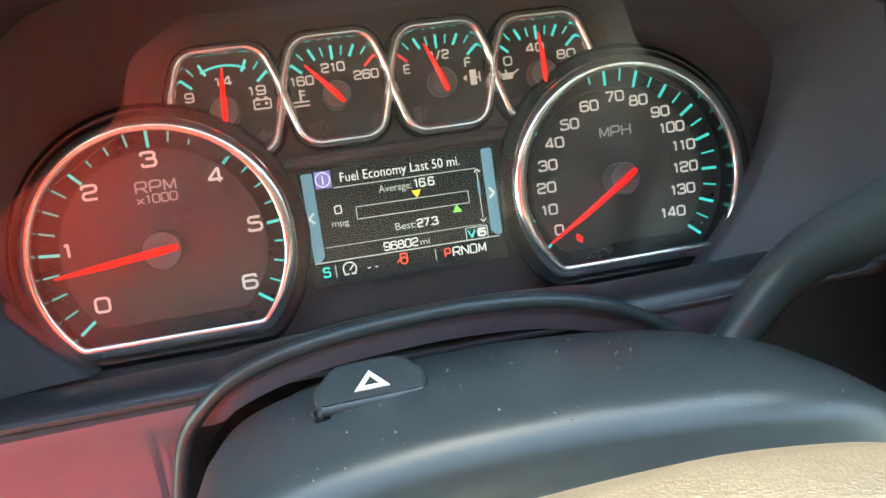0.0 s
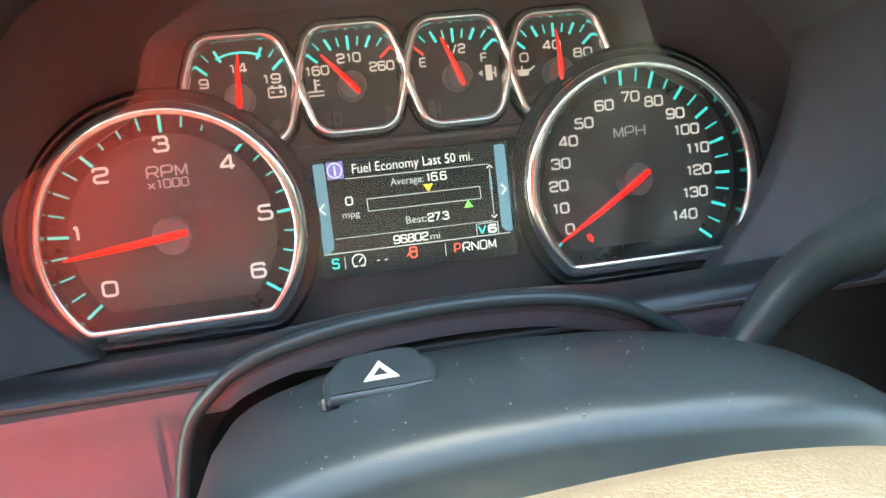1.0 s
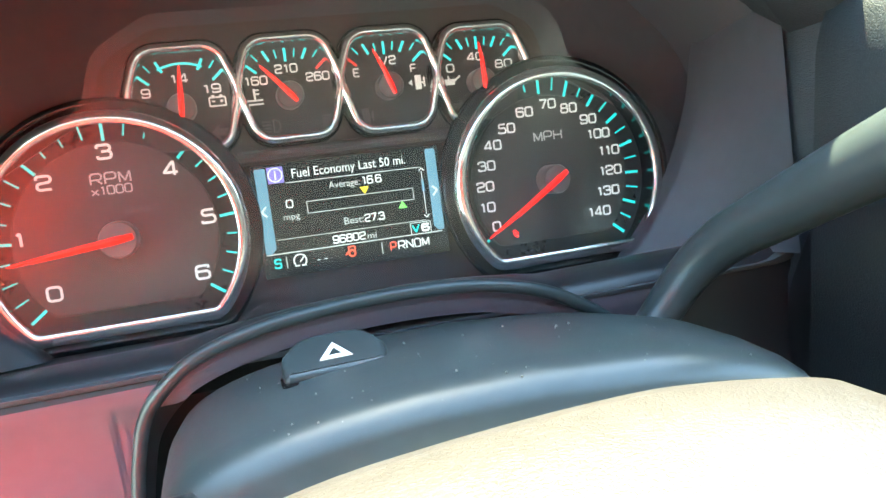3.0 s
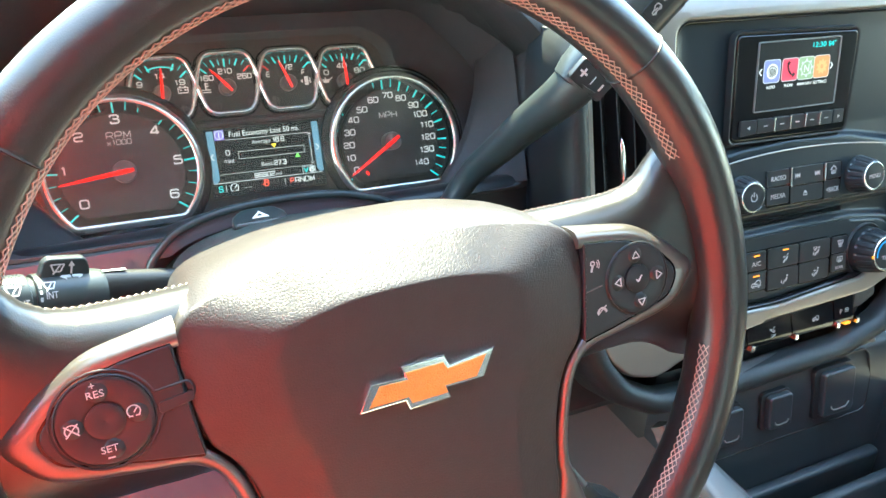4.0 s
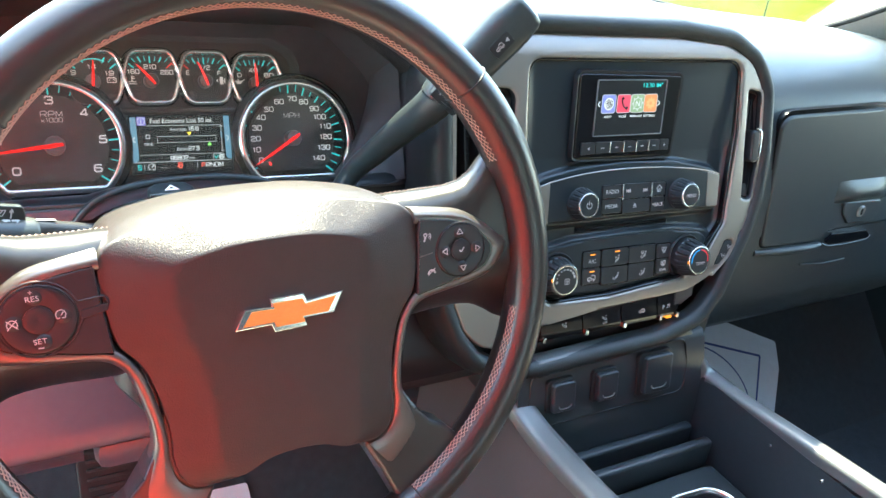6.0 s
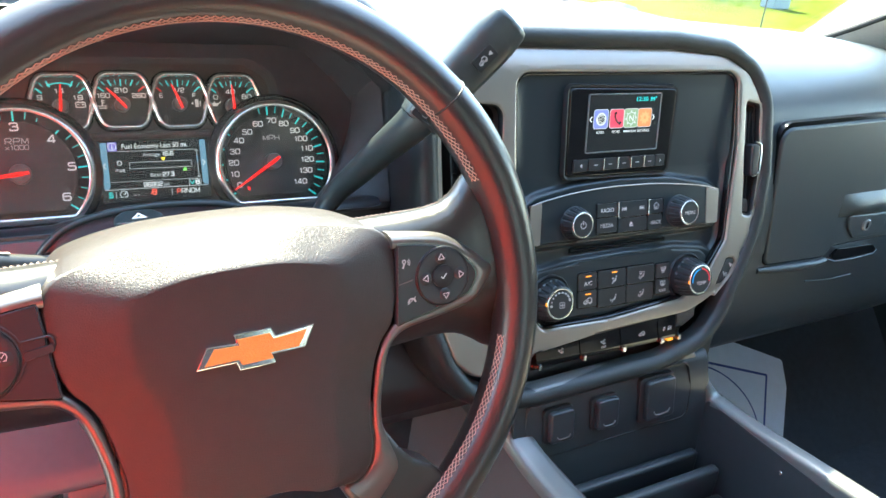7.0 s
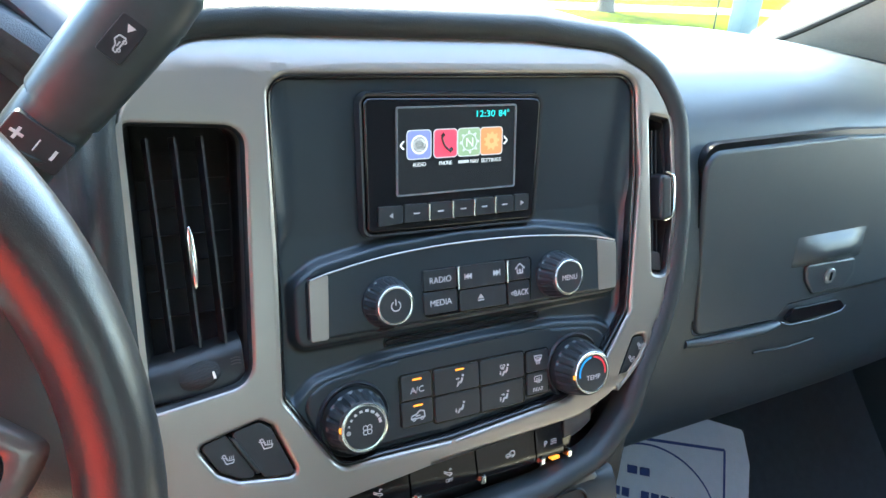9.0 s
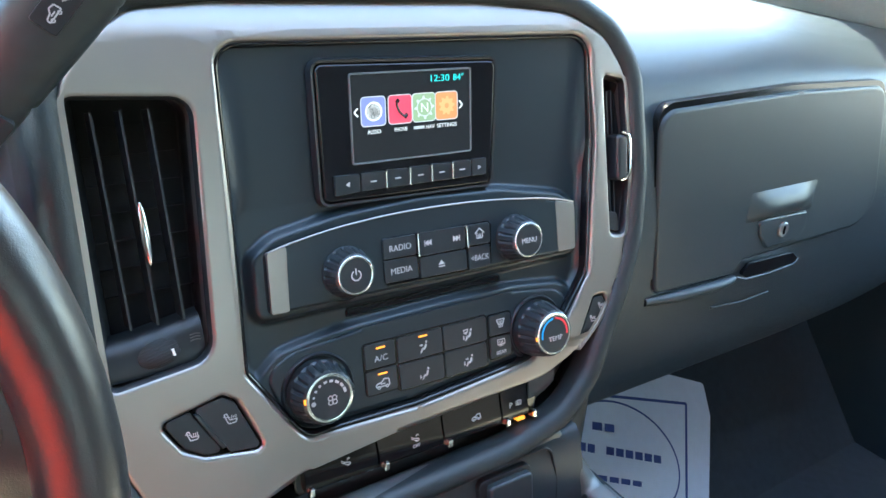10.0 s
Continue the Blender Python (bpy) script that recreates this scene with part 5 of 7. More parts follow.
for sgn in (1, -1):
    fl = (lambda p: p) if sgn == 1 else mirror_u
    rings = [[(sgn * p[0], p[1], p[2]) for p in arm_ring(*q)] for q in ARM]
    part("spoke_leather", loft(rings), LEATHER, wheel, smooth=70)
    bm = bmesh.new()
    for k in range(22):
        u = 0.082 + 0.066 * k / 21
        tp = float(np.interp(u, [q[0] for q in ARM], [q[1] for q in ARM]))
        wc = float(np.interp(u, [q[0] for q in ARM], [q[3] for q in ARM]))
        tube([(sgn * u, tp - 0.0008, wc - 0.0055), (sgn * (u + 0.0012), tp + 0.0004, wc - 0.0035), (sgn * (u + 0.0022), tp + 0.0, wc - 0.0015)], 0.0004, 4, bm=bm)
    part("spoke_stitching", bm, THREAD, wheel, "tan stitching along the spoke", smooth=60, kind="stuff")
    part("spoke_web", plate(fl(web), -0.032, -0.0065, 0.009, seg=4, both=True, clamp=True), LEATHER, wheel, smooth=60)
    inner = spline([(0.0965, 0.0288), (0.1, 0.0285), (0.115, 0.0268), (0.13, 0.0225), (0.144, 0.0145), (0.151, 0.0075), (0.1525, 0.005), (0.1505, 0.0), (0.145, -0.006), (0.134, -0.0098), (0.115, -0.014), (0.099, -0.0165), (0.0935, -0.019), (0.0856, -0.0282), (0.0797, -0.0412), (0.0747, -0.064), (0.0732, -0.08), (0.0737, -0.091), (0.0705, -0.105), (0.063, -0.1135), (0.0555, -0.1155), (0.052, -0.116)], 4, False)
    outer = spline([(0.0965, 0.039), (0.1, 0.0388), (0.117, 0.0368), (0.1335, 0.0338), (0.15, 0.0248), (0.1625, 0.0145), (0.1705, 0.0058), (0.1665, -0.0035), (0.158, -0.0128), (0.146, -0.0178), (0.118, -0.0222), (0.1045, -0.0243), (0.0962, -0.0283), (0.0902, -0.0352), (0.086, -0.048), (0.0822, -0.066), (0.0814, -0.0795), (0.0835, -0.0885), (0.0925, -0.1105), (0.0905, -0.1205), (0.0745, -0.1385), (0.0685, -0.1375)], 4, False)
    rows = []
    for (ui, vi), (uo, vo) in zip([p[:2] for p in inner], [p[:2] for p in outer]):
        ln = math.hypot(uo - ui, vo - vi)
        eu, evv = (uo - ui) / ln, (vo - vi) / ln
        rows.append([(sgn * (ui + eu * d), vi + evv * d, w) for d, w in ((0.0, -0.02), (0.0, -0.0068), (0.0003, -0.0056), (0.0011, -0.0049), (ln * 0.22, -0.0042), (ln * 0.36, -0.0039), (ln * 0.5, -0.0041), (ln * 0.64, -0.0048), (ln * 0.77, -0.006), (ln * 0.88, -0.0078), (ln * 0.96, -0.0104), (ln, -0.0135), (ln, -0.022))])
    tr = part("spoke_trim", loft(rows, True, True), TRIM_SILVER, wheel, "satin silver spoke trim", smooth=50)
    sw = rounded([(0.0992, 0.0316), (0.123, 0.0285), (0.141, 0.0215), (0.1565, 0.0055), (0.1485, -0.0075), (0.1155, -0.0155), (0.0945, -0.0198)], [0.001, 0.02, 0.02, 0.012, 0.012, 0.02, 0.001], 5)
    part("switch_gap", plate(fl([(u * 1.006, v * 1.03) for u, v in sw]), -0.009, -0.0040), PIANO, wheel)
    pod = part("switch_pad", plate(fl(sw), -0.004, 0.0008, 0.0012), KEYM, wheel, "black switch pad with white symbols", smooth=50, m=pose(0, 0, -0.0043))
    cu, cv = 0.1293 * sgn, 0.007
    part("dial_ring", lathe([(0.0196, 0.0006), (0.0194, 0.0014), (0.0188, 0.0016), (0.0184, 0.0009)], 48, cu=cu, cv=cv), BLACK, pod, smooth=60)
    part("dial", lathe([(0.0184, 0.0), (0.0184, 0.0014), (0.0168, 0.0021), (0.009, 0.0014), (0.0078, 0.0008), (0.0076, 0.001)], 48, cu=cu, cv=cv), KEYM, pod, smooth=60)
    part("centre_button", lathe([(0.0, 0.0), (0.0074, 0.0), (0.0074, 0.0018), (0.0055, 0.0024), (0.0, 0.0014 if sgn == -1 else 0.0026)], 32, cu=cu, cv=cv), KEYM, pod, smooth=60)
    for du, dv in ((-0.0008, 0.0128), (0.0126, 0.0), (0.0008, -0.0126), (-0.0126, 0.0)):
        part("dome", lathe([(0.0046, 0.0012), (0.0038, 0.00205), (0.0022, 0.00245), (0.0, 0.0026)], 24, cu=cu + du, cv=cv + dv), KEYM, pod, smooth=70)
    if sgn == 1:
        for du, dv, turn in ((-0.0008, 0.0128, 0), (0.0128, -0.0005, -90), (0.0008, -0.0128, 180), (-0.0128, 0.0005, 90)):
            symbol(pod, cu + du, cv + dv, 0.0026, 0.0044, "tri_out", PRINT, turn=turn)
        symbol(pod, cu, cv, 0.0028, 0.0048, "check", PRINT)
        symbol(pod, 0.1035, 0.019, 0.0012, 0.0056, "voice", PRINT)
        symbol(pod, 0.1062, -0.0052, 0.0012, 0.0056, "phone", PRINT)
        part("groove", strip(0.0985, 0.0062, 0.108, 0.0078, 0.0006, 0.0008), PRINT_DIM, pod)
    else:
        letter("legend", "RES", 0.0029, -0.1307, 0.0192, 0.0026, PRINT, pod, width=0.0066)
        letter("legend", "+", 0.003, -0.1312, 0.0228, 0.0026, PRINT, pod)
        letter("legend", "SET", 0.0029, -0.1301, -0.0044, 0.0026, PRINT, pod, width=0.0066)
        part("legend", strip(-0.1315, -0.0082, -0.1287, -0.0083, 0.0006, 0.0024), PRINT, pod)
        symbol(pod, -0.1185, 0.0085, 0.0026, 0.005, "cruise", PRINT)
        symbol(pod, -0.1418, 0.0068, 0.0026, 0.005, "cruise_x", PRINT)
        turn = radians(7)
        key_line = [(cu + 0.0206 * math.cos(a), cv + 0.0206 * math.sin(a)) for a in [radians(19 + 322 * i / 40) for i in range(41)]] + [(cu + x * math.cos(turn) - y * math.sin(turn), cv + x * math.sin(turn) + y * math.cos(turn)) for x, y in ((0.0225, -0.004), (0.034, -0.0035), (0.0352, 0.0), (0.034, 0.0035), (0.0225, 0.004))]
        part("keyhole_groove", sweep(rounded(key_line, [0] * 41 + [0.003, 0.002, 0.002, 0.002, 0.003], 3), [(-0.0006, 0.0007), (-0.0002, 0.0013), (0.0003, 0.0013), (0.0007, 0.0007)]), BLACK, pod, smooth=60)
        part("thumb_slide", plate(rounded([(-0.109, 0.0035), (-0.095, 0.006), (-0.0945, 0.0105), (-0.109, 0.0085)], 0.0012), 0.0006, 0.0016, 0.0005), KEYM, pod)

half = [(0.0, 0.0645), (0.02, 0.0642), (0.042, 0.063), (0.062, 0.0598), (0.08, 0.0555), (0.0908, 0.0505), (0.097, 0.043), (0.0995, 0.0335), (0.0991, 0.019), (0.0976, 0.004), (0.0948, -0.0105), (0.0915, -0.0188), (0.0842, -0.0278), (0.0785, -0.0408), (0.0735, -0.064), (0.072, -0.08), (0.0725, -0.091), (0.0693, -0.1045), (0.062, -0.1125), (0.052, -0.1137), (0.032, -0.1085), (0.012, -0.106)]
pad_out = spline(half + [(-u, v) for u, v in half[:0:-1]], 3)
PAD_TOP = 0.053


def ridge(u, v, k=1.0):
    """Moves a point of the cover's edge towards the crease of its face; k = 1 is the crease."""
    ku = 0.612 + 0.03 * min(1, max(0, (v + 0.02) / -0.08))
    kv = 0.76 if v > -0.02 else 0.95
    return (u * (1 + (ku - 1) * k), -0.02 + (v + 0.02) * (1 + (kv - 1) * k))


def pad_ring(w, k, top, low):
    """The cover's outline at depth w: k scales its width, top is its upper edge, low scales its lower half."""
    return [(u * (k if v > -0.02 else k * low), v * top / 0.0645 if v > 0 else v * (low if v < -0.02 else 1), w) for u, v in pad_out]


def top_drop(u, v):
    """The upper edge of the cover lies further back than its sides."""
    return 0.01 * min(1.0, max(0.0, v / 0.045)) * (1 - 0.6 * min(1.0, max(0.0, (abs(u) - 0.066) / 0.03)))


rings = [pad_ring(-0.112, 0.75, 0.04, 0.7), pad_ring(-0.109, 0.84, 0.0475, 0.72), pad_ring(-0.103, 0.92, 0.0535, 0.75), pad_ring(-0.092, 0.96, 0.0575, 0.8), pad_ring(-0.07, 0.965, 0.0592, 0.85), pad_ring(-0.052, 0.97, 0.0588, 0.9), pad_ring(-0.038, 0.98, 0.0572, 0.95), [(u, v, w - top_drop(u, v) * 0.7) for u, v, w in pad_ring(-0.022, 0.992, 0.0552, 0.98)]]
rings += [[(*ridge(u, v * (PAD_TOP / 0.0645 if v > 0 else 1), k), w - (1 - k) * top_drop(u, v)) for u, v in pad_out] for k, w in ((0.0, -0.0095), (0.01, -0.0066), (0.028, -0.0051), (0.065, -0.0042), (0.5, -0.0003), (0.88, 0.0031), (0.96, 0.0038), (1.03, 0.0042), (1.1, 0.0043))]
rings += [[(ridge(u, v)[0] * k, -0.02 + (ridge(u, v)[1] + 0.02) * k, w) for u, v in pad_out] for k, w in ((0.75, 0.0045), (0.4, 0.0047))]
part("airbag_cover", loft(rings), PADM, wheel, "dark grained airbag cover", smooth=80)
part("shadow_gap", plate([(u * 1.01, v * 1.008) for u, v in pad_out if v < 0.035], -0.03, -0.0125), PIANO, wheel)
part("hub_back", lathe([(0.0, -0.15), (0.022, -0.15), (0.024, -0.1), (0.024, -0.05), (0.0, -0.05)], 32), BLACK, wheel)
bow = [(-0.0332, -0.0057), (-0.0262, 0.006), (-0.0108, 0.0053), (-0.0118, 0.0101), (0.0092, 0.0101), (0.0112, 0.0053), (0.0340, 0.0076), (0.0270, -0.0051), (0.0086, -0.0051), (0.0099, -0.0101), (-0.0104, -0.0101), (-0.0118, -0.0057)]
EU, EV = 0.0040, -0.0115
emb = part("emblem", plate([(EU + u * 1.03, EV + v * 1.06) for u, v in bow], 0.0035, 0.0075, 0.0012), CHROME, wheel, "chrome-edged orange emblem")
part("emblem_field", plate([(EU + u * 0.88, EV + v * 0.74) for u, v in bow], 0.0035, 0.008, 0.0004), GOLD, emb, "orange textured field")
letter("embossed_word", "AIRBAG", 0.0042, 0.0055, -0.0715, 0.0041, EMBOSS, wheel, width=0.0225, depth=0.0004)
part("embossed_mark", strip(0.001, -0.058, 0.01, -0.0583, 0.0005, 0.0043), EMBOSS, wheel)
part("embossed_mark", strip(0.002, -0.0565, 0.002, -0.061, 0.0005, 0.0043), EMBOSS, wheel)

# ---- column shifter ----
shifter = thing("column_shifter", None, "dark column gear shifter with tow and plus-minus buttons", "gear shifter")
path = spline([(0.108, 0.24, 1.372), (0.126, 0.246, 1.387), (0.1395, 0.2475, 1.4055), (0.1495, 0.2405, 1.424), (0.1585, 0.2225, 1.445), (0.168, 0.195, 1.474), (0.178, 0.17, 1.5), (0.186, 0.161, 1.515)], 5, False)
part("stalk", tube(path, [0.0085 + 0.0085 * (i / (len(path) - 1)) ** 1.5 for i in range(len(path))], 16, squash=0.9), SHROUD, shifter, smooth=60)
P0, P1 = Vector((0.18, 0.164, 1.508)), Vector((0.2395, 0.150, 1.5815))
ax = (P1 - P0).normalized()
side = ax.cross(Vector((0.12, -1, 0.3))).normalized()
frontv = side.cross(ax).normalized()
if frontv.y > 0:
    frontv, side = -frontv, -side
M_KNOB = Matrix(((side.x, ax.x, frontv.x, P0.x), (side.y, ax.y, frontv.y, P0.y), (side.z, ax.z, frontv.z, P0.z), (0, 0, 0, 1)))
if M_KNOB.determinant() < 0:
    M_KNOB = M_KNOB @ Matrix.Diagonal((-1, 1, 1, 1))
LK = (P1 - P0).length
rings = []
for t, hw, hd in [(-0.02, 0.010, 0.010), (0.0, 0.0145, 0.013), (0.1, 0.0168, 0.0145), (0.24, 0.0172, 0.015), (0.27, 0.0166, 0.0146), (0.29, 0.0182, 0.0155), (0.6, 0.0196, 0.0165), (0.86, 0.0203, 0.017), (0.88, 0.0198, 0.0166), (0.9, 0.0203, 0.017), (1.06, 0.0185, 0.0155), (1.1, 0.0165, 0.0135), (1.12, 0.012, 0.009)]:
    ring = []
    for j in range(28):
        a = 2 * math.pi * j / 28
        c, s = math.cos(a), math.sin(a)
        ring.append((hw * math.copysign(abs(c) ** 0.75, c), LK * t, hd * math.copysign(abs(s) ** 0.75, s)))
    rings.append(ring)
knob = part("knob", loft(rings), SHROUD, shifter, "dark plastic shifter grip", smooth=50, m=M_KNOB)
kb = part("tow_button", plate(rect(-0.0062, 0.060, 0.0062, 0.080, 0.0015), 0.014, 0.0172, 0.0008), KEYM, knob)
symbol(kb, 0.0, 0.0675, 0.0173, 0.0062, "car", PRINT, turn=90)
symbol(kb, 0.0, 0.0755, 0.0173, 0.004, "tri_dn", PRINT)
kb = part("range_button", plate(rect(-0.0145, 0.002, 0.0145, 0.019, 0.0025), 0.0115, 0.0162, 0.001), KEYM, knob)
part("legend", strip(-0.0085, 0.0075, -0.0085, 0.0135, 0.0014, 0.0163, bm=strip(-0.0115, 0.0105, -0.0055, 0.0105, 0.0014, 0.0163)), PRINT, kb, smooth=0)
part("legend", strip(0.0005, 0.0075, 0.0005, 0.0135, 0.0006, 0.0163), PRINT, kb, smooth=0)
part("legend", strip(0.0085, 0.008, 0.0085, 0.013, 0.0014, 0.0163), PRINT, kb, smooth=0)

# ---- turn-signal stalk ----
A0, A1 = Vector((-0.073, 0.165, 1.423)), Vector((-0.24, 0.107, 1.45))
d = (A1 - A0).normalized()
ev = Vector((0, 0, 1)) - d * d.z
ev.normalize()
fw = (-d).cross(ev).normalized()
M_STALK = Matrix((((-d).x, ev.x, fw.x, A0.x), ((-d).y, ev.y, fw.y, A0.y), ((-d).z, ev.z, fw.z, A0.z), (0, 0, 0, 1)))
M_STALK = M_STALK @ pose(-0.0905, 0.0, 0.0, 0, 0, -5.7)
stalk = thing("turn_signal_stalk", M_STALK, "dark turn-signal and wiper stalk with white symbols", "turn signal stalk")
def round_part(stations, n=32):
    """Lofted round body along x; each station is (x, y radius, z radius, z shift)."""
    return loft([[(x, ry * math.cos(2 * math.pi * j / n), dz + rz * math.sin(2 * math.pi * j / n)) for j in range(n)] for x, ry, rz, dz in stations])


def on_barrel(x, phi, r=0.0134):
    """Frame on the barrel's skin, phi degrees up from the side that faces the driver."""
    return pose(x, r * math.sin(radians(phi)), r * math.cos(radians(phi)), -phi)


part("body", round_part([(0.001, 0.0115, 0.0115, 0), (0.0015, 0.0132, 0.0132, 0), (0.034, 0.0132, 0.0132, 0), (0.0365, 0.0126, 0.0126, 0), (0.0372, 0.011, 0.0085, -0.002)]), SHROUD, stalk, smooth=50)
part("stem", round_part([(0.03, 0.0118, 0.0085, -0.002), (0.045, 0.0112, 0.008, -0.002), (0.06, 0.0098, 0.0075, -0.002), (0.08, 0.0085, 0.007, -0.002), (0.1, 0.008, 0.007, -0.002)]), BLACK, stalk, smooth=50)
wiper_ring = part("wiper_knob", round_part([(-0.075, 0.008, 0.008, 0), (-0.073, 0.0122, 0.0122, 0), (-0.068, 0.0137, 0.0137, 0), (-0.003, 0.0138, 0.0138, 0), (-0.0018, 0.0134, 0.0134, 0), (-0.0012, 0.0118, 0.0118, 0), (0.0012, 0.0116, 0.0116, 0)]), SHROUD, stalk, "dark twist knob with wiper marks", smooth=50)
bm = bmesh.new()
for i in range(13):
    for j in range(7):
        m = on_barrel(-0.0048 - 0.0016 * i - 0.0008 * (j % 2), 58 + 7.2 * j, 0.0136)
        bmesh.ops.create_cone(bm, cap_ends=True, segments=4, radius1=0.0009, radius2=0.0003, depth=0.0009, matrix=m)
part("knurling", bm, SHROUD, wiper_ring, kind="stuff")
part("wash_tab", plate(rounded([(0.003, 0.008), (0.030, 0.008), (0.0282, 0.0185), (0.0262, 0.0222), (0.008, 0.0228), (0.0055, 0.0205)], [0.001, 0.001, 0.004, 0.003, 0.003, 0.004]), -0.002, 0.0028, 0.0012, seg=3), SHROUD, stalk, "wash tab with wiper and arrow marks", smooth=50)
symbol(stalk, 0.0125, 0.0172, 0.0029, 0.0066, "wiper", PRINT)
symbol(stalk, 0.0195, 0.0172, 0.0029, 0.0066, "arrow_up", PRINT)
for tx, x, phi, wd, r in (("INT", 0.0078, 30, 0.0056, 0.0133), ("OFF", 0.0076, -14, 0.0062, 0.0133), ("FRONT", -0.0088, 18, 0.0112, 0.0139)):
    part("legend", text_mesh(tx, 0.0036, wd), PRINT, stalk, smooth=0, m=on_barrel(x, phi, r))
for x, phi, kind, turn, size in ((0.0072, 51, "wiper", 0, 0.0062), (0.0072, -34, "wiper", 0, 0.005), (-0.0098, 44, "wiper", 0, 0.0075), (-0.0052, -14, "tri_up", -90, 0.0034), (0.0165, 74, "arrow_l", 0, 0.0055), (0.0225, 74, "arrow_r", 0, 0.0055)):
    m = on_barrel(x, phi, 0.0139 if x < 0 else 0.0133)
    symbol(stalk, 0, 0, 0, size, kind, PRINT, turn=turn).matrix_local = m @ pose(0, 0, 0, 0, 0, turn)
for phi in (68, 60, 52, 38, 22, -14):
    part("interval_mark", plate(rect(-0.0006, -0.0011, 0.0006, 0.0011), 0, 0.0002), PRINT, stalk, smooth=0, m=on_barrel(0.0027, phi, 0.0133))
part("legend_bar", strip(0.036, 0.0, 0.05, 0.0, 0.0022, 0.0), PRINT, stalk, smooth=0, m=pose(0, 0.0116, -0.001, -90))

# ---- centre stack ----
def sp(pts):
    return [(u, v + 0.0105 * u) for u, v in pts]


outer = rounded(sp([(-0.2265, 0.115), (-0.21, 0.137), (-0.185, 0.1555), (-0.14, 0.1585), (0.05, 0.156), (0.125, 0.148), (0.162, 0.128), (0.184, 0.098), (0.1875, 0.02), (0.18, -0.035), (0.165, -0.07), (0.145, -0.096), (0.117, -0.118), (0.085, -0.129), (-0.05, -0.132), (-0.118, -0.138), (-0.165, -0.156), (-0.195, -0.148), (-0.213, -0.13), (-0.2265, -0.095)]), [0.03, 0.03, 0.03, 0.05, 0.1, 0.05, 0.04, 0.05, 0.1, 0.1, 0.05, 0.05, 0.04, 0.05, 0.1, 0.05, 0.03, 0.03, 0.03, 0.03], 4)
inner = rounded(sp([(-0.1425, 0.1335), (0.1465, 0.1305), (0.1475, 0.05), (0.138, -0.055), (0.108, -0.0915), (0.073, -0.1125), (-0.0285, -0.1187), (-0.113, -0.1165), (-0.1472, -0.063), (-0.1446, 0.028)]), [0.014, 0.018, 0.05, 0.02, 0.03, 0.03, 0.05, 0.014, 0.01, 0.05], 5)
vent_l = rounded(sp([(-0.2235, 0.109), (-0.1585, 0.1045), (-0.1655, -0.047), (-0.2235, -0.053)]), [0.004, 0.011, 0.014, 0.004], 5)
vent_r = rounded(sp([(0.1595, 0.0985), (0.1815, 0.094), (0.1855, 0.02), (0.1785, -0.03), (0.1625, -0.027)]), [0.003, 0.006, 0.03, 0.006, 0.004], 4)
btn_l = rounded(sp([(-0.2015, -0.0795), (-0.163, -0.0715), (-0.155, -0.077), (-0.1405, -0.1135), (-0.178, -0.1065), (-0.19, -0.099)]), 0.004, 4)
btn_r = rounded(sp([(0.1415, -0.0755), (0.1525, -0.0755), (0.1555, -0.083), (0.147, -0.095), (0.128, -0.112), (0.1235, -0.1095)]), 0.003, 3)

M_DISP = M_STACK @ pose(0, 0.033, -0.0075, 5.5)
stack = thing("centre_stack", M_STACK, "silver-framed centre stack panel in the dashboard", "centre stack", kind="structure")
bm = plate(outer, -0.012, 0.0045, 0.0034, [inner, vent_l, vent_r, btn_l, btn_r], seg=5)
for vv in (0.134, 0.139, 0.144, 0.149, 0.154):
    bmesh.ops.bisect_plane(bm, geom=bm.verts[:] + bm.edges[:] + bm.faces[:], plane_co=(0, vv, 0), plane_no=(0, 1, 0))
for v in bm.verts:
    v.co.z -= 0.007 * max(0.0, (v.co.y - 0.134) / 0.025) ** 1.5
part("silver_frame", bm, SILVER, stack, "satin silver surround", smooth=60)
bead_path = rounded(sp([(-0.2265, 0.115), (-0.21, 0.137), (-0.185, 0.1555), (-0.14, 0.1585), (0.05, 0.156), (0.125, 0.148), (0.162, 0.128), (0.184, 0.098), (0.1875, 0.02), (0.18, -0.035), (0.165, -0.07), (0.148, -0.1), (0.130, -0.136), (0.104, -0.160), (0.05, -0.173), (-0.12, -0.178), (-0.165, -0.172), (-0.195, -0.155), (-0.213, -0.13), (-0.2265, -0.095)]), [0.03, 0.03, 0.03, 0.05, 0.1, 0.05, 0.04, 0.05, 0.1, 0.1, 0.05, 0.05, 0.04, 0.05, 0.1, 0.05, 0.03, 0.03, 0.03, 0.03], 4)
part("bead", sweep(bead_path[::-1], [(-0.003, -0.012), (-0.0015, 0.0005), (0.0, 0.0045), (0.004, 0.008), (0.009, 0.0095), (0.014, 0.0075), (0.018, 0.002), (0.021, -0.012), (0.022, -0.05)]), BEAD, stack, "black soft bead round the panel", smooth=60)
part("housing", plate([(u * 1.05, v * 1.06) for u, v in bead_path], -0.14, -0.035), BLACK, stack)
part("row_bed", plate(rounded(sp([(-0.19, -0.158), (0.09, -0.157), (0.14, -0.115), (0.1, -0.105), (-0.19, -0.12)]), 0.01), -0.035, -0.0245), BLACK, stack)
part("recess_lip", sweep(inner[::-1], [(0.0012, -0.004), (0.0008, 0.0012), (-0.0004, 0.002), (-0.0018, 0.0017), (-0.0028, 0.0), (-0.0034, -0.006)]), PIANO, stack, "gloss black inner edge", smooth=60)
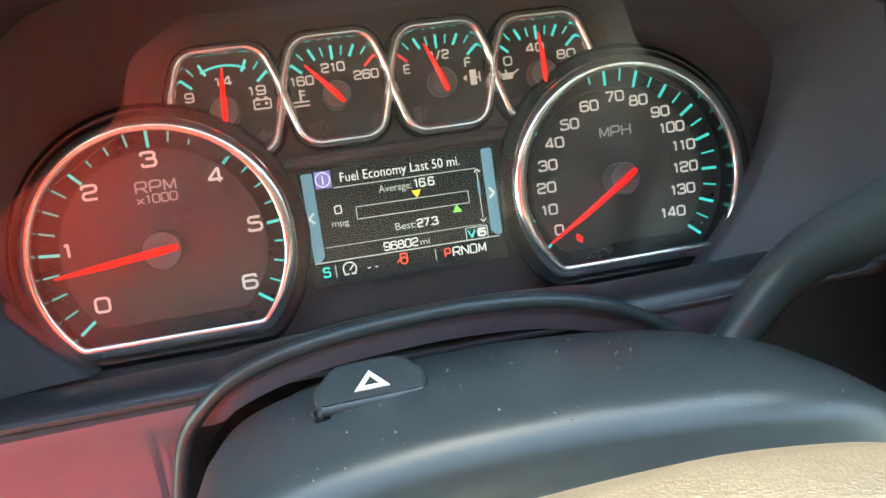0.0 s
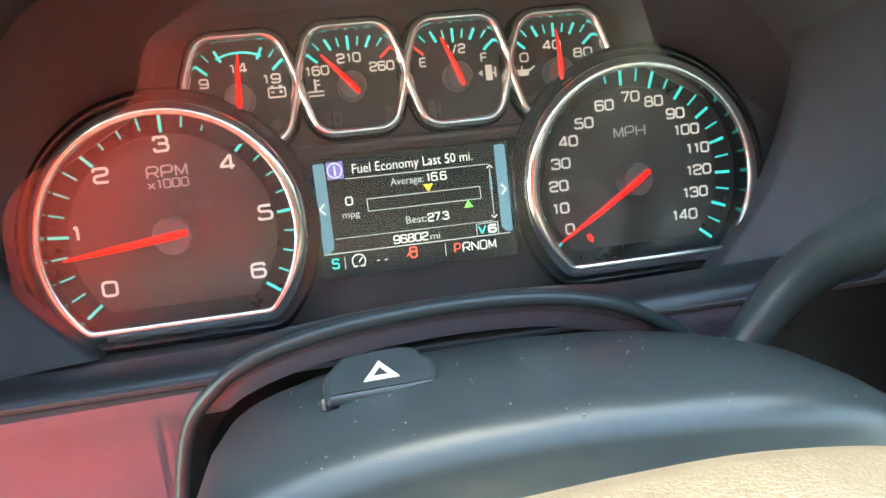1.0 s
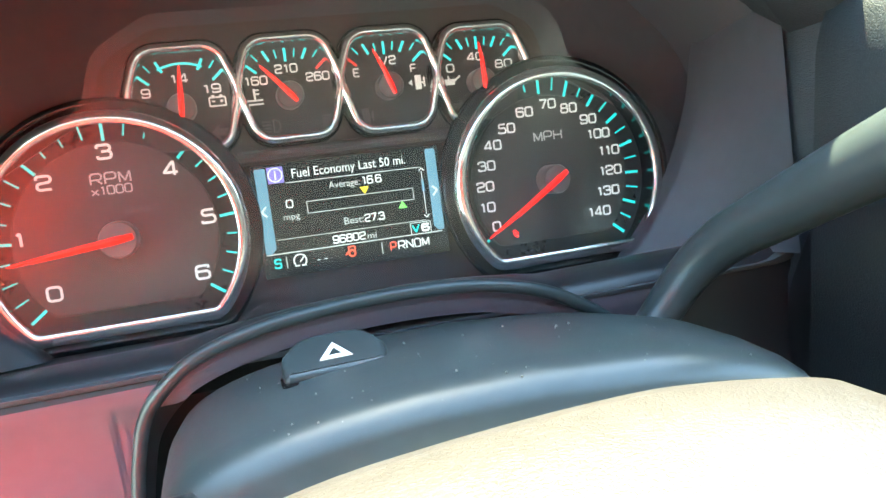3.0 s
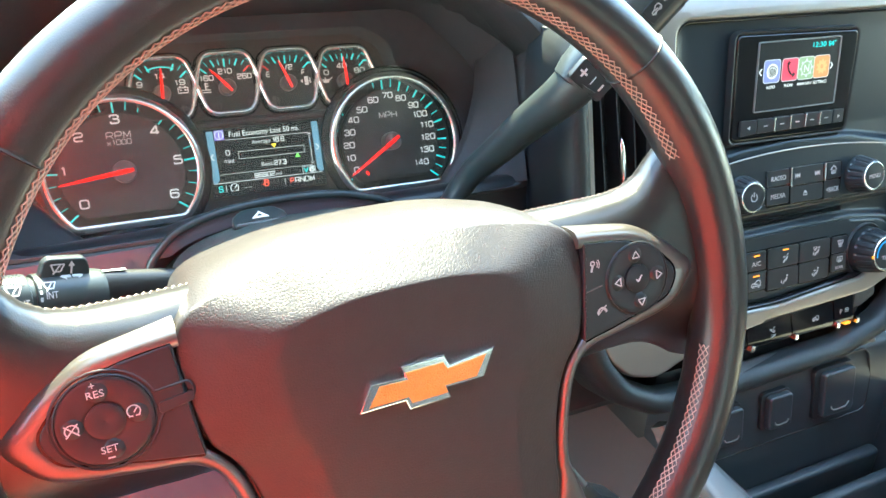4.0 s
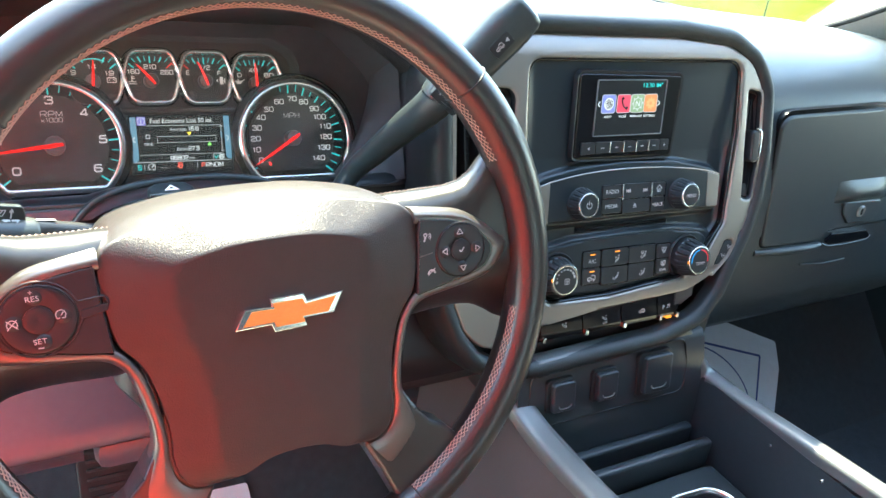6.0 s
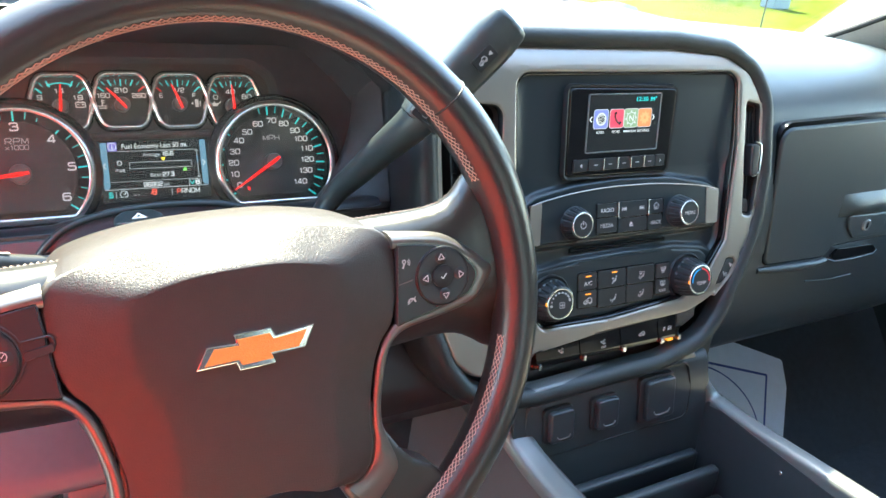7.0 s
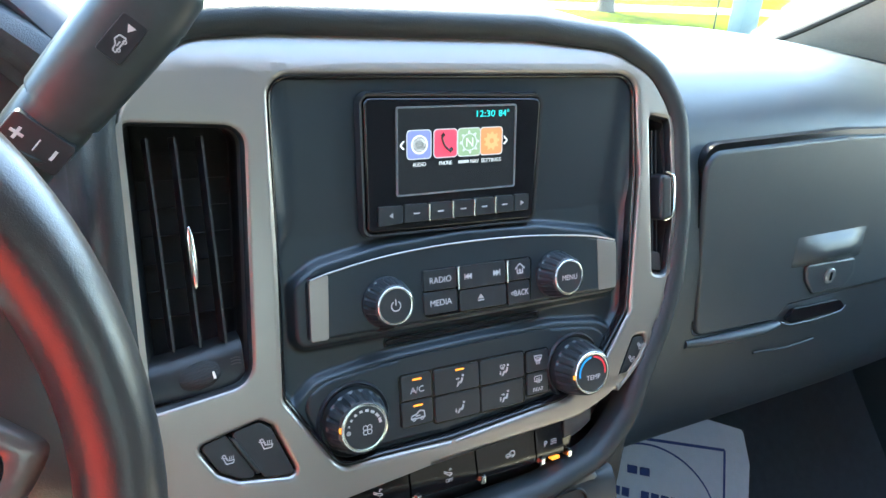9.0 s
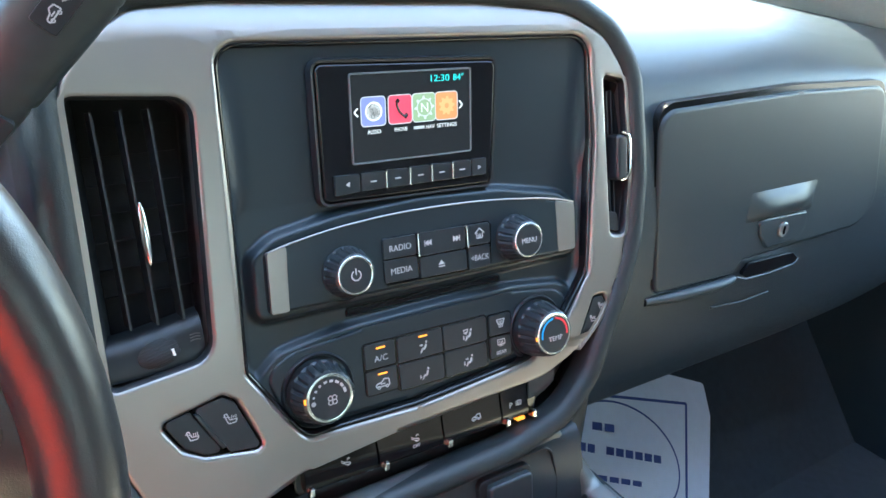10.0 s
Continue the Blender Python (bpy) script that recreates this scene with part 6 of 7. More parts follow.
RADIO_SHELF = rounded(sp([(-0.135, -0.0365), (0.133, -0.0395), (0.134, 0.002), (0.118, 0.0125), (0.06, 0.0238), (-0.01, 0.0273), (-0.07, 0.0248), (-0.118, 0.017), (-0.134, 0.006)]), [0.01, 0.01, 0.012, 0.03, 0.1, 0.1, 0.1, 0.03, 0.012], 5)
CLIMATE_SHELF = rounded(sp([(-0.141, -0.082), (-0.137, -0.070), (-0.122, -0.0575), (-0.08, -0.0518), (0.0, -0.0508), (0.07, -0.0523), (0.114, -0.0585), (0.131, -0.069), (0.119, -0.086), (0.1, -0.1), (0.072, -0.1105), (-0.03, -0.1168), (-0.109, -0.1148), (-0.13, -0.099)]), [0.012, 0.012, 0.02, 0.1, 0.1, 0.1, 0.02, 0.012, 0.02, 0.03, 0.03, 0.1, 0.02, 0.02], 5)


def depth_in(u, v, outline):
    """Signed distance of grid points from a closed outline, positive inside."""
    best, inside = np.full(u.shape, 1e9), np.zeros(u.shape, bool)
    for (a, b), (c, d) in zip(outline, outline[1:] + outline[:1]):
        t = np.clip(((u - a) * (c - a) + (v - b) * (d - b)) / max(1e-12, (c - a) ** 2 + (d - b) ** 2), 0, 1)
        best = np.minimum(best, np.hypot(u - a - t * (c - a), v - b - t * (d - b)))
        if b != d:
            inside ^= ((b > v) != (d > v)) & (u < (c - a) * (v - b) / (d - b) + a)
    return np.where(inside, best, -best)


def fascia(step=0.0013):
    """The moulded fascia inside the silver frame: a scooped field round the display, and two raised shelves."""
    us, vs = np.arange(-0.152, 0.1525, step), np.arange(-0.122, 0.139, step)
    u, v = np.meshgrid(us, vs)
    edge = depth_in(u, v, [tuple(p) for p in inner])
    blend = lambda x, lo, hi: (lambda q: q * q * (3 - 2 * q))(np.clip((x - lo) / (hi - lo), 0, 1))
    h = np.where(v > 0.033, -0.0113 + 0.0963 * (v - 0.033), -0.0113)
    reach = 0.008 + 0.012 * blend(v, 0.02, 0.05)
    h += (-0.0005 - h) * np.clip(1 - edge / reach, 0, 1) ** 2.4
    shelf = blend(depth_in(u, v, RADIO_SHELF), -0.0035, 0.003)
    h = h * (1 - shelf) + -0.0045 * shelf
    shelf = blend(depth_in(u, v, CLIMATE_SHELF), -0.0035, 0.003)
    h = h * (1 - shelf) + -0.0055 * shelf
    rows, cols = u.shape
    verts = np.stack([u, v, h], -1).reshape(-1, 3).tolist()
    keep = edge > -0.0028
    faces = []
    for i in range(rows - 1):
        for j in range(cols - 1):
            if keep[i, j] and keep[i, j + 1] and keep[i + 1, j] and keep[i + 1, j + 1]:
                k = i * cols + j
                faces.append((k, k + 1, k + cols + 1, k + cols))
    me = bpy.data.meshes.new("fascia")
    me.from_pydata(verts, [], faces)
    bm = bmesh.new()
    bm.from_mesh(me)
    bpy.data.meshes.remove(me)
    bmesh.ops.delete(bm, geom=[p for p in bm.verts if not p.link_faces], context="VERTS")
    return bm


part("fascia", fascia(), STACKM, stack, "smooth dark moulded fascia", smooth=80)
part("disc_slot", plate(rect(-0.0694, -0.0462, 0.0573, -0.0432, 0.001), -0.013, -0.0105), PIANO, stack)
part("disc_slot_lip", sweep(rect(-0.0704, -0.0473, 0.0583, -0.0421, 0.0015), [(0.0008, -0.0116), (0.0, -0.0098), (-0.0008, -0.0116)]), STACKM, stack)


def keyed(name, outline, w0, w1, parent, material=KEYM, bevel=0.0008):
    return part(name, plate(outline, w0, w1, bevel), material, parent)


# display
disp = thing("infotainment_display", M_DISP, "small lit infotainment display with four coloured icons", "display")
part("bezel", plate(rounded([(-0.081, -0.001), (0.0505, -0.003), (0.0545, 0.083), (-0.0825, 0.0855)], 0.005), -0.008, 0.004, 0.0015, seg=3), PIANO, disp, "gloss black bezel", smooth=50)
part("rim", sweep(rounded([(-0.0825, -0.0025), (0.052, -0.0045), (0.056, 0.0845), (-0.084, 0.087)], 0.006), [(-0.0015, -0.002), (-0.0005, 0.003), (0.0012, 0.0035), (0.0025, -0.002)]), BLACK, disp, smooth=60)
scr = part("screen", plate(rect(-0.0595, 0.0225, 0.032, 0.0785, 0.001), 0.003, 0.0046), SCREEN, disp, "lit home screen")
part("screen_edge", sweep(rect(-0.0595, 0.0225, 0.032, 0.0785, 0.001), [(-0.0002, 0.0046), (0.0, 0.0054), (0.0008, 0.0054), (0.001, 0.004)]), SILVER_DK, disp)
IC = [("AUDIO", (0.19, 0.23, 0.62), -0.0437), ("PHONE", (0.7, 0.06, 0.12), -0.0237), ("NAV", (0.27, 0.4, 0.24), -0.0053), ("SETTINGS", (0.76, 0.26, 0.1), 0.0126)]
for k, (tx, col, u) in enumerate(IC):
    tile = part("icon", plate(rect(u - 0.0092, 0.0455, u + 0.0088, 0.0642, 0.0025), 0.0046, 0.0049, 0.0), glow("icon_" + tx.lower(), col, 0.75), scr)
    part("icon_edge", sweep(rect(u - 0.0092, 0.0455, u + 0.0088, 0.0642, 0.0025), [(-0.0004, 0.0050), (0.0003, 0.0050)]), S_GREY, tile, smooth=0)
    if k == 0:
        for r0, r1, stuff in ((0.0, 0.0011, S_WHITE), (0.0011, 0.0028, SCREEN), (0.0028, 0.0042, S_GREY), (0.0042, 0.005, SCREEN), (0.005, 0.0063, S_WHITE)):
            part("glyph", lathe([(r0, 0.0052), (r1, 0.0052)], 24, cu=u, cv=0.0548), stuff, tile, smooth=0)
    elif k == 1:
        bm = tube(spline([(u - 0.0022, 0.0608, 0.005), (u - 0.0028, 0.058, 0.005), (u - 0.001, 0.0535, 0.005), (u + 0.0022, 0.0505, 0.005), (u + 0.0045, 0.0505, 0.005)], 4, False), 0.0008, 6)
        strip(u - 0.0032, 0.0592, u - 0.0012, 0.0612, 0.0024, 0.005, bm=bm), strip(u + 0.0028, 0.0492, u + 0.005, 0.0515, 0.0024, 0.005, bm=bm)
        part("glyph", bm, SCREEN, tile)
    elif k == 2:
        letter("glyph", "N", 0.006, u, 0.0548, 0.0053, S_WHITE, tile)
        ring_out = [(u + r * math.cos(2 * math.pi * q / 48), 0.0548 + r * math.sin(2 * math.pi * q / 48)) for q in range(48) for r in [0.0078 if q % 6 in (0, 1) else 0.006]]
        part("glyph", plate(ring_out, 0.005, 0.0052, holes=[circle(u, 0.0548, 0.0053, 24)]), S_GREY, tile, smooth=0)
    else:
        gear_out = [(u + r * math.cos(2 * math.pi * q / 36), 0.0548 + r * math.sin(2 * math.pi * q / 36)) for q in range(36) for r in [0.0064 if q % 4 < 2 else 0.0048]]
        part("glyph", plate(gear_out, 0.005, 0.0052, holes=[circle(u, 0.0548, 0.0018, 16)]), glow("icon_gear", (0.9, 0.42, 0.18), 0.7), tile, smooth=0)
    if tx == "NAV":
        letter("caption", "NAV", 0.0026, u + 0.0045, 0.0418, 0.0047, S_WHITE, scr, width=0.0068)
        part("caption_bar", strip(u - 0.0085, 0.0418, u - 0.0002, 0.0418, 0.0019, 0.0047), S_GREY, scr, smooth=0)
    else:
        letter("caption", tx, 0.0026, u, 0.0418, 0.0047, S_WHITE, scr, width=0.0021 * len(tx) - 0.0008)
letter("clock", "12:30", 0.0042, 0.0078, 0.0735, 0.0047, S_TEAL, scr, width=0.0148)
letter("outside_temperature", "84°", 0.0042, 0.0225, 0.0735, 0.0047, S_TEAL, scr, width=0.0085)
symbol(scr, -0.0562, 0.0548, 0.0047, 0.0055, "chev_l", S_WHITE)
symbol(scr, 0.0243, 0.0548, 0.0047, 0.0055, "chev_r", S_WHITE)
edges = [-0.0745, -0.0558, -0.0372, -0.0189, -0.0016, 0.0157, 0.0322, 0.0455]
for i in range(7):
    a, b = edges[i], edges[i + 1]
    kk = keyed("preset_key", rounded([(a + 0.0004, 0.004 if 0 < i else 0.003), (b - 0.0004, 0.004), (b - 0.0004, 0.0158), (a + 0.0004, 0.0162)], 0.0012), 0.003, 0.0062, disp)
    c = (a + b) / 2
    if i in (0, 6):
        symbol(kk, c, 0.0098, 0.0063, 0.0036, "tri_up", PRINT, turn=90 if i == 0 else -90)
    else:
        part("dash_mark", strip(c - 0.0022, 0.0098, c + 0.0022, 0.0098, 0.0009, 0.0062), PRINT, kk, smooth=0)
for u in edges[2:6]:
    part("chrome_divider", plate(rect(u - 0.0008, 0.0042, u + 0.0008, 0.0158, 0.0007), 0.003, 0.0078, 0.0005), CHROME, disp)


def rotary(parent, name, cu, cv, r, h, label):
    """A fluted rotary knob with a chrome front ring; base flare at the panel."""
    part("collar", lathe([(r * 1.66, -0.0075), (r * 1.63, -0.0035), (r * 1.56, -0.0018), (r * 1.5, -0.0022), (r * 1.44, -0.005), (r * 1.42, -0.0085)], 48, cu=cu, cv=cv), BLACK, parent, smooth=60)
    bm = bmesh.new()
    rings = []
    n = 72
    for k, z, fl in [(1.38, -0.008, 0), (1.37, h * 0.12, 0), (1.34, h * 0.2, 1), (1.26, h * 0.5, 1), (1.17, h * 0.8, 1), (1.11, h * 0.9, 0.3), (1.02, h * 0.95, 0)]:
        rings.append([(cu + r * k * (1 - 0.06 * fl * (j % 4 == 0)) * math.cos(2 * math.pi * j / n), cv + r * k * (1 - 0.06 * fl * (j % 4 == 0)) * math.sin(2 * math.pi * j / n), z) for j in range(n)])
    kn = part(name, loft(rings, bm=bm), KEYM, parent, label, smooth=25)
    part("chrome_ring", lathe([(r * 1.03, h * 0.9), (r * 1.02, h * 0.98), (r * 0.97, h), (r * 0.9, h * 0.985), (r * 0.89, h * 0.93)], 48, cu=cu, cv=cv), CHROME, kn, "chrome front ring", smooth=60)
    part("cap", lathe([(0, h * 0.9), (r * 0.9, h * 0.9), (r * 0.895, h * 0.965), (r * 0.86, h * 0.975), (0, h * 0.978)], 48, cu=cu, cv=cv), KEYM, kn, smooth=60)
    return kn


# radio controls
radio = thing("radio_controls", M_STACK, "dark radio control panel with two rotary knobs", "radio")
part("panel", plate(rounded(sp([(-0.1265, -0.0315), (0.1285, -0.0345), (0.1285, 0.0035), (0.098, 0.0108), (0.04, 0.0172), (-0.02, 0.0192), (-0.07, 0.0168), (-0.11, 0.0115), (-0.1255, 0.0075)]), [0.004, 0.004, 0.005, 0.05, 0.1, 0.1, 0.1, 0.02, 0.004], 4), -0.02, -0.001, 0.003, seg=3), STACKM, radio, smooth=50)
part("end_cap", plate(rounded(sp([(-0.1255, -0.0312), (-0.1132, -0.0314), (-0.1108, 0.0110), (-0.1245, 0.0080)]), 0.002), -0.004, -0.0003, 0.001), SILVER, radio, "silver end cap")
part("end_cap", plate(rounded(sp([(0.1095, -0.0333), (0.1275, -0.0335), (0.1278, 0.0028), (0.1085, 0.0076)]), 0.002), -0.004, -0.0003, 0.001), SILVER, radio, "silver end cap")
part("edge_line", tube([(u, v, -0.0008) for u, v in spline(sp([(-0.1235, 0.008), (-0.108, 0.0118), (-0.07, 0.0169), (-0.02, 0.0191), (0.04, 0.0171), (0.098, 0.0107), (0.127, 0.004)]), 4, False)], 0.0007, 6), SILVER, radio, "thin silver edge")
part("key_surround", plate(rounded(sp([(-0.0448, -0.0292), (0.0442, -0.0325), (0.0466, 0.002), (-0.0432, 0.0036)]), 0.004), -0.004, -0.0003, 0.0005), PIANO, radio)


def quad(u0, v0, u1, v1, k=-0.012):
    return [(u0, v0 + k * u0), (u1, v0 + k * u1), (u1, v1 + k * u1), (u0, v1 + k * u0)]


for tx, q in (("RADIO", (-0.0443, -0.0118, -0.0185, 0.0024)), ("MEDIA", (-0.0448, -0.0282, -0.0185, -0.0126))):
    k = keyed("key", rounded(quad(*q), 0.0015), -0.003, 0.0008, radio)
    letter("legend", tx, 0.0042, (q[0] + q[2]) / 2, (q[1] + q[3]) / 2 + 0.0003, 0.0009, PRINT, k, width=0.0168)
k = keyed("key", rounded(quad(-0.0165, -0.0138, 0.0222, 0.0026), 0.0015), -0.003, 0.0008, radio)
symbol(k, -0.009, -0.005, 0.0009, 0.0055, "prev", PRINT)
symbol(k, 0.014, -0.0055, 0.0009, 0.0055, "next", PRINT)
k = keyed("key", rounded(quad(-0.0165, -0.0294, 0.0222, -0.0146), 0.0015), -0.003, 0.0008, radio)
symbol(k, 0.0005, -0.0215, 0.0009, 0.0052, "eject", PRINT)
k = keyed("key", rounded(quad(0.0242, -0.013, 0.0442, 0.0022), 0.002), -0.003, 0.0008, radio)
symbol(k, 0.0345, -0.0052, 0.0009, 0.0068, "home", PRINT)
k = keyed("key", rounded(quad(0.0242, -0.0306, 0.0432, -0.0138), 0.002), -0.003, 0.0008, radio)
letter("legend", "BACK", 0.0042, 0.0354, -0.0228, 0.0009, PRINT, k, width=0.0125)
symbol(k, 0.0272, -0.0226, 0.0009, 0.0025, "tri_out", PRINT, turn=90)
for u in (-0.0175, 0.0232):
    part("chrome_divider", plate(rect(u - 0.0007, -0.0136 - 0.012 * u, u + 0.0007, 0.0026 - 0.012 * u, 0.0006), -0.002, 0.0026, 0.0004), CHROME, radio)
pk = rotary(radio, "power_knob", -0.0722, -0.0142, 0.0125, 0.0140, "black fluted power knob")
symbol(pk, -0.0722, -0.0142, 0.0139, 0.0082, "power", PRINT)
mk = rotary(radio, "menu_knob", 0.0672, -0.0136, 0.0127, 0.0170, "black fluted menu knob")
letter("legend", "MENU", 0.0038, 0.0672, -0.0136, 0.0169, PRINT, mk, width=0.0135)

# climate controls
clim = thing("climate_controls", M_STACK, "dark climate control panel with two knobs and keys", "climate control")
part("panel", plate(rounded(sp([(-0.134, -0.07), (-0.116, -0.0595), (-0.06, -0.0548), (0.06, -0.056), (0.108, -0.0625), (0.122, -0.073), (0.1, -0.0945), (0.07, -0.1075), (-0.03, -0.1138), (-0.108, -0.1115), (-0.124, -0.099)]), [0.012, 0.02, 0.1, 0.1, 0.02, 0.01, 0.02, 0.03, 0.1, 0.02, 0.02], 4), -0.02, -0.004, 0.003, seg=3), STACKM, clim, smooth=50)
fk = rotary(clim, "fan_knob", -0.0992, -0.0895, 0.0158, 0.0150, "black fluted fan speed knob")
symbol(fk, -0.0975, -0.0912, 0.0148, 0.008, "fan", PRINT)
bm = bmesh.new()
for i in range(8):
    a = radians(165 - 150 * i / 7)
    c, s = math.cos(a), math.sin(a)
    w = 0.0012 + 0.0003 * i
    strip(-0.0992 + 0.0112 * c - w / 2 * s, -0.0895 + 0.0112 * s + w / 2 * c, -0.0992 + 0.0112 * c + w / 2 * s, -0.0895 + 0.0112 * s - w / 2 * c, 0.0012 + 0.0001 * i, 0.0147, bm=bm)
part("speed_marks", bm, PRINT, fk, smooth=0)
part("zero_mark", lathe([(0.0011, 0.0149), (0.0016, 0.0149)], 16, cu=-0.1105, cv=-0.0908), PRINT, fk, smooth=0)
part("pointer", plate(rect(-0.1165, -0.0898, -0.1145, -0.0863, 0.0005), 0.013, 0.0146), AMBER, fk, "amber pointer")
tk = rotary(clim, "temperature_knob", 0.0850, -0.0886, 0.0160, 0.0200, "black fluted temperature knob with red and blue arc")
letter("legend", "TEMP", 0.0036, 0.0857, -0.0921, 0.0198, PRINT, tk, width=0.0135)
BLUE_P = mat("arc_blue", (0.02, 0.35, 0.8), 0.5, emit=((0.02, 0.4, 0.9), 0.15))
RED_P = mat("arc_red", (0.7, 0.04, 0.06), 0.5, emit=((0.8, 0.04, 0.06), 0.15))
part("cold_arc", sweep(circle(0.0850, -0.0886, 0.0122, 16, 95, 190), [(-0.0008, 0.0199), (0.0008, 0.0199)], closed=False), BLUE_P, tk, smooth=0)
part("hot_arc", sweep(circle(0.0850, -0.0886, 0.0122, 16, -10, 85), [(-0.0008, 0.0199), (0.0008, 0.0199)], closed=False), RED_P, tk, smooth=0)
part("pointer", plate(rect(0.0676, -0.0911, 0.0694, -0.0881, 0.0005), 0.018, 0.0196), AMBER, tk, "amber pointer")
part("key_surround", plate(rounded(quad(-0.0652, -0.1058, -0.0359, -0.0675), 0.003), -0.008, -0.0036, 0.0004), PIANO, clim)
part("key_surround", plate(rounded(quad(-0.0399, -0.1082, 0.0391, -0.0672), 0.003), -0.008, -0.0034, 0.0004), PIANO, clim)
part("key_surround", plate(rounded(quad(0.0395, -0.1045, 0.0621, -0.0685), 0.003), -0.008, -0.0036, 0.0004), PIANO, clim)
for nm, q in (("ac", (-0.0639, -0.0862, -0.0404, -0.0685)), ("recirc", (-0.0644, -0.1048, -0.0404, -0.0872))):
    k = keyed("key", rounded(quad(*q), 0.002), -0.006, -0.0022, clim)
    part("indicator", plate(rect(-0.0552, q[3] - 0.0035, -0.0482, q[3] - 0.0023, 0.0004), -0.003, -0.0018), AMBER, k, "amber lit indicator")
    if nm == "ac":
        letter("legend", "A/C", 0.0042, -0.052, -0.0788, -0.0021, PRINT, k, width=0.0105)
    else:
        symbol(k, -0.0522, -0.0975, -0.0021, 0.0088, "car", PRINT)
for i, (q, lit) in enumerate((((-0.0384, -0.0872, -0.0015, -0.0685), True), ((-0.0384, -0.1070, -0.0015, -0.0882), False), ((-0.0005, -0.0872, 0.0378, -0.0685), False), ((-0.0005, -0.1070, 0.0368, -0.0882), False))):
    k = keyed("key", rounded(quad(*q), 0.002), -0.006, -0.0020, clim)
    symbol(k, (q[0] + q[2]) / 2 + 0.0025, q[1] + 0.0078, -0.0019, 0.0072, ("airflow_face", "airflow_feet", "airflow_glass_feet", "airflow_face_feet")[i], PRINT)
    if lit:
        part("indicator", plate(rect(-0.0212, q[3] - 0.0032, -0.0142, q[3] - 0.002, 0.0004), -0.003, -0.0016), AMBER, k, "amber lit indicator")
k = keyed("key", rounded(quad(0.0407, -0.0856, 0.0607, -0.0697), 0.002), -0.006, -0.0022, clim)
symbol(k, 0.0508, -0.077, -0.0021, 0.0072, "defrost", PRINT)
k = keyed("key", rounded(quad(0.0407, -0.1033, 0.0603, -0.0867), 0.002), -0.006, -0.0022, clim)
symbol(k, 0.0506, -0.0925, -0.0021, 0.0065, "rear_def", PRINT)
letter("legend", "REAR", 0.0028, 0.0506, -0.1, -0.0021, PRINT, k, width=0.0095)

# air vents
vl = thing("air_vent", M_STACK, "tall black dashboard air vent with chrome slider", "air vent", group="dash air vents")
# dark sheet closes the vent in place of its shaded depth
part("duct_shade", plate([(u, v) for u, v in vent_l], -0.05, -0.0335), VENT_SHADE, vl)
part("duct_wall", sweep(vent_l[::-1], [(0.0025, -0.05), (0.0, -0.004), (-0.001, 0.001), (0.0008, 0.0035), (0.002, 0.002)]), BLACK, vl, smooth=60)
for u in (-0.2075, -0.1925, -0.1775):
    part("vane", plate(rect(-0.0007, -0.024, 0.0007, 0.0985, 0.0004), -0.02, -0.004), BLACK, vl, m=pose(u, 0.0, 0.0, 0, 0, 1.6))
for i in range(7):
    part("cross_vane", box(-0.222, -0.01 + i * 0.0165, -0.0335, -0.162, -0.009 + i * 0.0165, -0.0305), VENT_SHADE, vl)
part("slider", lathe([(0.0, -0.018), (0.0012, -0.016), (0.0024, -0.01), (0.0028, 0.0), (0.0022, 0.012), (0.001, 0.018), (0.0, 0.019)], 16), CHROME, vl, "chrome slider tab", m=pose(-0.192, 0.029, -0.0025, -90, 0, 1.6))
part("thumb_panel", loft([[(u, v + s * q, w) for u, s in ((-0.223, -1), (-0.204, -0.55), (-0.186, 0.2), (-0.167, 1))] for v, w, q in ((-0.025, -0.02, 0.004), (-0.0275, -0.012, 0.004), (-0.031, -0.008, 0.004), (-0.036, -0.006, 0.0035), (-0.049, -0.003, 0.001), (-0.053, -0.004, 0.0))], close_ring=False), BLACK, vl, smooth=60)
rings = []
for x, r in ((-0.0135, 0.004), (-0.0115, 0.007), (-0.0075, 0.0088), (-0.003, 0.0097), (0.003, 0.0097), (0.0075, 0.0088), (0.0115, 0.007), (0.0135, 0.004)):
    rings.append([(r * (1 - 0.035 * (j % 2)) * math.cos(2 * math.pi * j / 72), r * (1 - 0.035 * (j % 2)) * math.sin(2 * math.pi * j / 72), x) for j in range(72)])
part("thumb_wheel", loft(rings), RUBBER, vl, "ribbed black thumb wheel", smooth=20, m=pose(-0.1935, -0.0425, -0.0105, 0, 90, 12))
part("wheel_mark", plate(rect(-0.0007, -0.0022, 0.0007, 0.0022), 0, 0.0006), WHITE, vl, m=pose(-0.1862, -0.0410, -0.0014, 0, 0, 12))
symbol(vl, -0.1725, -0.0355, -0.003, 0.006, "vapour", PRINT_DIM)
vr = thing("air_vent", M_STACK, "narrow black dashboard air vent with chrome tab", "air vent", group="dash air vents")
# same shade-coloured sheet behind the narrow vent
part("duct_shade", plate(vent_r, -0.05, -0.0335), VENT_SHADE, vr)
part("duct_wall", sweep(vent_r[::-1], [(0.002, -0.05), (0.0, -0.004), (-0.0008, 0.001), (0.0008, 0.0035), (0.0018, 0.002)]), BLACK, vr, smooth=60)
for u in (0.1645, 0.169, 0.1735):
    part("vane", plate(rect(-0.0007, -0.015, 0.0007, 0.088, 0.0004), -0.02, -0.003), BLACK, vr, m=pose(u, 0.0, 0.0, 0, 0, 0.5))
part("slider", plate(rounded([(0.1665, 0.016), (0.179, 0.019), (0.1795, 0.052), (0.1675, 0.055)], 0.004), -0.004, 0.009, 0.003, seg=3), BLACK, vr)
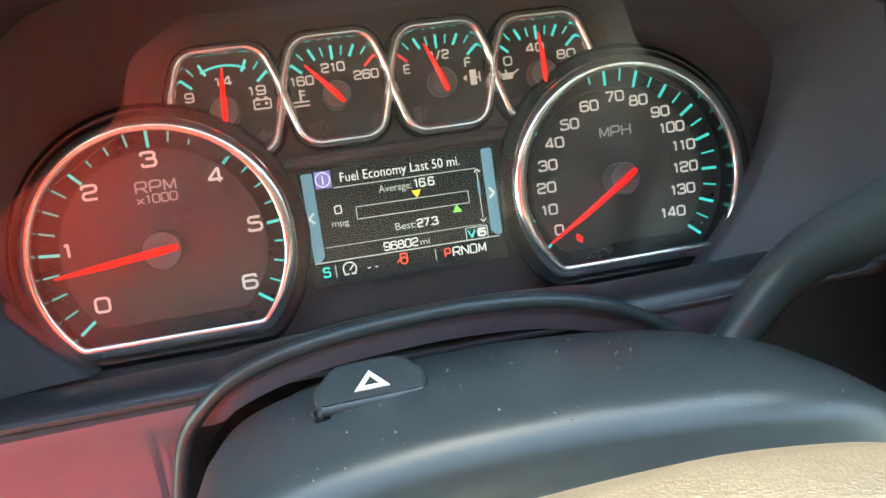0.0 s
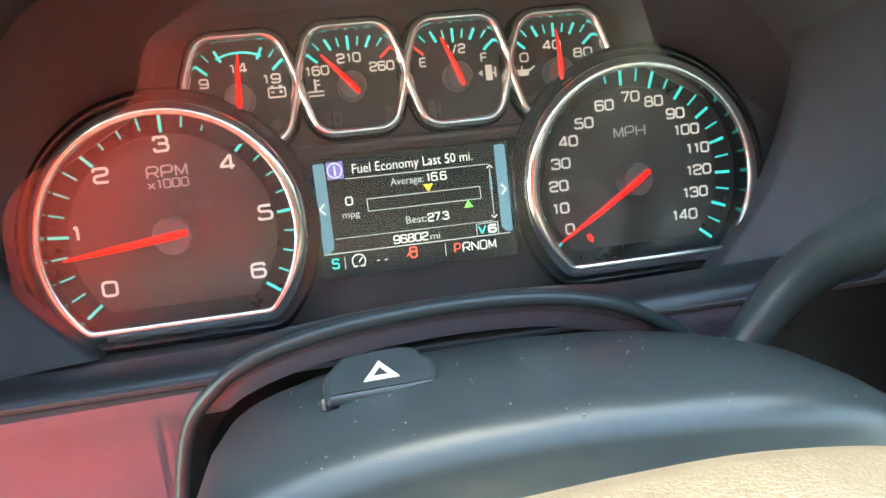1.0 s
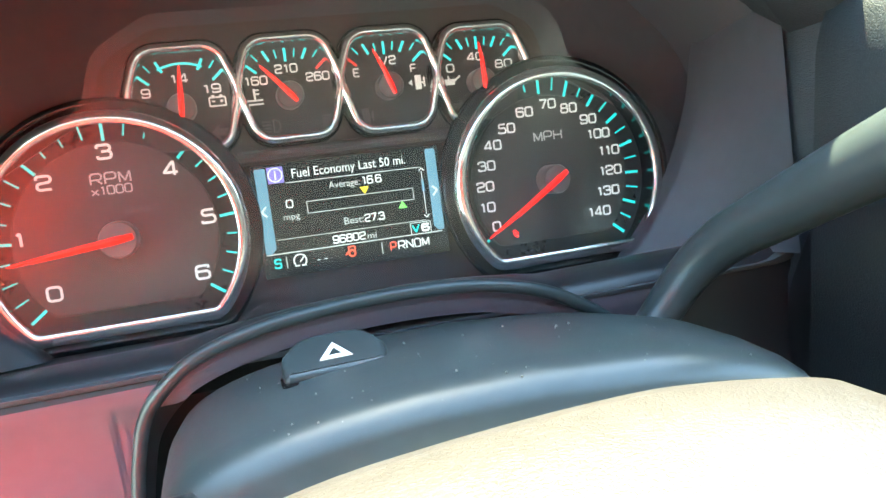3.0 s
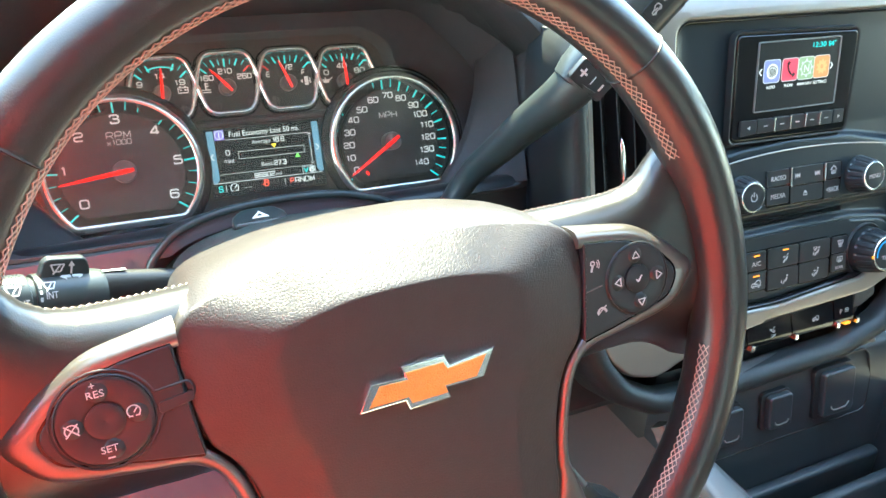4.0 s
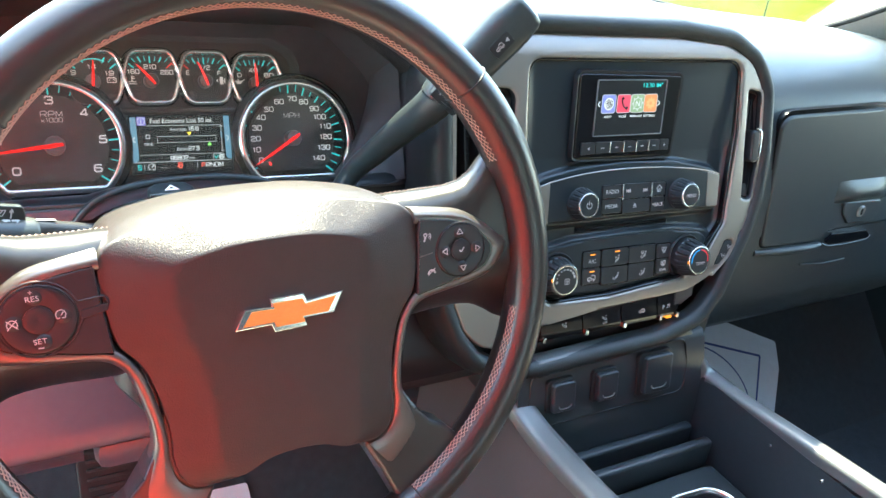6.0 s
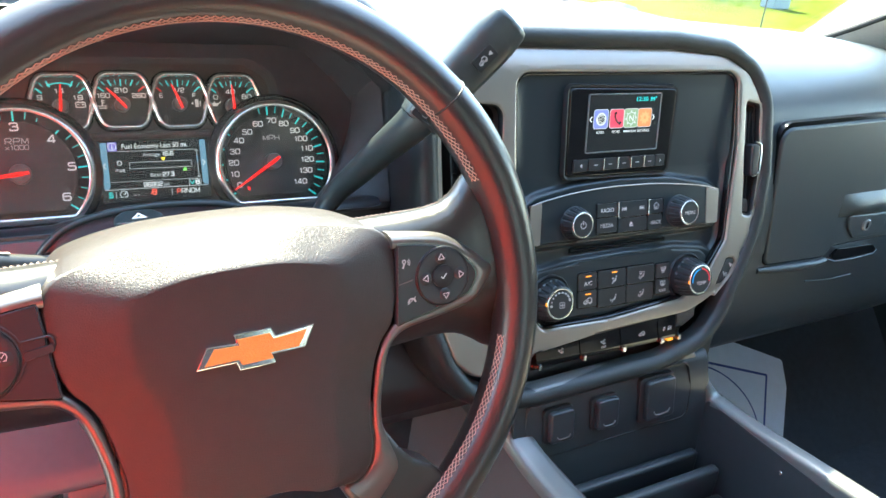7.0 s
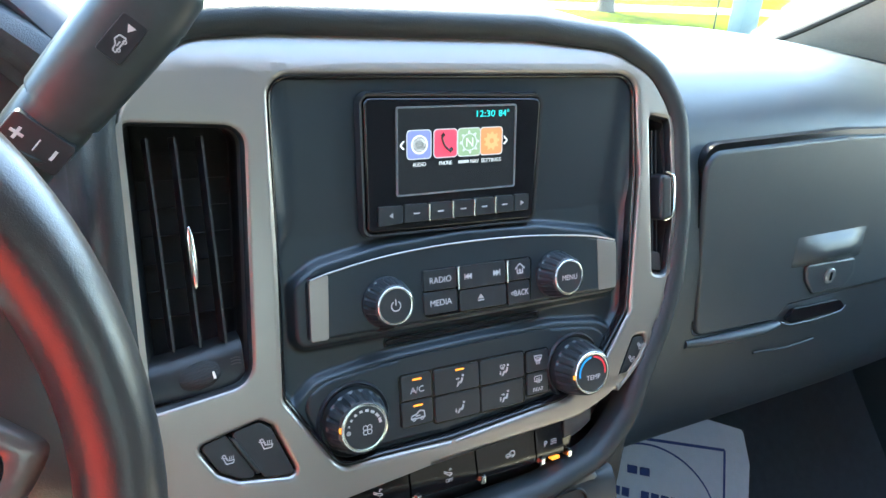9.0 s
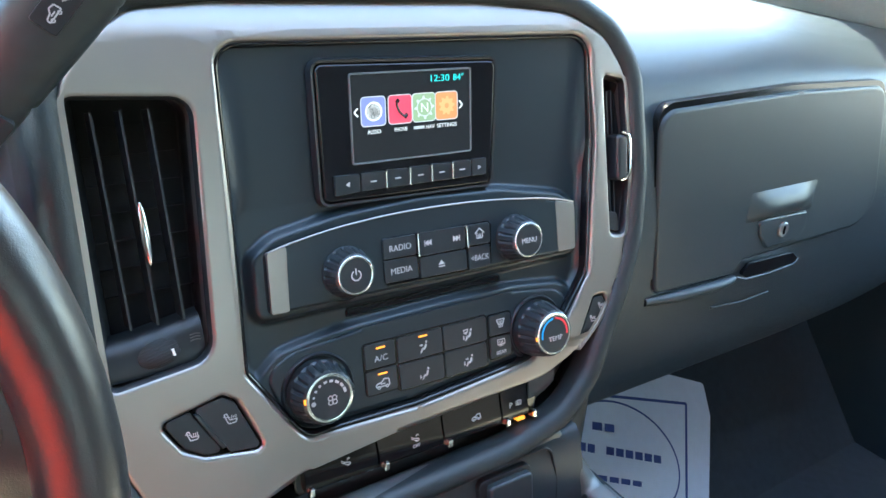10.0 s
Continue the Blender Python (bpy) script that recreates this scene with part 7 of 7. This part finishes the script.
part("slider_edge", tube(spline([(0.1735, 0.0555, 0.0075), (0.1805, 0.051, 0.0085), (0.181, 0.035, 0.0085), (0.1795, 0.021, 0.008), (0.1725, 0.0175, 0.0065)], 5, False), 0.0012, 8), CHROME, vr, "chrome edge")
part("thumb_wheel", plate(rounded(sp([(0.163, -0.024), (0.176, -0.028), (0.174, -0.012), (0.164, -0.009)]), 0.002), -0.02, 0.0, 0.001), RUBBER, vr)

# seat heater switches
sl = thing("seat_heater_switch", M_STACK, "pair of black heated-seat keys in the silver frame", "seat switch", group="seat switches")
part("well", plate(btn_l, -0.02, -0.004), PIANO, sl)
part("key", plate(rounded(sp([(-0.1995, -0.0792), (-0.1835, -0.0758), (-0.1655, -0.1082), (-0.178, -0.1052), (-0.189, -0.0982)]), 0.003), -0.008, 0.0032, 0.0012), KEYM, sl)
part("key", plate(rounded(sp([(-0.1815, -0.0753), (-0.1632, -0.0725), (-0.1562, -0.0775), (-0.1422, -0.1122), (-0.1625, -0.1088)]), 0.003), -0.008, 0.0032, 0.0012), KEYM, sl)
part("divider", plate(sp([(-0.1815, -0.0785), (-0.1785, -0.0785), (-0.1645, -0.1042), (-0.1675, -0.1047)]), -0.004, 0.0045, 0.0008), KEYM, sl)
symbol(sl, -0.184, -0.0935, 0.0033, 0.0068, "seat", PRINT)
symbol(sl, -0.1605, -0.0895, 0.0033, 0.0076, "seat", PRINT)
sr = thing("seat_heater_switch", M_STACK, "narrow black heated-seat key in the silver frame", "seat switch", group="seat switches")
part("well", plate(btn_r, -0.02, -0.003), PIANO, sr)
part("lower_edge", tube([(0.1285, -0.1105, 0.0042), (0.1465, -0.0938, 0.0042), (0.1545, -0.0825, 0.0042)], 0.0008, 8), SILVER, sr, "bright lower edge", smooth=60)
part("key", plate([(0.141 + (u - 0.141) * 0.93, -0.093 + (v + 0.093) * 0.94) for u, v in btn_r], -0.006, 0.003, 0.001), KEYM, sr)
symbol(sr, 0.149, -0.0835, 0.0032, 0.006, "seat", PRINT)
symbol(sr, 0.1395, -0.0925, 0.0032, 0.006, "seat", PRINT)

# switch row under the frame
M_ROW = M_STACK @ pose(0, -0.1315, -0.0065, 3)
row = thing("switch_row", M_ROW, "row of gloss black toggle keys with chrome tabs", "switch row")
part("bed", plate(rounded([(-0.122, -0.030), (0.082, -0.030), (0.088, -0.012), (0.085, 0.006), (-0.120, 0.001)], 0.006), -0.012, 0.0, 0.002), PIANO, row)
ku = [-0.1160, -0.0605, -0.0060, 0.0475, 0.0745]
KEY_SIDE = ((0.004, 0.0), (0.004, 0.0015), (-0.010, 0.0030), (-0.021, 0.0052), (-0.0255, 0.0046), (-0.027, 0.0))
for i in range(4):
    a, b = ku[i], ku[i + 1]
    k = part("toggle_key", loft([[(x, v + 0.03 * (x + 0.02) * (v > 0), w) for v, w in KEY_SIDE] for x in (a + 0.0008, b - 0.0008)]), PIANO, row, smooth=30)
    c = (a + b) / 2
    symbol(k, c + 0.003 if i < 3 else c + 0.0035, -0.0140, 0.0042, 0.0066 if i < 3 else 0.0055, ("pedal", "pedal", "car", "vapour")[i], PRINT)
    if i == 1:
        letter("legend", "OFF", 0.0026, c + 0.0035, -0.0192, 0.0053, PRINT, k, width=0.006)
    if i == 3:
        letter("legend", "P", 0.0045, c - 0.004, -0.0140, 0.0042, PRINT, k)
for u in (-0.1120, -0.0555, -0.0020, 0.0520, 0.0780):
    part("chrome_tab", plate(rounded([(u - 0.0026, -0.0295), (u + 0.0022, -0.0295), (u + 0.0026, -0.0232), (u - 0.0012, -0.0232)], 0.0012), 0.001, 0.0078, 0.0012), CHROME, row)
part("row_end", loft([[(x, v, w) for v, w in ((0.0085 + k, -0.004), (0.0085 + k, 0.0005), (-0.002, 0.0022), (-0.014 + k, 0.0018), (-0.021 + k, -0.004))] for x, k in ((0.0765, 0.0), (0.086, 0.001), (0.095, 0.004), (0.103, 0.008))]), SOFT, row, "soft dark end of the row", smooth=50)
part("lit_bar", plate(rect(0.0615, -0.0282, 0.069, -0.0256, 0.0006), 0.001, 0.0062), AMBER, row, "amber lit bar")

# ---- driver-side strip between hood and stack ----
side_trim = solid("stack_side_trim", loft([[(0.2095, 0.3, z), (0.211, 0.275, z), (0.2145, 0.238 + 0.2 * (z - 1.45), z), (0.2195, 0.208 + 0.26 * (z - 1.45), z), (0.226, 0.204 + 0.26 * (z - 1.45), z), (0.235, 0.23 + 0.26 * (z - 1.45), z), (0.24, 0.34, z)] for z in (1.27, 1.3, 1.36, 1.42, 1.48, 1.51, 1.525)]), SOFT, "dark grained trim beside the centre stack", "dash trim", kind="structure", smooth=60)
bm = bmesh.new()
for i in range(46):
    z = 1.285 + 0.0049 * i
    y = 0.2235 + 0.23 * (z - 1.45)
    tube([(0.2165, y, z), (0.2163, y - 0.0009, z + 0.0016), (0.2165, y + 0.0002, z + 0.0033)], 0.00045, 4, bm=bm)
part("seam_stitching", bm, SOFT, side_trim, "dark stitching along the trim seam", smooth=60, kind="stuff")

# ---- lower stack and console ----
console = thing("centre_console", None, "dark floor console with storage tray and silver-grey rails", "console")
part("back_box", box(0.3, 0.165, 1.0, 0.61, 0.34, 1.235, 0.01), BLACK, console)
part("outlet_wall", loft([[(x, 0.146, 1.222), (x, 0.139, 1.214), (x, 0.131, 1.19), (x, 0.124, 1.15), (x, 0.119, 1.128), (x, 0.113, 1.075), (x, 0.17, 1.075), (x, 0.17, 1.222)] for x in (0.302, 0.4, 0.5, 0.572)]), CONSOLE, console, smooth=50)
M_OUT = pose(0.43, 0.1315, 1.187, 90 - 11)
for u, hw, hh, big in ((-0.0745, 0.0185, 0.0200, 0), (-0.0145, 0.0178, 0.0195, 0), (0.0595, 0.0255, 0.0270, 1)):
    m = M_OUT @ pose(u, 0.0, 0.0)
    cap = part("outlet_cap", plate(rect(-hw, -hh, hw, hh, 0.006), -0.002, 0.004, 0.0015), BLACK, console, "black rubber outlet cap", m=m)
    part("lid", plate(rect(-hw * 0.74, -hh * 0.86, hw * 0.86, hh * 0.86, 0.004), 0.003, 0.0105, 0.0025, seg=3), CONSOLE, cap, smooth=50)
    part("lid_rib", tube(spline([(-hw * 0.35, -hh * 0.45, 0.0105), (-hw * 0.2, -hh * 0.62, 0.0105), (hw * 0.4, -hh * 0.62, 0.0105), (hw * 0.55, -hh * 0.45, 0.0105)], 4, False), 0.0008, 6), SILVER_DK, cap)


part("outlet_bezel", sweep(rounded([(-0.118, -0.036), (0.112, -0.036), (0.114, 0.0), (0.108, 0.032), (-0.11, 0.03)], 0.012, 5), [(-0.0012, -0.001), (-0.0004, 0.0012), (0.0006, 0.0012), (0.0014, -0.001)]), BLACK, console, smooth=60, m=M_OUT)


def rail(points, wid, hgt):
    path = spline(points, 6, False)
    rings = []
    for i, p in enumerate(path):
        a, b = Vector(path[max(i - 1, 0)]), Vector(path[min(i + 1, len(path) - 1)])
        t = (b - a).normalized()
        sd = t.cross(Vector((0, 0, 1)))
        sd = sd.normalized() if sd.length > 0.2 else Vector((0, 1, 0))
        upv = sd.cross(t).normalized()
        P = Vector(p)
        rings.append([tuple(P + sd * (wid * a) + upv * (hgt * b)) for a, b in ((-1, -1), (-1, 0.3), (-0.8, 0.85), (-0.4, 1), (0.4, 1), (0.8, 0.85), (1, 0.3), (1, -1))])
    return loft(rings)


part("rail", rail([(0.583, -0.9, 1.20), (0.584, -0.4, 1.198), (0.584, -0.1, 1.178), (0.584, 0.06, 1.163), (0.583, 0.12, 1.162)], 0.0115, 0.008), RAIL, console, "silver-grey console rail", smooth=50)
part("rail", rail([(0.583, 0.118, 1.1605), (0.58, 0.132, 1.168), (0.566, 0.146, 1.198), (0.555, 0.152, 1.213), (0.535, 0.153, 1.222), (0.45, 0.15, 1.224), (0.36, 0.147, 1.224), (0.3, 0.146, 1.222)], 0.0105, 0.007), RAIL, console, "silver-grey arch over the outlets", smooth=50)
part("rail", rail([(0.32, -0.9, 1.19), (0.32, -0.4, 1.188), (0.319, -0.1, 1.173), (0.317, 0.06, 1.164), (0.312, 0.13, 1.175), (0.306, 0.15, 1.195)], 0.016, 0.007), RAIL, console, "silver-grey console rail", smooth=50)
part("right_wall", loft([[(0.572, y, 1.165), (0.564, y, 1.1), (0.56, y, 0.98), (0.6, y, FLOOR_Z), (0.64, y, FLOOR_Z), (0.598, y, 1.165)] for y in (0.3, 0.1, -0.2, -0.9)]), CONSOLE, console, smooth=50)
part("left_wall", loft([[(0.305, y, 1.168), (0.28, y, 1.1), (0.255, y, FLOOR_Z), (0.3, y, FLOOR_Z), (0.345, y, 1.0), (0.333, y, 1.168)] for y in (0.3, 0.1, -0.2, -0.9)]), LOWER_DK, console, smooth=50)
part("tray_floor", box(0.33, -0.9, 1.0, 0.58, 0.16, 1.055), CONSOLE, console)
for y, z in ((0.107, 1.11), (0.074, 1.112)):
    part("divider", box(0.34, y - 0.004, 1.05, 0.556, y + 0.009, z, 0.004, 3), CONSOLE, console, smooth=40)
part("inner_tray", box(0.345, -0.12, 1.05, 0.556, 0.066, 1.085, 0.008, 3), CONSOLE, console, smooth=40)
CUP = rounded([(0.436, -0.06), (0.532, -0.06), (0.5335, 0.032), (0.442, 0.0375)], 0.03, 6)
part("cup_ring", sweep(CUP, [(-0.005, 1.07), (-0.0045, 1.0872), (-0.0025, 1.0895), (0.0, 1.0892), (0.002, 1.0862), (0.0025, 1.083)]), CHROME, console, "chrome cup holder ring", smooth=60)
part("cup_well", plate(CUP, 1.0835, 1.0858), PIANO, console, smooth=0)
for y, z in ((0.012, 1.149), (-0.054, 1.155)):
    part("screw", lathe([(0.0, 0.0), (0.0022, 0.0), (0.0018, 0.0012), (0.0, 0.0014)], 12), CHROME, console, m=pose(0.5705, y, z, 0, -90, 0))

# ---- footwells ----
M_TOE = pose(1.0, 0.42, 0.8865, 50)
papermat = thing("paper_mat", M_TOE, "white paper floor mat printed in blue", "paper mat")
part("sheet", plate(rounded([(-0.2, 0.06), (-0.1, 0.1), (-0.02, 0.098), (0.06, 0.072), (0.176, 0.014), (0.165, -0.04), (0.09, -0.17), (-0.2, -0.17)], 0.008), 0.0, 0.0008), PAPER, papermat, smooth=0)
bm = bmesh.new()
for q in ((-0.16, 0.085, -0.05, 0.058), (-0.05, 0.058, 0.122, -0.006), (0.122, -0.006, 0.05, -0.145)):
    strip(*q, 0.0045, 0.001, bm=bm)
part("border", bm, INK, papermat, smooth=0)
part("oval", sweep([(-0.045 + 0.105 * math.cos(a) + 0.02 * math.sin(a), -0.045 + 0.085 * math.sin(a) - 0.045 * math.cos(a)) for a in [2 * math.pi * i / 48 for i in range(48)]], [(-0.0015, 0.001), (0.0015, 0.001)]), INK, papermat, smooth=0)
for u0, v0, u1, v1, wd in ((-0.078, 0.018, -0.035, -0.001, 0.019), (-0.115, -0.002, -0.085, -0.017, 0.02), (-0.068, -0.024, 0.033, -0.072, 0.019), (-0.1, -0.055, -0.02, -0.093, 0.013)):
    n = max(2, int(math.hypot(u1 - u0, v1 - v0) / 0.018))
    bm = bmesh.new()
    for i in range(n):
        a, b = i / n, (i + 0.78) / n
        strip(u0 + (u1 - u0) * a, v0 + (v1 - v0) * a, u0 + (u1 - u0) * b, v0 + (v1 - v0) * b, wd * 0.62, 0.001, bm=bm)
    part("print_bar", bm, INK, papermat, smooth=0)

driver_mat = thing("paper_mat", pose(0.08, 0.40, 0.864, 50), "plain corner of a white paper mat in the driver footwell", "paper mat")
part("sheet", plate(rounded([(-0.0495, 0.021), (-0.040, 0.0344), (0.0127, 0.0326), (0.0175, -0.03), (0.0, -0.16), (-0.14, -0.16)], 0.004), 0.0, 0.0008), PAPER, driver_mat, smooth=0)
pedal = thing("brake_pedal", pose(-0.06, 0.315, 1.06, 58), "black ribbed brake pedal", "pedal")
part("pad", plate(rect(-0.055, -0.032, 0.045, 0.03, 0.008), -0.01, 0.004, 0.003), RUBBER, pedal)
for i in range(6):
    part("rib", box(-0.046, -0.026 + i * 0.0098, 0.003, 0.038, -0.022 + i * 0.0098, 0.0065, 0.001), RUBBER, pedal)
part("arm", tube([(0, 0.0, -0.01), (0, 0.08, -0.06), (0.0, 0.2, -0.1)], 0.009, 8), BLACK, pedal)


# ---- seats ----
def seat(name, x0, x1, label, mid, m=None):
    st = thing(name, m, label, "seat", group="front seats")
    cx = (x0 + x1) / 2
    hw = (x1 - x0) / 2

    def ring(y, z0, z1, k=1.0, e=3.5):
        out = []
        for j in range(32):
            a = 2 * math.pi * j / 32
            c, s = math.cos(a), math.sin(a)
            out.append((cx + hw * k * math.copysign(abs(c) ** (2 / e), c), y, (z0 + z1) / 2 + (z1 - z0) / 2 * math.copysign(abs(s) ** (2 / e), s)))
        return out
    part("cushion", loft([ring(-0.02, 0.96, 1.03, 0.8), ring(-0.035, 0.93, 1.06, 0.93), ring(-0.08, 0.91, 1.08), ring(-0.3, 0.9, 1.07), ring(-0.55, 0.9, 1.05)]), CLOTH_DK, st, smooth=60)
    part("cushion_insert", loft([[(cx + hw * 0.6 * q, y, z + 0.006 * (1 - q * q)) for q in (-1, -0.5, 0, 0.5, 1)] for y, z in ((-0.05, 1.072), (-0.1, 1.083), (-0.3, 1.073), (-0.52, 1.053))], close_ring=False), mid, st, smooth=60)
    part("backrest", loft([[(x, y - 0.25 * (z - 1.0), z + dz) for x, y, dz in ((cx - hw, -0.62, 0), (cx - hw * 0.9, -0.56, 0), (cx, -0.545, 0), (cx + hw * 0.9, -0.56, 0), (cx + hw, -0.62, 0), (cx + hw * 0.9, -0.7, 0), (cx - hw * 0.9, -0.7, 0))] for z in (1.0, 1.2, 1.4, 1.6, 1.64)]), CLOTH_DK, st, smooth=60)
    part("base", box(x0 + 0.05, -0.6, FLOOR_Z, x1 - 0.05, -0.1, 0.93, 0.02), BLACK, st)
    return st


seat("front_seat", 0.68, 1.24, "dark passenger seat with pale grey cloth insert", CLOTH_LT)
seat("front_seat", -0.3, 0.24, "dark driver seat with pale grey cloth insert", CLOTH_LT, pose(0, -0.12, 0))

# ---- unseen red cloth: stands in for the camera holder's shirt, casts red reflections ----
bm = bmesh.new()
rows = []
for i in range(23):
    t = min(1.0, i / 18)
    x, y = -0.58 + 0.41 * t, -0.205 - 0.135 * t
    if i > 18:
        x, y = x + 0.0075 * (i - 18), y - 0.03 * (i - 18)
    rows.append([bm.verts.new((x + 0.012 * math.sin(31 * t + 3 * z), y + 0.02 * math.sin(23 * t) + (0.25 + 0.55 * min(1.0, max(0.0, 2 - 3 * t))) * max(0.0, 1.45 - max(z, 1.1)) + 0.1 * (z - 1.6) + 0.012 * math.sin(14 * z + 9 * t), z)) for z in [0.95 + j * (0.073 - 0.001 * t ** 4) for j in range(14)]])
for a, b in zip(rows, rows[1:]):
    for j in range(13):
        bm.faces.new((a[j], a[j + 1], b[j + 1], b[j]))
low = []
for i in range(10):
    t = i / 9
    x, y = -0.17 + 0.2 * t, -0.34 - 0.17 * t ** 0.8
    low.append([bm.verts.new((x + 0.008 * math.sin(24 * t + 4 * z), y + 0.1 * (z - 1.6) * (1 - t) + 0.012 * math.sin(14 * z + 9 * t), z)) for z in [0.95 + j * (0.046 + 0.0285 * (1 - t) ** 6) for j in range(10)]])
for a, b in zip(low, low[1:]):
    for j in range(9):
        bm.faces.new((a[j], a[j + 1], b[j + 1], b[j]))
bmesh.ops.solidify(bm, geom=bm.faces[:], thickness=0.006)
solid("red_shirt_standin", bm, RED_CLOTH, "unseen bright red cloth standing in for the camera holder's shirt", "throw", smooth=60)
